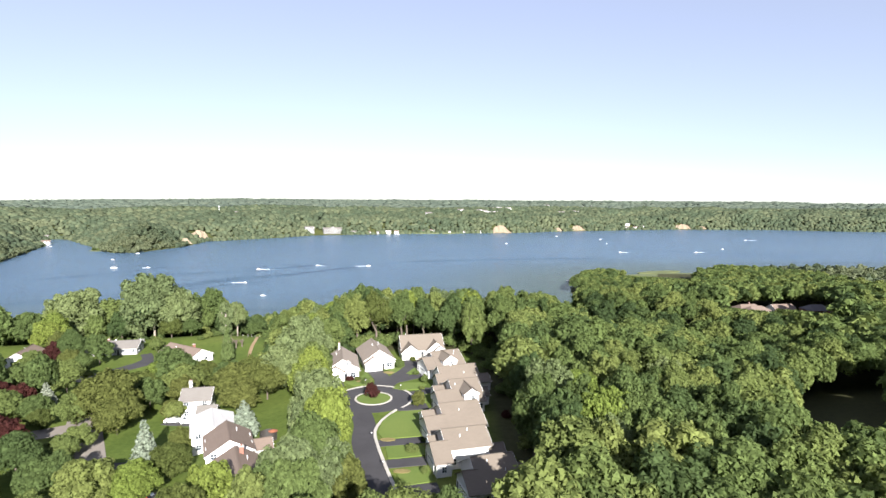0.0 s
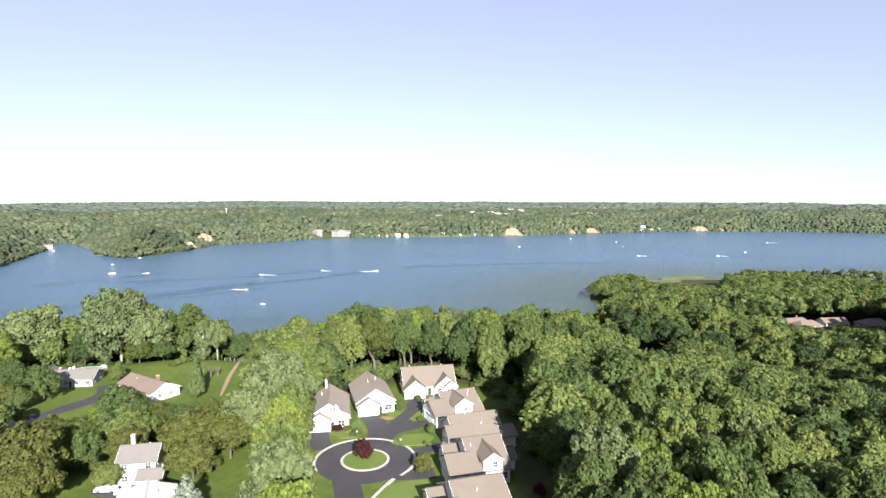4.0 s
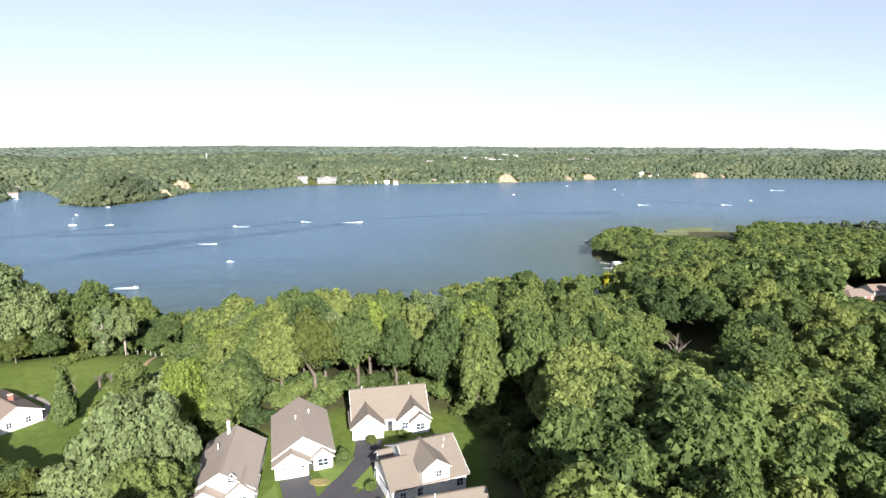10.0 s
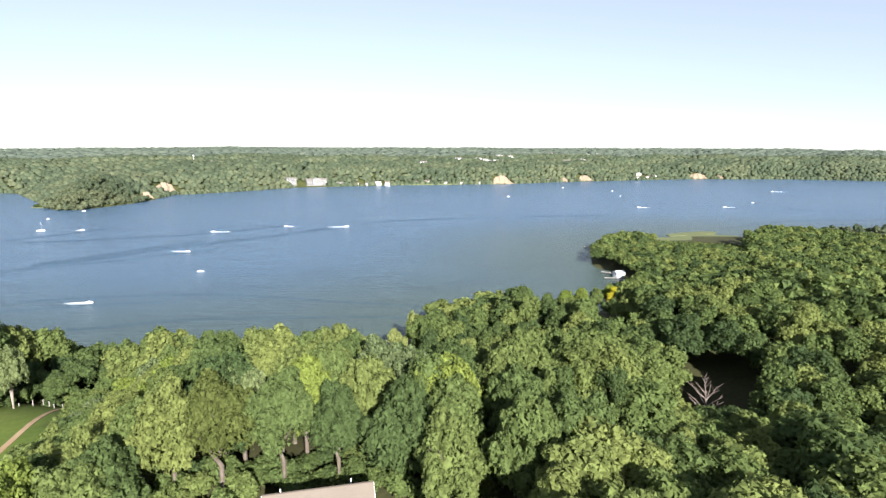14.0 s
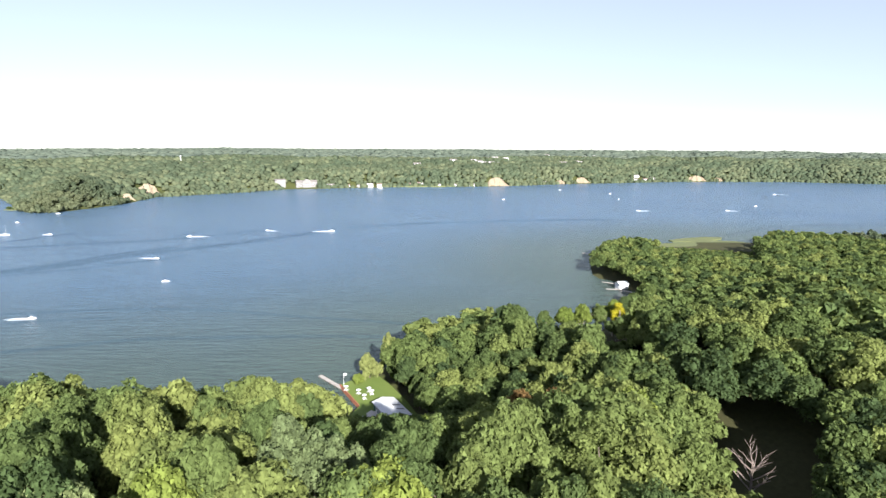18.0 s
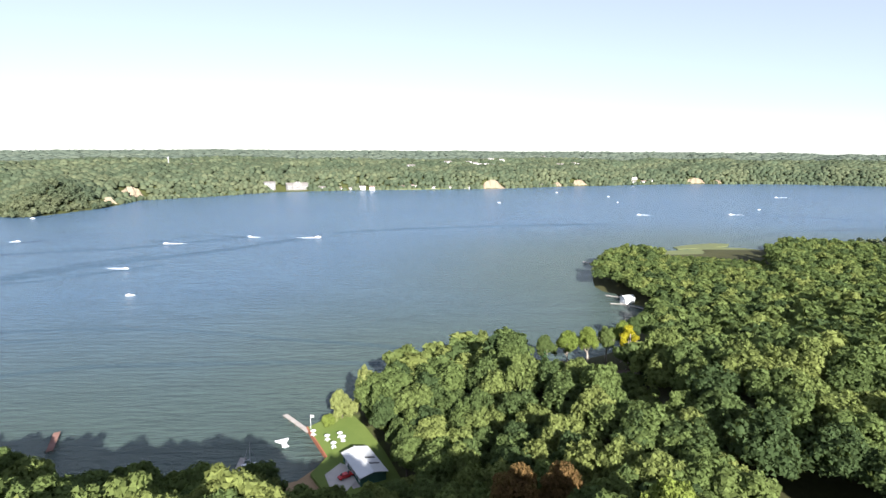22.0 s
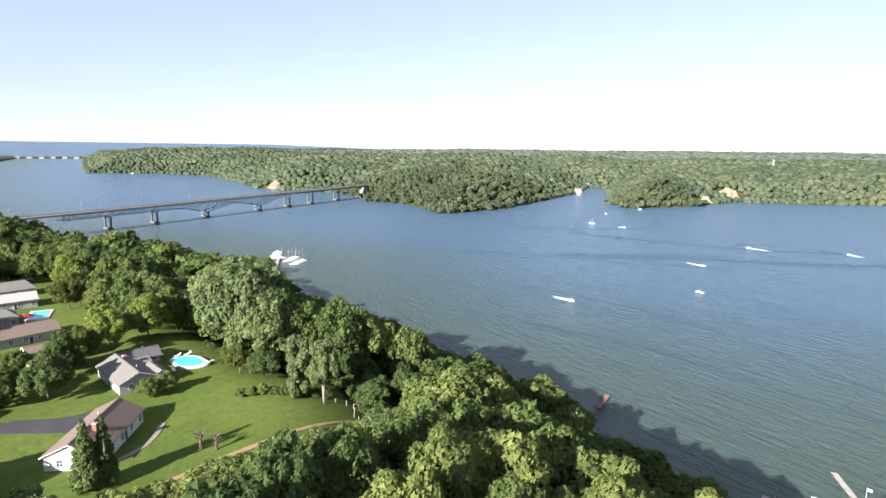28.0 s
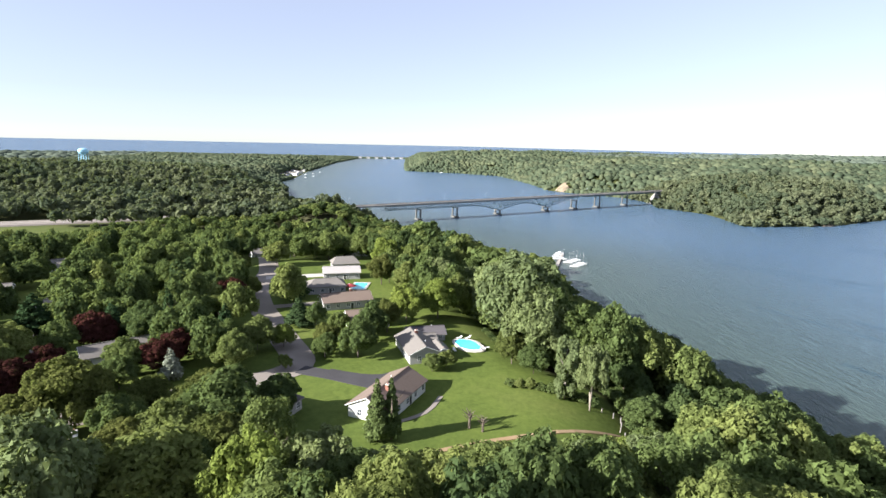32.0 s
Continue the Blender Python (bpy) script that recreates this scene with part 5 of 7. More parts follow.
def lounger(x, y, deg):
    t = thing("sun_lounger", pose(x, y, land1(x, y) + 0.22, 0, 0, deg), "white sun lounger on the pool deck", "lounger", "loungers by the pool")
    part("seat", boxm(-0.35, -0.9, 0.32, 0.35, 0.5, 0.4, 0.02), TRIM, t)
    b_ = part("backrest", boxm(-0.35, 0, 0, 0.35, 0.7, 0.07, 0.02), TRIM, t)
    b_.matrix_local = pose(0, 0.5, 0.36, 40, 0, 0)
    for lx in (-0.3, 0.3):
        for ly in (-0.8, 0.4):
            part("leg", boxm(lx - 0.03, ly - 0.03, 0, lx + 0.03, ly + 0.03, 0.34), TRIM, t)


for x, y, a in ((-138.4, 235.7, 20), (-138.6, 238.4, 30), (-128.4, 241.0, 200), (-130.3, 242.4, 190), (-128.4, 232.9, 100)):
    lounger(x, y, a)


# cars
def car(x, y, deg, paint, label, z=None):
    t = thing("car", pose(x, y, (land1(x, y) + 0.14) if z is None else z, 0, 0, deg), label, "car")
    bm = bmesh.new()
    prof = [(-2.25, 0.35), (-2.3, 0.75), (-2.15, 0.95), (-1.6, 1.0), (-0.9, 1.42), (0.6, 1.45), (1.15, 1.02), (2.1, 0.88), (2.3, 0.65), (2.28, 0.35)]
    sides = []
    for y_, k_ in ((-0.88, 1), (-0.8, 1), (0.8, 1), (0.88, 1)):
        sides.append([bm.verts.new((px, y_ if pz < 1.1 else y_ * 0.8, pz - (0.06 if abs(y_) > 0.85 else 0))) for px, pz in prof])
    for s0, s1 in zip(sides, sides[1:]):
        for i in range(len(prof)):
            j = (i + 1) % len(prof)
            bm.faces.new((s0[i], s1[i], s1[j], s0[j]))
    bm.faces.new(sides[0])
    bm.faces.new(sides[-1][::-1])
    bmesh.ops.recalc_face_normals(bm, faces=bm.faces)
    body = part("body", bm, paint, t)
    part("windscreen", beam(bmesh.new(), (1.08, 0, 1.08), (0.66, 0, 1.41), 0.05, 1.3), PANE, body)
    part("rear_window", beam(bmesh.new(), (-1.52, 0, 1.06), (-0.98, 0, 1.39), 0.05, 1.3), PANE, body)
    for s_ in (-1, 1):
        part("side_window", boxm(-0.85, s_ * 0.74 - 0.02, 1.06, 0.6, s_ * 0.74 + 0.02, 1.36), PANE, body)
        part("headlight", boxm(2.18, s_ * 0.6 - 0.2, 0.66, 2.3, s_ * 0.6 + 0.2, 0.8, 0.02), METAL_WHITE, body)
        part("tail_light", boxm(-2.31, s_ * 0.65 - 0.15, 0.72, -2.24, s_ * 0.65 + 0.15, 0.88), CAR_RED, body)
        for wx_ in (-1.4, 1.4):
            w_ = part("wheel", tube(bmesh.new(), [(wx_, s_ * 0.9, 0.33), (wx_, s_ * 0.66, 0.33)], [0.33, 0.33], 14), RUBBER, t)
            part("rim", tube(bmesh.new(), [(wx_, s_ * 0.92, 0.33), (wx_, s_ * 0.89, 0.33)], [0.2, 0.2], 10), CHROME, w_)
    return t


car(-73.6, 151.9, 5, CAR_WHITE, "white saloon car parked on the driveway")
car(-68.2, 150.2, 8, CAR_WHITE, "white car parked close to the house")
car(-55.0, 107.0, 35, CAR_DARK, "black car parked on the driveway")
car(-5.6, 355.4, 40, CAR_RED, "red car parked beside the boathouse patio", 1.6)

# trampoline with a net and a red cover
z = land1(-41.5, 127.5)
t = thing("trampoline", pose(-40.4, 128.8, z), "round trampoline with a dark net and orange cover", "trampoline")
part("frame_ring", tube(bmesh.new(), [(1.9 * math.cos(a), 1.9 * math.sin(a), 0.75) for a in (2 * math.pi * i / 16 for i in range(17))], [0.06] * 17, 5, False), CHROME, t)
slab("mat", circle(0, 0, 1.85, 20), RUBBER, 0.76, 0.05, parent=t)
for i in range(6):
    a = math.pi * i / 3
    part("pole", tube(bmesh.new(), [(1.95 * math.cos(a), 1.95 * math.sin(a), 0), (1.95 * math.cos(a), 1.95 * math.sin(a), 2.5)], [0.05, 0.05], 5), DARK_TRIM, t)
part("net", tube(bmesh.new(), [(0, 0, 0.8), (0, 0, 2.4)], [1.93, 1.93], 20, False), DARK_TRIM, t, "dark safety net")
part("cover", tube(bmesh.new(), [(0.9, 0.6, 2.42), (0.9, 0.6, 2.75)], [1.1, 0.1], 12), WOOD_RED, t, "orange-red canopy")

# hedge before the pool lawn
for i in range(8):
    shrub(-152 + i * 3.4, 246.5 + 0.4 * i, 1.7, 1.5, "green", "clipped green hedge plant above the bluff")
for x, y in ((-80.8, 210.6), (-81.4, 213.4)):
    tree(x, y, 13.0, 2.6 if y < 212 else 2.1, "cedar", "beside the long house")

# garden and street trees
YARD = 'in the gardens above the bay'
tree(-119.4, 157.4, 9.0, 5.4, 'red', YARD)
tree(-102.0, 129.0, 9.0, 5.4, 'red', YARD)
tree(-114.8, 161.6, 8.0, 2.9, 'blue', YARD)
tree(-98.7, 149.4, 10.0, 6.0, 'green', YARD)
tree(-84.5, 143.9, 11.0, 6.6, 'olive', YARD)
tree(-101.6, 173.7, 8.0, 4.8, 'olive', YARD)
tree(-66.6, 123.8, 11.5, 3.4, 'blue', YARD)
tree(-60.1, 107.4, 9.0, 5.4, 'light', YARD)
tree(-57.6, 116.4, 8.0, 4.8, 'olive', YARD)
tree(-62.1, 131.5, 6.0, 3.6, 'olive', YARD)
tree(-78.4, 109.5, 11.0, 6.6, 'green', YARD)
tree(-92.2, 119.0, 11.0, 6.6, 'green', YARD)
tree(-68.7, 105.6, 12.0, 7.1, 'green', YARD)
tree(-92.3, 189.4, 10.0, 6.0, 'green', YARD)
tree(-77.8, 182.2, 9.0, 5.4, 'olive', YARD)
tree(-55.6, 153.3, 10.0, 6.0, 'olive', YARD)
tree(-47.6, 133.6, 9.0, 3.9, 'blue', YARD)
tree(-73.1, 152.1, 6.0, 3.6, 'green', YARD)
tree(-155.5, 221.0, 13.0, 6.2, 'light', YARD)
tree(-126.2, 206.0, 11.5, 6.0, 'green', YARD)
tree(-138.5, 209.5, 12.5, 5.6, 'green', YARD)
tree(-146.5, 214.5, 11.0, 4.6, 'olive', YARD)
tree(-168.8, 248.1, 12.0, 7.1, 'light', YARD)
tree(-118.3, 175.6, 11.0, 6.0, 'green', YARD)
tree(-106.2, 146.4, 6.0, 3.6, 'olive', YARD)
tree(-135.2, 185.1, 7.0, 4.1, 'light', YARD)
tree(-87.8, 127.4, 7.0, 4.1, 'green', YARD)
tree(-91.3, 161.4, 7.0, 4.1, 'green', YARD)
tree(-87.7, 133.7, 7.0, 4.1, 'green', YARD)
tree(-56.2, 201.7, 14.0, 7.0, 'grey', YARD)
tree(-45.7, 166.0, 15.0, 8.3, 'grey', YARD)
tree(-76.7, 165.7, 9.0, 5.4, 'olive', YARD)
tree(-39.4, 171.7, 12.0, 6.3, 'green', YARD)
tree(-37.4, 154.5, 13.0, 6.2, 'light', YARD)
tree(-90.7, 180.6, 9.0, 5.4, 'green', YARD)
tree(-76.7, 179.6, 9.0, 5.4, 'olive', YARD)
tree(-38.3, 164.6, 15.0, 7.0, 'green', YARD)
tree(-50.4, 160.6, 12.0, 7.0, 'olive', YARD)
tree(-34.1, 147.5, 14.0, 5.8, 'green', YARD)
tree(-28.6, 130.2, 14.0, 5.0, 'green', YARD)
tree(-74.6, 154.1, 6.0, 3.6, 'olive', YARD)
tree(-97.1, 163.0, 9.0, 5.4, 'olive', YARD)
tree(-31.5, 140.4, 14.0, 5.4, 'green', YARD)
tree(-28.4, 119.6, 14.0, 5.8, 'grey', YARD)
tree(-26.0, 111.3, 15.0, 6.2, 'grey', YARD)
tree(-21.1, 96.9, 15.0, 6.0, 'grey', YARD)
tree(-25.2, 97.2, 13.0, 5.4, 'green', YARD)
tree(-16.9, 95.6, 12.0, 4.2, 'olive', YARD)
tree(-95.4, 150.8, 10.0, 6.0, 'olive', YARD)
tree(-90.0, 176.8, 10.0, 6.0, 'light', YARD)
tree(-79.5, 172.7, 11.0, 6.6, 'green', YARD)
tree(-114.5, 139.6, 8.0, 1.8, 'green', YARD)
tree(-116.1, 133.3, 9.0, 5.4, 'red', YARD)
tree(-136.5, 134.5, 11.0, 6.6, 'red', YARD)
tree(-126.6, 159.4, 9.0, 5.4, 'red', YARD)
tree(-172.2, 164.6, 9.0, 5.4, 'red', YARD)
tree(-118.1, 150.3, 10.0, 6.0, 'green', YARD)
tree(-149.0, 113.0, 13.0, 6.8, 'spruce', YARD)
tree(-173.8, 112.0, 12.0, 7.1, 'green', YARD)
tree(-124.1, 121.0, 12.0, 7.1, 'green', YARD)
tree(-186.0, 126.7, 10.0, 6.0, 'green', YARD)
tree(-206.6, 110.7, 9.0, 5.4, 'light', YARD)
tree(-139.7, 147.2, 13.0, 7.8, 'green', YARD)
tree(-178.2, 153.8, 13.0, 7.8, 'green', YARD)
tree(-234.1, 142.7, 13.0, 7.8, 'green', YARD)
tree(-153.8, 148.7, 13.0, 3.1, 'spruce', YARD)
tree(-155.7, 155.5, 12.0, 6.6, 'green', YARD)
tree(-142.8, 167.7, 11.0, 3.5, 'spruce', YARD)
tree(-134.0, 178.1, 10.0, 6.0, 'green', YARD)
tree(-124.2, 173.4, 8.0, 4.8, 'green', YARD)
tree(-230.8, 154.1, 8.0, 4.8, 'olive', YARD)
tree(-188.8, 181.1, 12.0, 6.2, 'spruce', YARD)
tree(-154.8, 187.1, 9.0, 4.7, 'spruce', YARD)
tree(-126.8, 197.1, 7.0, 4.1, 'green', YARD)
tree(-144.3, 209.2, 8.0, 4.0, 'red', YARD)
tree(-146.6, 199.8, 7.0, 4.1, 'green', YARD)
tree(-153.6, 192.5, 8.0, 3.8, 'green', YARD)
tree(-160.0, 231.8, 14.0, 7.2, 'light', YARD)
tree(-209.9, 217.4, 13.0, 7.8, 'green', YARD)
tree(-201.0, 235.3, 14.0, 8.1, 'grey', YARD)
tree(-216.1, 251.9, 14.0, 8.1, 'grey', YARD)
tree(-114.8, 225.1, 5.0, 3.0, 'green', YARD)
tree(-116.5, 229.0, 5.0, 3.0, 'green', YARD)
tree(-141.9, 279.8, 16.0, 9.5, 'green', YARD)
tree(-142.2, 288.8, 16.0, 9.5, 'green', YARD)
tree(-119.2, 187.7, 4.0, 2.4, 'green', YARD)
tree(-250.1, 124.8, 10.0, 6.0, 'green', YARD)
tree(-266.3, 50.9, 9.0, 5.4, 'green', YARD)
tree(-256.8, 80.3, 12.0, 7.1, 'green', YARD)
tree(-270.1, 148.7, 11.0, 6.6, 'green', YARD)
tree(-244.5, 166.5, 12.0, 7.1, 'green', YARD)
tree(-274.7, 181.7, 14.0, 8.4, 'green', YARD)
tree(-264.4, 205.0, 14.0, 8.4, 'green', YARD)
tree(-284.2, 223.0, 15.0, 9.0, 'green', YARD)
tree(-318.3, 187.7, 13.0, 7.8, 'green', YARD)
tree(-317.0, 165.0, 13.0, 7.8, 'green', YARD)
tree(-345.4, 130.2, 13.0, 7.8, 'green', YARD)
tree(-316.1, 105.2, 14.0, 8.4, 'green', YARD)
tree(-284.4, 89.6, 12.0, 7.1, 'green', YARD)
tree(-291.8, 53.6, 12.0, 7.1, 'green', YARD)
tree(-299.6, 22.3, 12.0, 7.1, 'green', YARD)
tree(-190.3, 166.6, 8.0, 3.1, 'green', YARD)
tree(-105.4, 131.3, 10.0, 6.0, 'red', YARD)
tree(-129.8, 128.5, 11.0, 6.6, 'green', YARD)
tree(-144.0, 136.4, 11.0, 5.7, 'spruce', YARD)
tree(-110.4, 151.3, 8.0, 4.8, 'green', YARD)
tree(-42.0, 170.0, 22.5, 8.0, 'grey', 'beside the court')
tree(-34.6, 150.0, 17.0, 5.2, 'light', 'beside the court')
for x, y, h_, r_, sort in ((-118.5, 254, 23, 9, "grey"), (-122, 262, 20, 7.6, "grey"), (-127, 265, 20, 7.4, "grey"), (-140, 259, 21.5, 9, "grey"), (-114, 266, 19, 6.6, "green"), (-108, 274, 15, 5.5, "green"), (-117, 276, 18, 6.6, "green"), (-128, 278, 17, 6.8, "green"), (-112, 251, 8.5, 5, "green"), (-119, 247, 10, 5.4, "olive"), (-146, 256, 16, 6.5, "green")):
    tree(x, y, h_, r_, sort, "above the bay")
tree(-129.5, 253, 31, 14.5, "grey", "above the bay", True, bare=0.16)
tree(-166.5, 256, 28, 14, "grey", "above the bay", True, bare=0.14)
tree(-86.7, 180, 13.5, 9, "green", YARD)
tree(-89.5, 150, 16, 8.8, "olive", YARD)
tree(-60.2, 164, 12.5, 8, "olive", YARD)
tree(-98, 254.5, 15.5, 3.4, "poplar", "leaning at the lawn's edge", True)
for i in range(9):
    shrub(-104.5 + i * 0.9, 243 + i * 2.3, 1.8, 1.8 + 0.5 * (i % 3), "green", "low green shrub along the lawn's edge")

# ---- the waterside ----
# special trees of the bluff
tree(106, 439, 21, 4.6, "yellow", "at the water's edge", pale=True, bare=0.36)
tree(37, 304, 27, 6.2, "rust", "among the green woods")
tree(46, 303.5, 25, 5.0, "rust", "among the green woods")
tree(24, 392, 13, 4.0, "olive", "at the wood's edge")
tree(59, 283, 23, 7.2, "light", "among the darker woods")
tree(-4, 396, 20, 5.4, "willow", "behind the beach lawn", bare=0.06)
tree(-12.5, 393.5, 12.5, 4.8, "willow", "behind the beach lawn", bare=0.04)
tree(-16.5, 388, 5.5, 2.8, "light", "behind the beach lawn")
tree(0, 390, 15, 5.6, "green", "behind the beach lawn")
tree(4, 402, 14, 5.6, "grey", "behind the beach lawn")
for x, y, h_, r_ in ((9.5, 366, 15, 4.6), (5.5, 379, 13, 4.2), (12.5, 355, 17, 5.0), (1.5, 387, 11, 3.8)):
    tree(x, y, h_, r_, "green", "beside the boathouse")
for x, y, h_ in ((68, 432, 17), (78, 436, 18), (88, 440, 18), (97, 443, 17), (106, 449, 18), (52, 428, 16), (113, 458, 17)):
    tree(x, y, h_ + 2, 5.2, "green" if h_ < 18 else "light", "on the open bank above the water", pale=True, bare=0.46)
for x, y in ((40, 398), (50, 404), (60, 401), (73, 410), (80, 402), (108, 420), (116, 412)):
    tree(x, y, 10 if 55 < x < 100 else 18, 4.2, "blue" if x % 4 else "spruce", "among the bluff's leafy trees")
tree(20, 385, 14, 4.0, "spruce", "among the bluff's leafy trees")
tree(58, 385, 15, 4.2, "spruce", "among the bluff's leafy trees")
tree(45, 395, 14, 3.8, "blue", "among the bluff's leafy trees")
tree(-90, 345, 13, 3.0, "blue", "on the bluff beside the water")
tree(-100, 275, 12, 3.0, "green", "below the lawn")


def bare_tree(x, y, h_, z=None, bark=BARK_PALE, label="bare pale dead tree standing in a dark gap"):
    """A dead tree: trunk and forking bare limbs."""
    g_ = random.Random(4)
    t = thing("dead_tree", pose(x, y, land1(x, y) if z is None else z), label, "tree")
    part("trunk", tube(bmesh.new(), [(0, 0, -0.5), (0.2, 0, h_ * 0.4), (0.1, 0.2, h_ * 0.75)], [0.35, 0.28, 0.16], 7), bark, t)
    for i in range(13):
        a, z0 = i * 2.4, h_ * (0.38 + 0.36 * i / 13)
        r = h_ * g_.uniform(0.16, 0.27)
        c, s_ = math.cos(a), math.sin(a)
        tip = (c * r, s_ * r, z0 + r * 0.95)
        bm = tube(bmesh.new(), [(0.1, 0, z0), (c * r * 0.5, s_ * r * 0.5, z0 + r * 0.4), tip], [0.15, 0.1, 0.03], 5)
        for j in range(5):
            f = 0.45 + 0.13 * j
            b0 = (c * r * f, s_ * r * f, z0 + r * (f * 0.9))
            a2 = a + g_.uniform(-1.1, 1.1)
            r2 = r * g_.uniform(0.3, 0.5)
            tube(bm, [b0, (b0[0] + math.cos(a2) * r2, b0[1] + math.sin(a2) * r2, b0[2] + r2 * 0.9)], [0.06, 0.02], 4)
        part("limb", bm, bark, t)


bare_tree(80, 272.6, 19, 20.5, BARK_DEAD)
bare_tree(-84.5, 229.5, 4.4, None, BARK, "small brown bare tree at the lawn's edge")
bare_tree(-83.0, 232.0, 3.6, None, BARK, "small brown bare tree at the lawn's edge")

# marsh beyond the point
slab("marsh", P2("196,706 232,694 300,688 340,706 352,742 330,762 300,770 270,752 236,742 214,730"), MARSH, 0.75, 1.5, "yellow-green marsh grass flat in shallow water", "marsh")
slab("marsh_islet", P2("262,756 290,764 322,776 330,790 312,792 284,782 262,768"), MARSH, 0.6, 1.5, "dark-edged marsh grass islet", "marsh")
slab("marsh_islet", P2("-640,1030 -626,1024 -614,1032 -620,1044 -636,1044"), MARSH, 0.8, 1.5, "small bushy islet in the inlet", "islet")
for x, y in ((-634, 1034), (-627, 1036), (-621, 1032)):
    shrub(x, y, 4.5, 5, "green", "bush on the islet", 0.6)

# the beach lawn with its sea wall, jetty and boathouse
slab("lawn_beach", P2("-23.6,386.5 -13.2,367.2 -16.4,357.6 -9,346 4,344 12,352 4,372 -4,388 -12,400"), LAWN, 1.55, 2.5, "mown lawn behind the sea wall", "lawn")
slab("patio", P2("-12,357 -8.4,363.4 -4.4,361 -2.2,354 -5,347 -9.6,351"), CONCRETE, 1.62, 0.4, "pinkish concrete patio beside the boathouse", "patio")
slab("sand_beach", P2("-46,345.5 -20,355.4 -13,367 -15,356 -8,345 -20,342 -46,338"), DIRT, 0.5, 2.0, "narrow dark sand beach", "beach")
t = thing("sea_wall", pose(0, 0, 0), "rust-red timber sea wall along the lawn", "wall", kind="structure")
a_, b_ = Vector((-23.8, 386.8, 0)), Vector((-13.2, 367.0, 0))
for i in range(12):
    p0, p1 = a_.lerp(b_, i / 12 + 0.004), a_.lerp(b_, (i + 1) / 12 - 0.004)
    bm = bmesh.new()
    d = (p1 - p0).normalized()
    nn = Vector((-d.y, d.x, 0)) * 0.2
    vs = [bm.verts.new(q) for q in (p0 - nn, p1 - nn, p1 + nn, p0 + nn)]
    up = [bm.verts.new(v.co + Vector((0, 0, 1.75))) for v in vs]
    for v in vs:
        v.co.z = -1.2
    for f in ((0, 1, 5, 4), (1, 2, 6, 5), (2, 3, 7, 6), (3, 0, 4, 7), (4, 5, 6, 7)):
        q = vs + up
        bm.faces.new([q[k_] for k_ in f])
    part("panel", bm, WOOD_RED, t)


def jetty(p0, p1, width, z, label, material=WOOD_GREY, plank=0.5):
    """Planks on piles from p0 to p1."""
    a, c = Vector((*p0, 0)), Vector((*p1, 0))
    d = c - a
    ln = d.length
    t = thing("jetty", Matrix.Translation((p0[0], p0[1], z)) @ Matrix.Rotation(math.atan2(d.y, d.x), 4, "Z"), label, "jetty")
    n_ = max(4, int(ln / plank))
    st = ln / n_
    me = bpy.data.meshes.new("plank")
    bm = boxm(0.02, -width / 2, -0.06, st - 0.02, width / 2, 0.02)
    bm.to_mesh(me)
    bm.free()
    me.materials.append(material)
    for i in range(n_):
        o = part("plank", me, None, t)
        o.location = (i * st, 0, (i * 7 % 3) * 0.008)
    for s_ in (-1, 1):
        part("beam", boxm(0, s_ * width * 0.4 - 0.08, -0.3, ln, s_ * width * 0.4 + 0.08, -0.06), material, t)
        for i in range(int(ln / 4) + 1):
            part("pile", tube(bmesh.new(), [(min(ln, i * 4.0 + 0.1), s_ * width * 0.52, -z - 2.5), (min(ln, i * 4.0 + 0.1), s_ * width * 0.52, 0.35)], [0.12, 0.11], 6), BARK, t)
    return t


jetty((-22.6, 384.6), (-34.2, 397.6), 1.7, 0.9, "long pale plank jetty at the sea wall")
jetty((-38.0, 347.5), (-39.9, 368.4), 1.9, 0.6, "grey plank jetty in the trees' shade")
jetty((-103, 372), (-108.5, 384.5), 2.0, 0.9, "weathered reddish jetty below the bluff", WOOD_OLD)
jetty((160.5, 678), (150.2, 689.5), 1.6, 0.8, "thin dark jetty off the wooded point")
jetty((150, 540), (139.5, 553), 1.5, 0.8, "pale jetty beside the cove's boathouse")
jetty((140.8, 551.5), (132.8, 552.6), 1.2, 0.7, "narrow jetty arm in the cove")
jetty((147, 566), (136, 574), 1.4, 0.7, "short jetty behind the boathouse")

# swim raft
t = thing("swim_raft", pose(-29.8, 377.6, 0.1, 0, 0, 20), "white swimming raft moored off the beach", "raft")
slab("deck", [(-2.3, 1.9), (-2.4, 2.5), (2.0, 3.0), (2.2, 2.4), (1.1, -0.2), (1.6, -2.6), (-0.4, -2.8), (-0.5, 0.0)], BOAT_WHITE, 0.45, 0.3, parent=t)
for x, y in ((-1.4, 2.2), (1.2, 2.2), (0.5, -2.0)):
    part("float", tube(bmesh.new(), [(x, y, -0.3), (x, y, 0.16)], [0.4, 0.4], 8), BLUE_TANK, t)
part("ladder", beam(beam(bmesh.new(), (0.2, -2.9, -0.6), (0.2, -2.9, 0.9), 0.05), (0.7, -2.9, -0.6), (0.7, -2.9, 0.9), 0.05), CHROME, t)

# flagpole at the wall
t = thing("flagpole", pose(-21.6, 383.0, 1.5), "white flagpole with a small flag on the lawn", "flagpole")
part("pole", tube(bmesh.new(), [(0, 0, 0), (0, 0, 6.5)], [0.07, 0.04], 6), TRIM, t)
part("flag", boxm(0.04, -0.02, 5.5, 1.2, 0.02, 6.3), METAL_WHITE, t)
part("finial", tube(bmesh.new(), [(0, 0, 6.5), (0, 0, 6.65)], [0.09, 0.03], 6), CHROME, t)


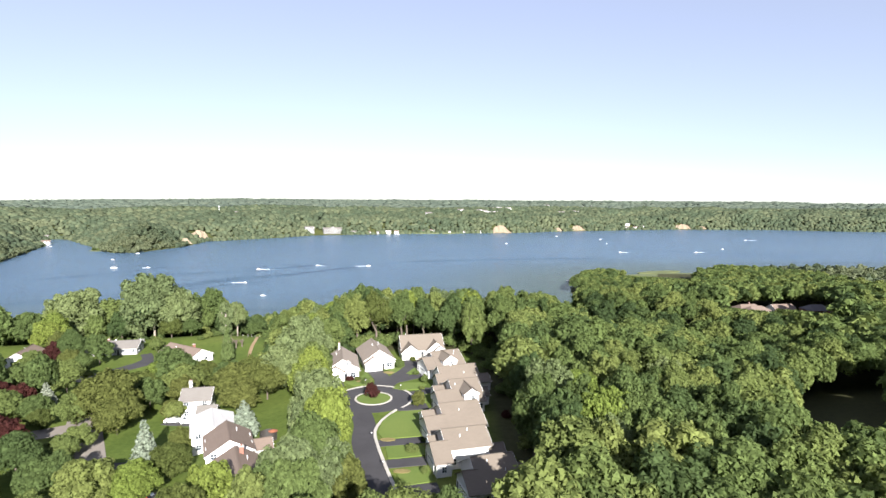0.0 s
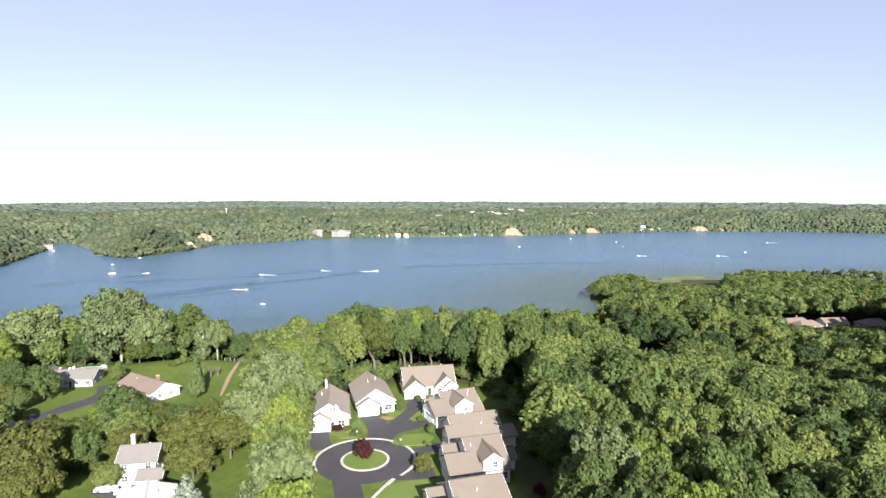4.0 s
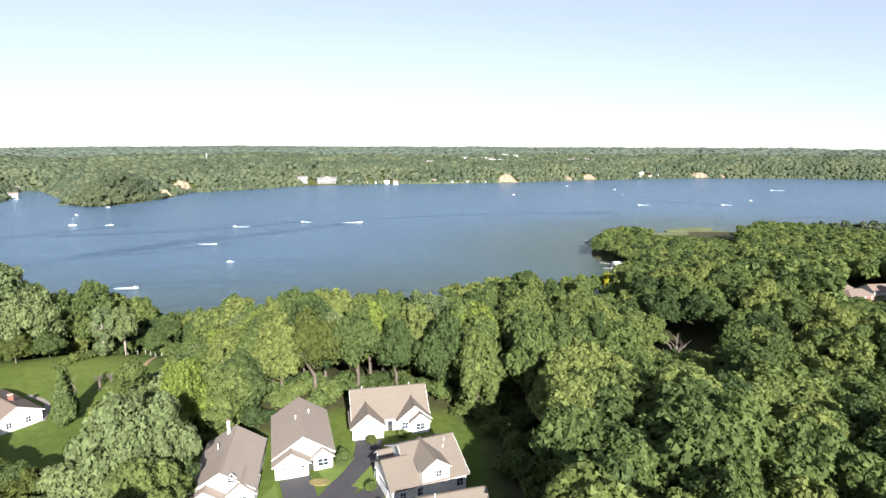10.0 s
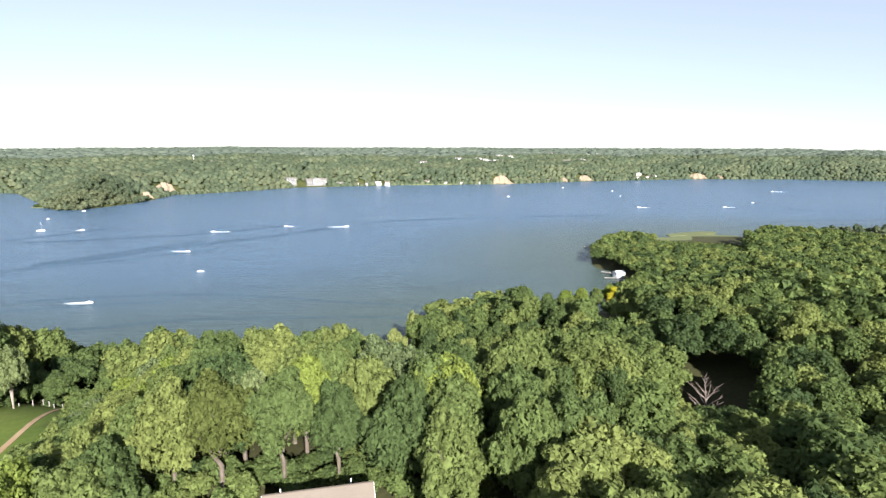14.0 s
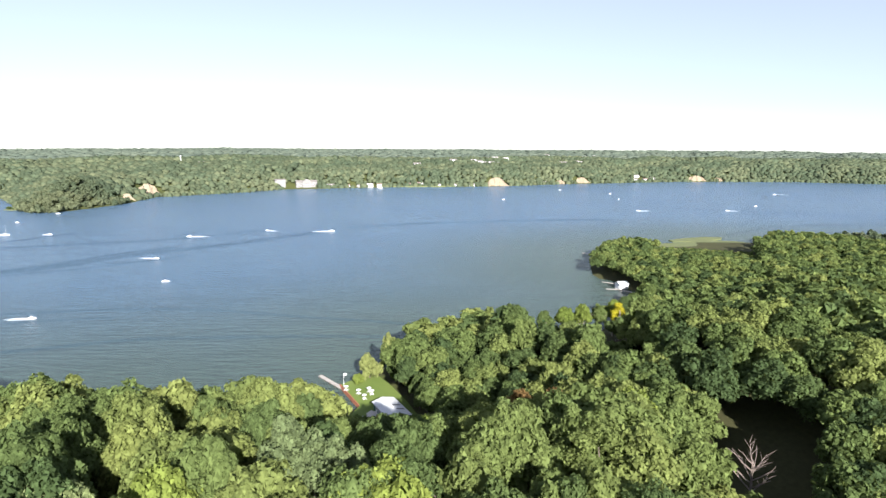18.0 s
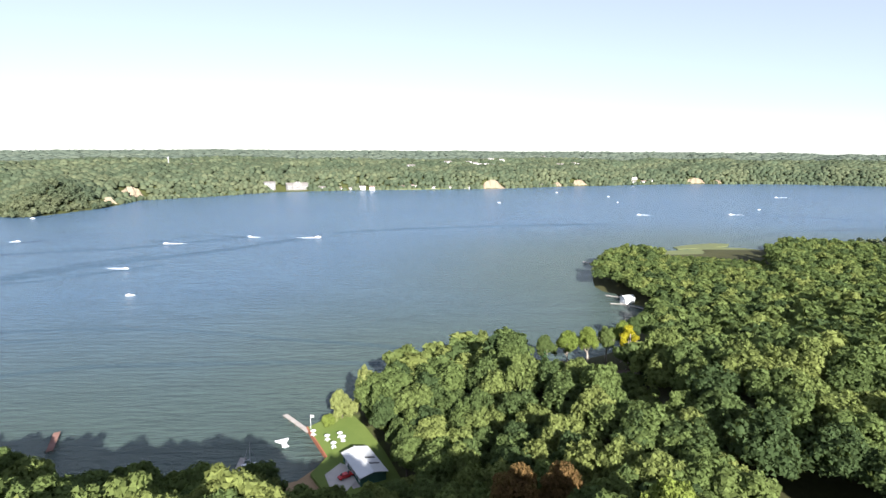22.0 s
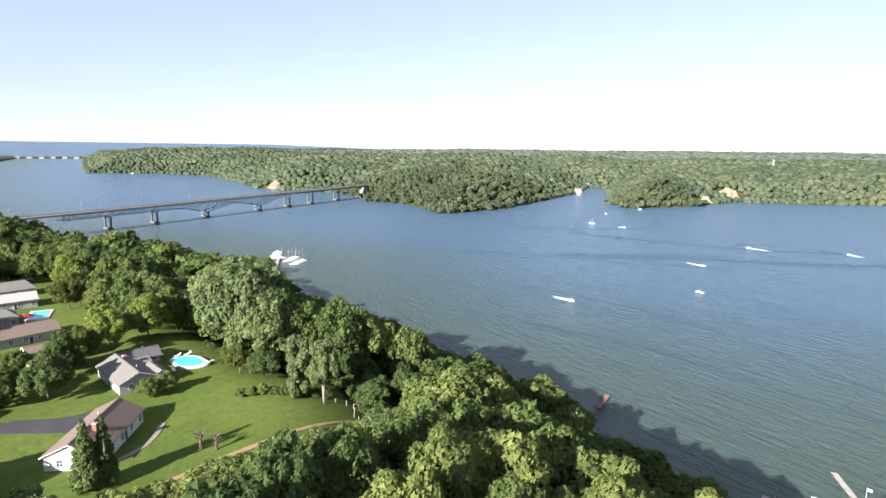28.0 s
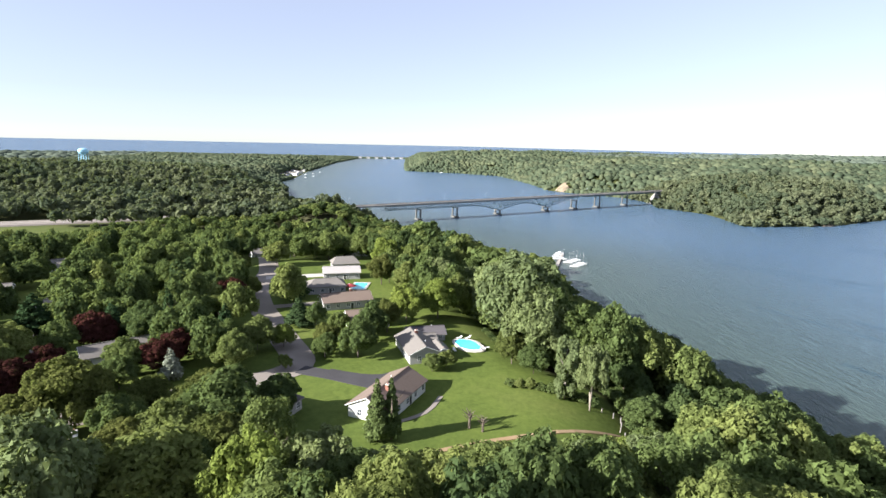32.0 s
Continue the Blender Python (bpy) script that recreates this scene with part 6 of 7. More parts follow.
def table_set(x, y, deg, label="white round garden table with a parasol"):
    t = thing("garden_table", pose(x, y, 1.55, 0, 0, deg), label, "garden table", "garden tables on the beach lawn")
    part("tabletop", tube(bmesh.new(), [(0, 0, 0.7), (0, 0, 0.75)], [0.7, 0.7], 12), TRIM, t)
    part("pole", tube(bmesh.new(), [(0, 0, 0), (0, 0, 2.3)], [0.04, 0.04], 6), TRIM, t)
    part("parasol", tube(bmesh.new(), [(0, 0, 2.0), (0, 0, 2.5)], [1.0, 0.05], 8), BOAT_WHITE, t)
    for i in range(4):
        a = math.pi * i / 2
        part("bench", boxm(math.cos(a) * 0.8 - 0.2, math.sin(a) * 0.8 - 0.2, 0.38, math.cos(a) * 0.8 + 0.2, math.sin(a) * 0.8 + 0.2, 0.45, 0.02), TRIM, t)


for x, y, a in ((-14.9, 377, 10), (-11.0, 378.8, 30), (-9.6, 376.4, 50), (-12.0, 372.3, 70), (-20.2, 380.2, 20)):
    table_set(x, y, a)

# boathouse on the beach: green boards, white sheet roof
h = thing("boathouse", pose(-0.6, 359.4, 1.5, 0, 0, 118), "green boarded boathouse with a white metal roof", "boathouse")
block(h, -7.6, -3.9, 7.6, 3.9, 3.0, 0.9, "x", GREEN_WALL, METAL_WHITE, over=0.5)
for i in range(5):
    window(h, -6 + i * 2.6, 3.93, 1.7, 180, 1.3, 1.2)
    window(h, -6 + i * 2.6, -3.93, 1.7, 0, 1.0, 1.1)
window(h, 7.63, 0, 1.6, 90, 1.8, 1.3)
front_door(h, 4.6, 3.94, 0, 180, TRIM)
for x in (-3.2, 0.4):
    part("skylight", beam(bmesh.new(), (x, -3.6, 3.22), (x, -0.5, 3.94), 0.7, 0.06), DARK_TRIM, h, "dark narrow roof light")
part("deck", boxm(-7.6, 4.0, -0.4, 3.0, 6.2, 0.1), WOOD_GREY, h)
h = thing("boathouse", pose(145.0, 557.0, 1.0, 0, 0, 20), "small white boathouse with a white roof on the cove", "boathouse")
block(h, -3.6, -2.8, 3.6, 2.8, 2.6, 1.4, "x", SIDING, METAL_WHITE)
window(h, -2, -2.83, 1.4, 0)
window(h, 1, -2.83, 1.4, 0)
garage_door(h, -3.63, 0, 0, -90, 2.6, 2.0)
plain_house(100, 427, 20, 9, 7, 2.6, 1.8, "x", BRICKWALL, ROOF_BROWN, "small red-brown cottage by the water")


# boats
def hull_mesh(L, W, H):
    bm = bmesh.new()
    rows = []
    for f, w, k_ in ((-0.5, 0.85, 0), (-0.2, 1.0, 0), (0.15, 0.95, 0.02), (0.36, 0.6, 0.1), (0.5, 0.06, 0.25)):
        x = f * L
        rows.append([bm.verts.new(p) for p in ((x, -w * W / 2, H * (1 + k_)), (x, -w * W * 0.36, 0.05), (x, 0, -0.3), (x, w * W * 0.36, 0.05), (x, w * W / 2, H * (1 + k_)))])
    for r0, r1 in zip(rows, rows[1:]):
        for i in range(4):
            bm.faces.new((r0[i], r1[i], r1[i + 1], r0[i + 1]))
        bm.faces.new((r0[4], r1[4], r1[0], r0[0]))
    bm.faces.new(rows[0])
    bm.faces.new(rows[-1][::-1])
    bmesh.ops.recalc_face_normals(bm, faces=bm.faces)
    return bm


def motorboat(x, y, deg, L=7.0, label="white motorboat under way on the bay", wake=0.0):
    L = L * 0.72
    t = thing("motorboat", pose(x, y, 0.1, 0, 0, deg), label, "boat")
    part("hull", hull_mesh(L, L * 0.36, L * 0.13), BOAT_WHITE, t)
    c = part("cabin", boxm(-L * 0.12, -L * 0.12, L * 0.12, L * 0.16, L * 0.12, L * 0.27, 0.12), BOAT_WHITE, t)
    part("windscreen", boxm(L * 0.16, -L * 0.1, L * 0.17, L * 0.175, L * 0.1, L * 0.25), PANE, c)
    part("outboard", boxm(-L * 0.56, -0.22, 0.1, -L * 0.5, 0.22, L * 0.17, 0.05), DARK_TRIM, t)
    part("seat", boxm(-L * 0.4, -L * 0.1, L * 0.12, -L * 0.3, L * 0.1, L * 0.18, 0.03), DARK_TRIM, t)
    if wake:
        vs = [(-L * 0.45, -L * 0.14, 0.12), (-L * 0.45, L * 0.14, 0.12), (-wake * 0.22, L * 0.13, 0.06), (-wake * 0.5, 0.25, 0.02), (-wake * 0.22, -L * 0.13, 0.06)]
        low = [(a, b_, -0.4) for a, b_, _ in vs]
        n_ = len(vs)
        part("wake", mesh_of("wake", vs + low, [tuple(range(n_))[::-1]] + [(i, n_ + i, n_ + (i + 1) % n_, (i + 1) % n_) for i in range(n_)], FOAM), None, t, "white foaming wake")
        for s_ in (-1, 1):
            p = [(L * 0.3, s_ * L * 0.18, 0.0), (-L * 0.6, s_ * L * 0.3, -0.02), (-wake * 0.4, s_ * L * 0.45, -0.06)]
            part("bow_wave", tube(bmesh.new(), p, [0.14, 0.18, 0.06], 6), FOAM, t)
    return t


def sailboat(x, y, deg, L=8.5, mast=11, label="white sailboat at anchor with bare mast"):
    t = thing("sailboat", pose(x, y, 0.1, 0, 0, deg), label, "boat")
    part("hull", hull_mesh(L, L * 0.3, L * 0.13), BOAT_WHITE, t)
    part("cabin", boxm(-L * 0.1, -L * 0.08, L * 0.12, L * 0.2, L * 0.08, L * 0.19, 0.08), BOAT_WHITE, t)
    part("mast", tube(bmesh.new(), [(L * 0.08, 0, 0.4), (L * 0.08, 0, mast)], [0.09, 0.05], 6), METAL_WHITE, t)
    part("boom", tube(bmesh.new(), [(L * 0.08, 0, 2.0), (-L * 0.35, 0, 2.1)], [0.09, 0.07], 6), BOAT_WHITE, t)
    bm = bmesh.new()
    for e in ((L * 0.48, 0, L * 0.15), (-L * 0.48, 0, L * 0.13)):
        beam(bm, (L * 0.08, 0, mast * 0.97), e, 0.03)
    part("stay", bm, CHROME, t)
    return t


motorboat(-108, 826, 8, 9, wake=46)
motorboat(-183, 828, 170, 7, wake=26)
motorboat(-253, 780, 188, 8, wake=40)
motorboat(-229, 657, 350, 7, wake=36)
motorboat(-182, 572, 200, 6, "small white motorboat drifting on the bay", wake=8)
motorboat(-214, 480, 5, 7, wake=30)
motorboat(-410, 790, 10, 7, wake=16)
motorboat(-516, 888, 170, 8, "white motorboat at anchor")
sailboat(-454, 784, 15)
sailboat(-36.8, 364.5, 20, 4.5, 7.5, "small white dinghy with a mast beside the jetty")
for x, y, a, w_ in ((385, 1396, 20, 0), (362, 1262, 100, 0), (474, 1067, 175, 40), (559, 1140, 10, 0), (738, 1394, 175, 60), (298, 1500, 10, 0), (139, 1247, 170, 0), (330, 1060, 178, 36), (-615, 1030, 60, 0), (-528, 985, 20, 0), (-762, 1107, 40, 0), (-120, 1535, 15, 0)):
    motorboat(x, y, a, 8, "far white motorboat on the bay", w_)
# long ripples left by passing boats: the line, how many side by side, their width
WAKES = (("-420,704 -388,712 -332,734 -267,762 -187,832", 4, 1.54), ("-330,592 -309,607 -285,634 -261,670 -228,703 -190,737 -124,817", 6, 1.43), ("-330,602 -315,615 -293,646 -269,685 -238,716", 4, 1.32),
         ("-300,618 -273,629 -240,644 -206,658", 2, 1.1), ("-96,859 -39,890 26,910 140,936 260,950", 4, 1.76), ("-260,484 -224,492 -177,500 -124,500 -57,485 -16,477 18,467", 4, 0.64), ("-200,424 -178,431 -136,446 -85,450 -40,452 -4,450", 5, 0.56),
         ("-272,781 -243,836 -208,831 -179,821", 2, 1.32), ("-420,508 -367,547 -315,586 -262,620 -208,676", 3, 1.12), ("-480,675 -422,745 -390,805", 4, 1.21), ("-290,446 -250,462 -211,475 -169,484", 3, 0.6), ("-440,500 -400,512 -368,530 -319,560", 3, 0.8),
         ("360,1144 468,1072 558,1044 636,998", 2, 1.93), ("347,815 461,887 542,900 592,902 700,905", 2, 1.65))
for line, many, wd in WAKES:
    wd *= 0.62
    c = smooth_line(P2(line), 7)
    t_ = np.gradient(c, axis=0)
    t_ /= np.linalg.norm(t_, axis=1)[:, None]
    for k_ in range(many):
        o = (k_ - (many - 1) / 2) * wd * 3.0
        bm = tube(bmesh.new(), [(q[0] - u[1] * o, q[1] + u[0] * o, -wd * 0.68) for q, u in zip(c, t_)], [wd * 0.8] * len(c), 12)
        tagged(part("ripple", bm, RIPPLE_DARK), "long low ripple across the bay water", "ripple", kind="structure")
for k_ in range(7):
    sailboat(-408 - k_ * 5.0, 372 + (k_ % 3) * 5, 70, 8, 10, "white sailboat berthed at the marina")
for k_ in range(4):
    motorboat(-440 - k_ * 8, 366 + k_ * 4, 60, 10, "white cabin cruiser berthed at the marina")
jetty((-396, 352), (-462, 380), 2.5, 0.9, "long marina jetty with berthed boats", plank=2.0)
for k_ in range(10):
    x, y = -1485 - k_ * 33, 9 - (k_ % 3) * 14
    plain_house(x, y, 20 * k_, 14, 9, 4.5, 2.2, "x", SIDING, ROOF_GREY, "white waterside house on the far bank", z=2.0, far=True)
    if k_ % 2:
        motorboat(x + 20, y + 50, 70, 9, "white boat moored at the far bank")
sailboat(-1830, 440, 40, 10, 18, "far white sailboat with a tall sail")


# ---- the bridge ----
B0, B1 = Vector((-640.6, 180.5, 0)), Vector((-921, 713, 0))
bd = (B1 - B0).normalized()
BL = (B1 - B0).length
bridge = thing("bridge", Matrix.Translation(B0) @ Matrix.Rotation(math.atan2(bd.y, bd.x), 4, "Z"), "long steel truss highway bridge across the bay", "bridge")
DZ, BW = 20.8, 14.0
part("deck", boxm(-60, -BW / 2, DZ - 1.0, BL + 30, BW / 2, DZ), PIER_GREY, bridge, "grey concrete deck")
part("roadway", boxm(-60, -BW / 2 + 0.8, DZ + 0.004, BL + 30, BW / 2 - 0.8, DZ + 0.05), ROAD_GREY, bridge)
for s_ in (-1, 1):
    part("parapet", boxm(-60, s_ * BW / 2 - 0.25, DZ, BL + 30, s_ * BW / 2 + 0.25, DZ + 0.9, 0.05), PIER_GREY, bridge)
    part("railing", boxm(-60, s_ * BW / 2 - 0.06, DZ + 1.1, BL + 30, s_ * BW / 2 + 0.06, DZ + 1.25), CHROME, bridge)


def along(px, py):
    return (Vector((px, py, 0)) - B0).dot(bd)


PIERS = [along(-687, 270), along(-708, 323), along(-745, 386), along(-783, 470), along(-806, 526), along(-828, 575), along(-862, 634)]
for i, a in enumerate(PIERS):
    pr = part("pier", boxm(a - 1.3, -BW * 0.55, -6, a + 1.3, BW * 0.55, 2.0, 0.2), PIER_SHADED, bridge, "grey concrete pier")
    foot = 15.2 if i in (2, 3) else 8.0 if i < 5 else 2.8
    for s_ in (-1, 1):
        part("column", boxm(a - 0.8, s_ * 5 - 0.9, 2.0, a + 0.8, s_ * 5 + 0.9, DZ - foot, 0.15), PIER_SHADED, pr)
    part("cap", boxm(a - 1.3, -6.6, DZ - foot, a + 1.3, 6.6, DZ - foot + 0.9, 0.1), PIER_GREY, pr)


def depth(s_):
    """Depth of the truss along the bridge: deep over the main piers."""
    d_ = 5.0
    for p in (PIERS[2], PIERS[3]):
        d_ = max(d_, 5.0 + 8.0 * max(0, 1 - abs(s_ - p) / 46) ** 1.5)
    if s_ > PIERS[3] + 30:
        d_ = max(1.6, 5.0 - (s_ - PIERS[3] - 30) * 0.12)
    return d_


PAN = 6.5
n_ = int((PIERS[4] + 12 - PIERS[0] + 50) / PAN)
for s_ in (-1, 1):
    y_ = s_ * 5.2
    bm_low, bm_up = bmesh.new(), bmesh.new()
    for i in range(n_):
        a0 = PIERS[0] - 50 + i * PAN
        a1 = a0 + PAN
        z0, z1, top = DZ - 1.3 - depth(a0), DZ - 1.3 - depth(a1), DZ - 1.3
        beam(bm_low, (a0, y_, z0), (a1, y_, z1), 0.55)
        beam(bm_up, (a0, y_, top), (a1, y_, top), 0.55)
        part("truss_post", beam(bmesh.new(), (a0, y_, z0), (a0, y_, top), 0.35), STEEL_GREEN, bridge)
        part("truss_diagonal", beam(bmesh.new(), (a0, y_, z0 if i % 2 else top), (a1, y_, top if i % 2 else z1), 0.4), STEEL_GREEN, bridge)
    part("lower_chord", bm_low, STEEL_GREEN, bridge, "grey-green steel chord")
    part("upper_chord", bm_up, STEEL_GREEN, bridge, "grey-green steel chord")
    part("girder", boxm(PIERS[4] + 12, y_ - 0.3, DZ - 2.6, BL + 10, y_ + 0.3, DZ - 1.0), STEEL_GREEN, bridge)
bm = bmesh.new()
vs = [(BL - 30, -9, -3), (BL - 30, 9, -3), (BL + 36, 12, -3), (BL + 36, -12, -3), (BL - 6, -7.5, DZ - 2.7), (BL - 6, 7.5, DZ - 2.7), (BL + 36, 7.5, DZ - 1.1), (BL + 36, -7.5, DZ - 1.1)]
vv = [bm.verts.new(v) for v in vs]
for f in ((0, 4, 5, 1), (0, 3, 7, 4), (1, 5, 6, 2), (4, 7, 6, 5), (3, 2, 6, 7)):
    bm.faces.new([vv[i] for i in f])
part("abutment", bm, PIER_GREY, bridge, "sloping grey concrete abutment")
for i in range(9):
    a = 10 + i * 68
    lp = part("lamp_mast", tube(bmesh.new(), [(a, 7.3, DZ), (a, 7.3, DZ + 9), (a, 5.6, DZ + 9.6)], [0.14, 0.1, 0.07], 5), CHROME, bridge)
    part("lamp_head", boxm(a - 0.2, 4.9, DZ + 9.5, a + 0.2, 5.7, DZ + 9.7, 0.03), METAL_WHITE, lp)
hw = [(-610, 126), (-590, 94), (-552, 46), (-516, 0), (-498, -44), (-480, -90), (-455, -160), (-440, -240)]
hz = [max(21.5, land1(x, y) + 0.4) for x, y in hw]
for off, wd, m_, lb in ((0, 26, ROAD_GREY, "grey highway with two carriageways"), (0, 1.2, CONCRETE, "pale concrete median of the highway")):
    c = smooth_line([(x, y, z + (0.12 if wd < 5 else 0)) for (x, y), z in zip(hw, hz)], 15)
    tt = np.gradient(c[:, :2], axis=0)
    tt /= np.linalg.norm(tt, axis=1)[:, None]
    vs, fs = [], []
    for q, t_ in zip(c, tt):
        for o, dz in ((-0.5, -6), (-0.5, 0.7), (0.5, 0.7), (0.5, -6)):
            vs.append((q[0] - t_[1] * wd * o * (1.5 if dz < 0 else 1), q[1] + t_[0] * wd * o * (1.5 if dz < 0 else 1), q[2] + dz))
    for i in range(len(c) - 1):
        for j in range(3):
            fs.append((i * 4 + j, i * 4 + j + 1, (i + 1) * 4 + j + 1, (i + 1) * 4 + j))
    tagged(new("road_highway" if wd > 5 else "highway_median", mesh_of("road", vs, fs, m_)), lb, "road", kind="structure")
for i, (x, y) in enumerate(hw[:-1]):
    t = thing("street_lamp", pose(x + 12, y, hz[i]), "tall grey highway lamp", "street lamp", "highway lamps")
    part("pole", tube(bmesh.new(), [(0, 0, -4), (0, 0, 10.5)], [0.16, 0.1], 5), CHROME, t)
    part("arm", tube(bmesh.new(), [(0, 0, 10.3), (-2.2, 0, 10.8)], [0.08, 0.06], 5), CHROME, t)
    part("lamp_head", boxm(-3.0, -0.2, 10.7, -2.1, 0.2, 10.9, 0.03), METAL_WHITE, t)

# water tower
wz_ = land1(-1147, -326)
t = thing("water_tower", pose(-1147, -326, wz_), "pale blue water tower above the woods", "water tower")
part("tank", tube(bmesh.new(), [(0, 0, z) for z in (36, 38, 41, 45, 47.5, 48.5)], [2, 7, 9, 9, 6, 1], 20), BLUE_TANK, t)
for i in range(6):
    a = math.pi * i / 3
    part("leg", tube(bmesh.new(), [(10 * math.cos(a), 10 * math.sin(a), -2), (7.4 * math.cos(a), 7.4 * math.sin(a), 40)], [0.6, 0.5], 6), BLUE_TANK, t)
part("riser", tube(bmesh.new(), [(0, 0, -2), (0, 0, 37)], [1.2, 1.2], 10), BLUE_TANK, t)


# ---- across the bay ----
def sand_cliff(x, y, deg, w, h_, seed, label="bare tan sand cliff on the far shore"):
    """A scarred slope of bare sand."""
    g_ = random.Random(seed)
    n1, n2 = 16, 7
    vs, fs = [], []
    for j in range(n2):
        f = j / (n2 - 1)
        for i in range(n1):
            e = i / (n1 - 1)
            edge = math.sin(math.pi * e) ** 0.5
            vs.append(((e - 0.5) * w * (1 - 0.25 * f) + g_.uniform(-1, 1), 4 + f * h_ * 0.75 + 2.5 * math.sin(e * 19 + seed) + g_.uniform(-.8, .8), -1 + f * h_ * (0.45 + 0.55 * edge) + g_.uniform(-.8, .8)))
    for j in range(n2 - 1):
        for i in range(n1 - 1):
            a = j * n1 + i
            fs.append((a, a + 1, a + n1 + 1, a + n1))
    nv = len(vs)
    vs += [(x_, y_ + 14, z_ - 9) for x_, y_, z_ in vs]
    fs += [tuple(nv + k_ for k_ in f[::-1]) for f in fs]
    ob = tagged(new("sand_cliff", mesh_of("sand_cliff", vs, fs, SAND)), label, "cliff", kind="structure")
    ob.matrix_world = pose(x, y, 0, 0, 0, deg)


sand_cliff(-532, 1266, 45, 46, 25, 1)
sand_cliff(-520, 1175, 75, 26, 14, 2)
sand_cliff(170, 1624, 18, 62, 22, 3)
sand_cliff(420, 1752, 20, 50, 17, 4)
sand_cliff(352, 1722, 20, 30, 12, 5)
sand_cliff(790, 1872, 5, 60, 18, 6)
sand_cliff(855, 1876, 5, 30, 12, 7)
sand_cliff(-1140, 598, 10, 34, 20, 8)
sand_cliff(-634, 775, 80, 70, 3.5, 9, "low sandy beach round the wooded peninsula")
FLATS = two_scale("pale_render", (0.2, 0.19, 0.175), (0.24, 0.228, 0.21), (0.16, 0.15, 0.138), 0.1, 1, 0.9)
FG = "far houses along the shore"
h = house_at(-348, 1492, 2, 25, "tall pale apartment block on the far shore", FG)
block(h, -12, 0, 12, 14, 19, 1.5, "x", FLATS, ROOF_GREY)
for f in range(5):
    for i in range(6):
        window(h, -10 + i * 4.0, -0.03, 3 + f * 3.4, 0, 2, 1.8)
h = house_at(-292, 1512, 2, 22, "wide pale apartment block with brown roof on the shore", FG)
block(h, -24, 0, 24, 16, 13, 4, "x", FLATS, ROOF_GREY)
block(h, -10, -3, 10, 8, 15, 5, "y", FLATS, ROOF_GREY)
for f in range(3):
    for i in range(9):
        window(h, -21.6 + i * 5.4, -0.03 if abs(-21.6 + i * 5.4) > 10 else -3.03, 3 + f * 3.5, 0, 2.6, 1.8)
SIDES = ((-240, 1533), (-205, 1548), (-172, 1556), (-150, 1562), (-128, 1566), (-60, 1600), (-30, 1606), (15, 1606), (60, 1612), (100, 1618), (590, 1840), (620, 1846), (645, 1862), (600, 1866), (680, 1862), (300, 1710), (-905, 1300), (-800, 1150))
for i, (x, y) in enumerate(SIDES):
    q = random.Random(i)
    plain_house(x, y, 15 + q.uniform(-20, 20), q.uniform(11, 17), 9, q.choice((3.2, 5.4)), 2.6, "x", SIDING, q.choice((ROOF_GREY, ROOF_BROWN, ROOF_PALE)), "white house on the far shore of the bay", z=max(1.6, land1(x, y)))
slab("lawn_shore", P2("-95,1572 -30,1584 40,1596 60,1602 40,1616 -40,1608 -100,1590"), MARSH, 2.2, 4, "bright grass bank on the far shore", "lawn")
HILL = ((-602, 1676), (-590, 1682), (-47, 1845), (150, 2080), (172, 2072), (190, 2096), (205, 2085), (222, 2110), (238, 2090), (130, 2070), (215, 2215), (190, 2205), (160, 2060), (540, 2230), (565, 2236), (520, 2222), (632, 2600), (585, 2240), (500, 2215), (250, 2205), (700, 2700), (470, 2600), (60, 1960), (430, 2090))
for i, (x, y) in enumerate(HILL):
    q = random.Random(i + 90)
    plain_house(x, y, q.uniform(0, 40), q.uniform(16, 26), 12, 7, 3.4, "x", SIDING, q.choice((ROOF_PALE, ROOF_GREY)), "white house among the far hilltop woods", z=land1(x, y) + 7, far=True)
h = thing("radio_mast", pose(-664, 1698, land1(-664, 1698)), "white mast above the far woods", "mast")
part("mast", tube(bmesh.new(), [(0, 0, 0), (0, 0, 24)], [0.8, 0.6], 10), BOAT_WHITE, h)
part("tank", tube(bmesh.new(), [(0, 0, 24), (0, 0, 26), (0, 0, 29), (0, 0, 30)], [0.7, 1.5, 1.5, 0.5], 12), BOAT_WHITE, h)
for k_ in range(14):
    y = -120 + k_ * 46
    plain_house(-3290 + (k_ % 3) * 20, y, 90, 18, 10, 6, 3, "x", SIDING, ROOF_GREY, "far white house on the sand bar", z=2.5, far=True)

# more garden trees round the street above the bay
for x, y, h_, r_, sort in ((-173, 163.4, 11.5, 6.2, "red"), (-131.5, 197.5, 8.5, 4.4, "olive"), (-128.5, 170, 11, 6.2, "green"), (-262, 189, 15, 7.6, "green"),
                           (-236, 217, 15, 7.6, "light"), (-188, 224, 14, 7, "green"), (-184, 181.5, 13, 5.4, "green"), (-207, 214, 13, 6.2, "olive"), (-170, 232, 14, 7, "green")):
    tree(x, y, h_, r_, sort, YARD)
tree(-94.5, 259.4, 16, 4.2, "grey", "standing alone at the lawn's edge", True, bare=0.3)

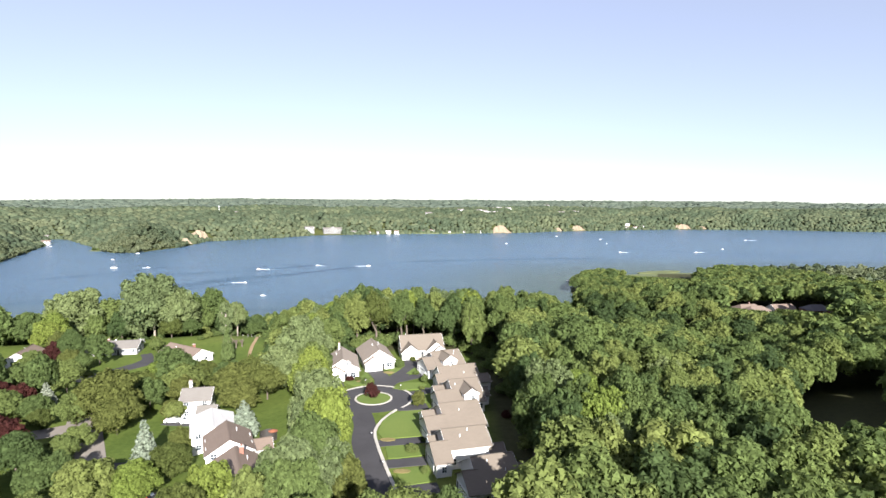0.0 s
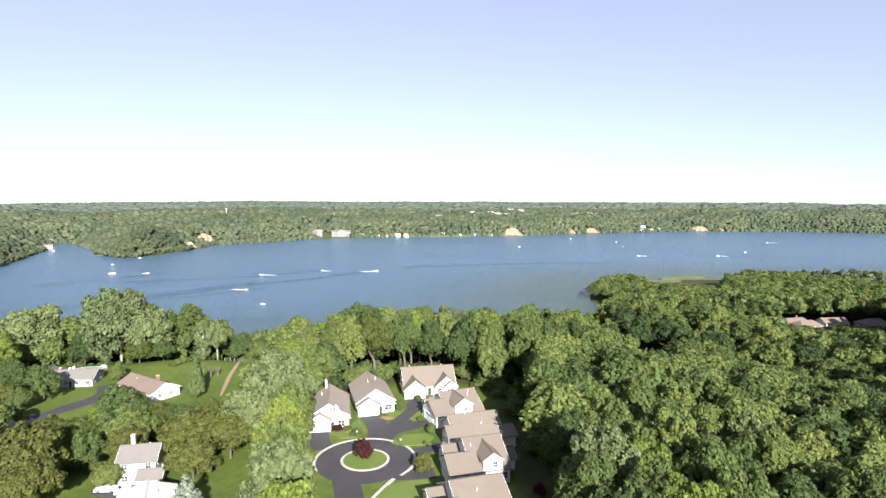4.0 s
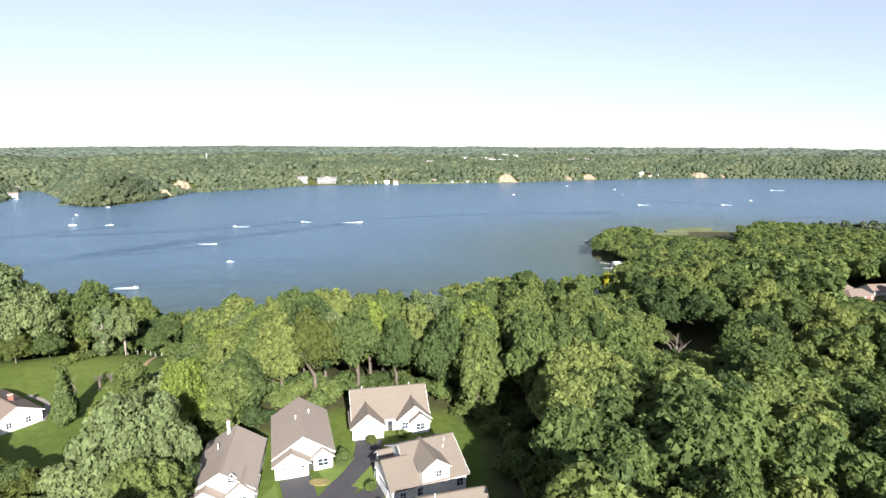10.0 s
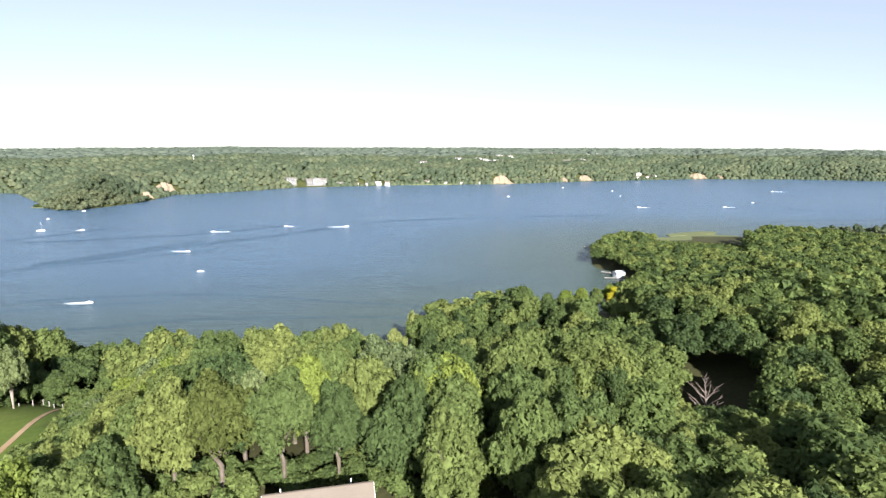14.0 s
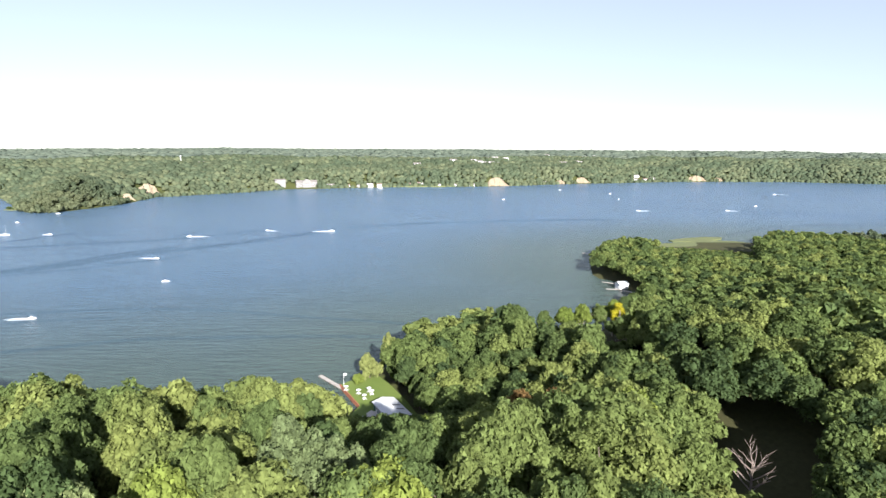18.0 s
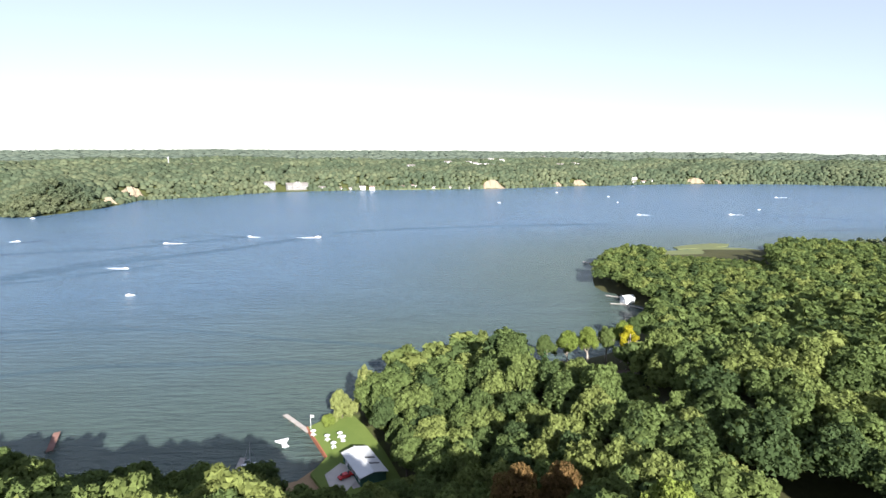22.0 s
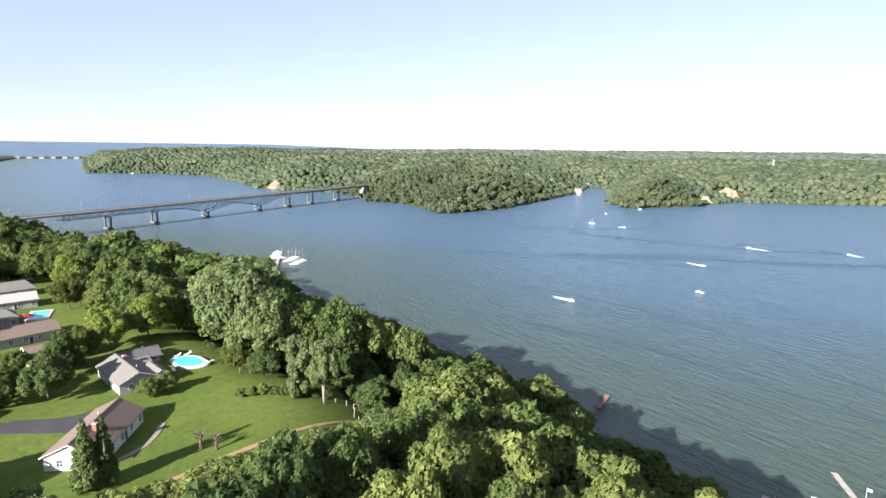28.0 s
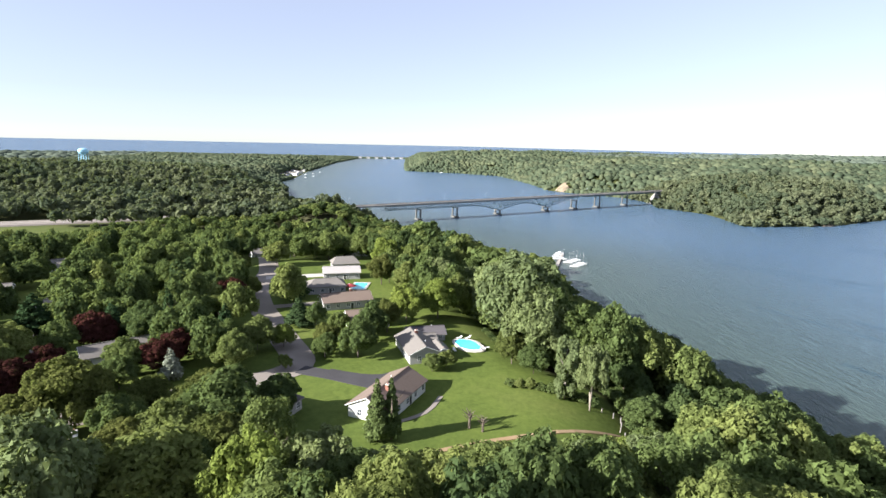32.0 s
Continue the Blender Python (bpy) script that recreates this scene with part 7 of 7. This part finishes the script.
# woods too many to count
rx, ry = fx[rest], fy[rest]
far = near[rest] > 150
mid_shapes = [crown_shape(200 + i, 3000, 0.073, 26, "broad") for i in range(5)] + [crown_shape(230 + i, 3000, 0.073, 30, "broad") for i in range(2)]
low_shapes = [crown_shape(250 + i, 330, 0.21, 9, "broad") for i in range(5)]
bush_shapes = [crown_shape(260 + i, 900, 0.12, 9, "broad") for i in range(4)]
for name, sel, shapes in (("woods", ~far, mid_shapes), ("far_woods", far, low_shapes)):
    m_ = sel.sum()
    hh = np.maximum(2.5, sightline(rx[sel], ry[sel], g.uniform(17, 21.5, m_) * (0.85 + 0.15 * np.minimum(1, fd[rest][sel] / 70))))
    scatter(name, shapes, rx[sel], ry[sel], land(rx[sel], ry[sel]) + hh * 0.26, np.minimum(g.uniform(5.9, 8.4, m_) * np.sqrt(np.maximum(hh, 12) / 19), hh * 0.42 + 0.8), hh * 0.43, np.clip(g.normal(0.5, 0.3, m_), 0, 1), LEAF_WOODS, 7, "dense green leafy woods on the bluff", "woods")

# undergrowth along the edges of the woods
ux, uy = field(-130, 60, 60, 345, 4.6)
edge = np.minimum.reduce([seg_dist(ux, uy, p) for p in (COURT, YARDS[3:14], BEACH)])
ok = (edge > 2.0) & (edge < 17) & (shore(ux, uy) > 3) & ~inside(ux, uy, COURT) & ~inside(ux, uy, YARDS) & ~inside(ux, uy, BEACH)
ux, uy = ux[ok], uy[ok]
hh = g.uniform(3.0, 6.5, len(ux))
scatter("undergrowth", bush_shapes, ux, uy, land(ux, uy) - hh * 0.1, g.uniform(2.4, 3.8, len(ux)), hh * 0.6, np.clip(g.normal(0.45, 0.25, len(ux)), 0, 1), LEAF_WOODS, 14, "low green bushes along the edge of the woods", "undergrowth")

# garden trees beyond counting
yard_shapes = [crown_shape(240 + i, 2200, 0.083, 24, "broad") for i in range(5)]
ROADS = [P2("-300,150 -250,157 -230,165 -208,165 -181,170 -161,177 -142,185 -125,190 -116,186 -98,152 -83,128 -62,92 -50,70"), P2("-98,148 -125,128 -170,100 -225,88"), P2("-118,190 -110,207"), P2("-117,197 -113,212"), P2("-80,126 -60,127"), P2("-58,104 -48,113"), P2("-76,152 -62,149"), P2("-225,163 -230,188")]
LAWNS = [P2("-206,197 -166,199 -166,213 -206,213"), P2("-255,172 -150,188 -112,212 -140,226 -250,208"), P2("-112,228 -88,200 -80,206 -80,240 -84,266 -104,268 -122,250"), P2("-146,229 -122,225 -118,240 -136,252 -150,244"), P2("-56,150 -50,134 -44,112 -30,104 -26,112 -34,152 -44,168"), P2("-90,140 -74,134 -62,140 -62,126 -80,116 -94,126"), P2("-92,194 -66,194 -62,215 -74,266 -90,266"), P2("-122,196 -106,186 -92,200 -108,214"), P2("-176,186 -134,190 -120,212 -150,196"), P2("-100,128 -84,140 -66,124 -80,108")]
yx, yy = field(-400, -32, 20, 262, 9.5)
ok = inside(yx, yy, YARDS) & clear_of(yx, yy, HIGHWAY, margin=5) & clear_of(yx, yy, *LAWNS, margin=2.5)
for r_ in ROADS:
    for p0, p1 in zip(r_[:-1], r_[1:]):
        ok &= seg_dist(yx, yy, np.array([p0, p1])) > 7.2
for o in scene.objects:
    if o.parent is None and o.name.split(".")[0] in ("house", "tree", "swimming_pool"):
        ok &= np.hypot(yx - o.location.x, yy - o.location.y) > (11 if o.name[0] in "hs" else 5.5)
ok &= g.uniform(size=len(yx)) < np.where(yx < -110, 0.92, 0.6)
yx, yy = yx[ok], yy[ok]
close = (yx > -118) & (yy < 215)
for i in np.where(close)[0]:
    q = random.Random(int(i) + 400)
    hi = q.uniform(8.5, 13)
    tree(yx[i], yy[i], hi, q.uniform(4.4, 6.4), q.choices(["green", "olive", "light", "grey"], [58, 22, 12, 8])[0], YARD)
yx, yy = yx[~close], yy[~close]
hh = g.uniform(10.5, 17, len(yx))
scatter("garden_trees", yard_shapes, yx, yy, land(yx, yy) - hh * 0.06, g.uniform(4.8, 7.2, len(yx)), hh * 0.61, np.clip(g.normal(0.4, 0.25, len(yx)), 0, 1), LEAF_WOODS, 12, "green leafy trees filling the gardens", "trees")

# woods across the bay and up the bay
bay_shapes = [crown_shape(270 + i, 170, 0.3, 6, "broad") for i in range(6)]
small_clumps = [clump_shape(320 + i, 1) for i in range(8)]
SANDS = [(-548, 1285, 46), (-530, 1180, 30), (168, 1640, 52), (-1150, 600, 50), (415, 1762, 44), (348, 1732, 26), (790, 1884, 46), (855, 1886, 26), (-320, 1494, 40), (-290, 1506, 40), (606, 1850, 34), (-190, 1552, 26), (-140, 1562, 26)]


def far_field(x0, x1, y0, y1, step, lo, hi, close=False):
    x, y = field(x0, x1, y0, y1, step)
    d = shore(x, y)
    dc = np.hypot(x - 15, y - 150)
    az = np.degrees(np.arctan2(-(x - 15), y - 100))
    ok = (d > (lo if lo else -2.5)) & (d <= hi) & (az > -44) & (az < 126) & (dc < 4850) & clear_of(x, y, HIGHWAY, margin=6)
    ok &= ~((x > -465) & (x < 420) & (y < 790))
    ok &= (dc < 1150) == close
    ok &= ~((x > -1830) & (x < -1468) & (y > -30) & (y < 30))
    for sx, sy, sr in SANDS:
        ok &= np.hypot(x - sx, y - sy) > sr * 0.62
    return x[ok], y[ok]


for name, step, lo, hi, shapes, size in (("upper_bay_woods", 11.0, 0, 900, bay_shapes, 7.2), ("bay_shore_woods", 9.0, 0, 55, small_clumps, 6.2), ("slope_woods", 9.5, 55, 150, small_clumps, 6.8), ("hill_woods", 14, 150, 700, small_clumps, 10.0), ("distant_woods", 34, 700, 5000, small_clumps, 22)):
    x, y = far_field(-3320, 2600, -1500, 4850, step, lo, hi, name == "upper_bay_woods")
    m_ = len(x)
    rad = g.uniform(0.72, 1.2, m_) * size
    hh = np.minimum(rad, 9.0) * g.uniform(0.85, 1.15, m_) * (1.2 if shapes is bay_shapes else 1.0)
    scatter(name, shapes, x, y, land(x, y) + hh * np.where(shore(x, y) < 18, -0.4, 0.15), rad, hh, np.clip((0.75 if shapes is bay_shapes else 0.5) + 0.45 * waves(x, y, 0.017, 5) + g.normal(0, 0.25, m_), 0, 1), LEAF_DISTANT_HAZED if name == "distant_woods" else LEAF_FAR_HAZED, 8, "wooded hills along the bay, green paled by painted haze", "woods")
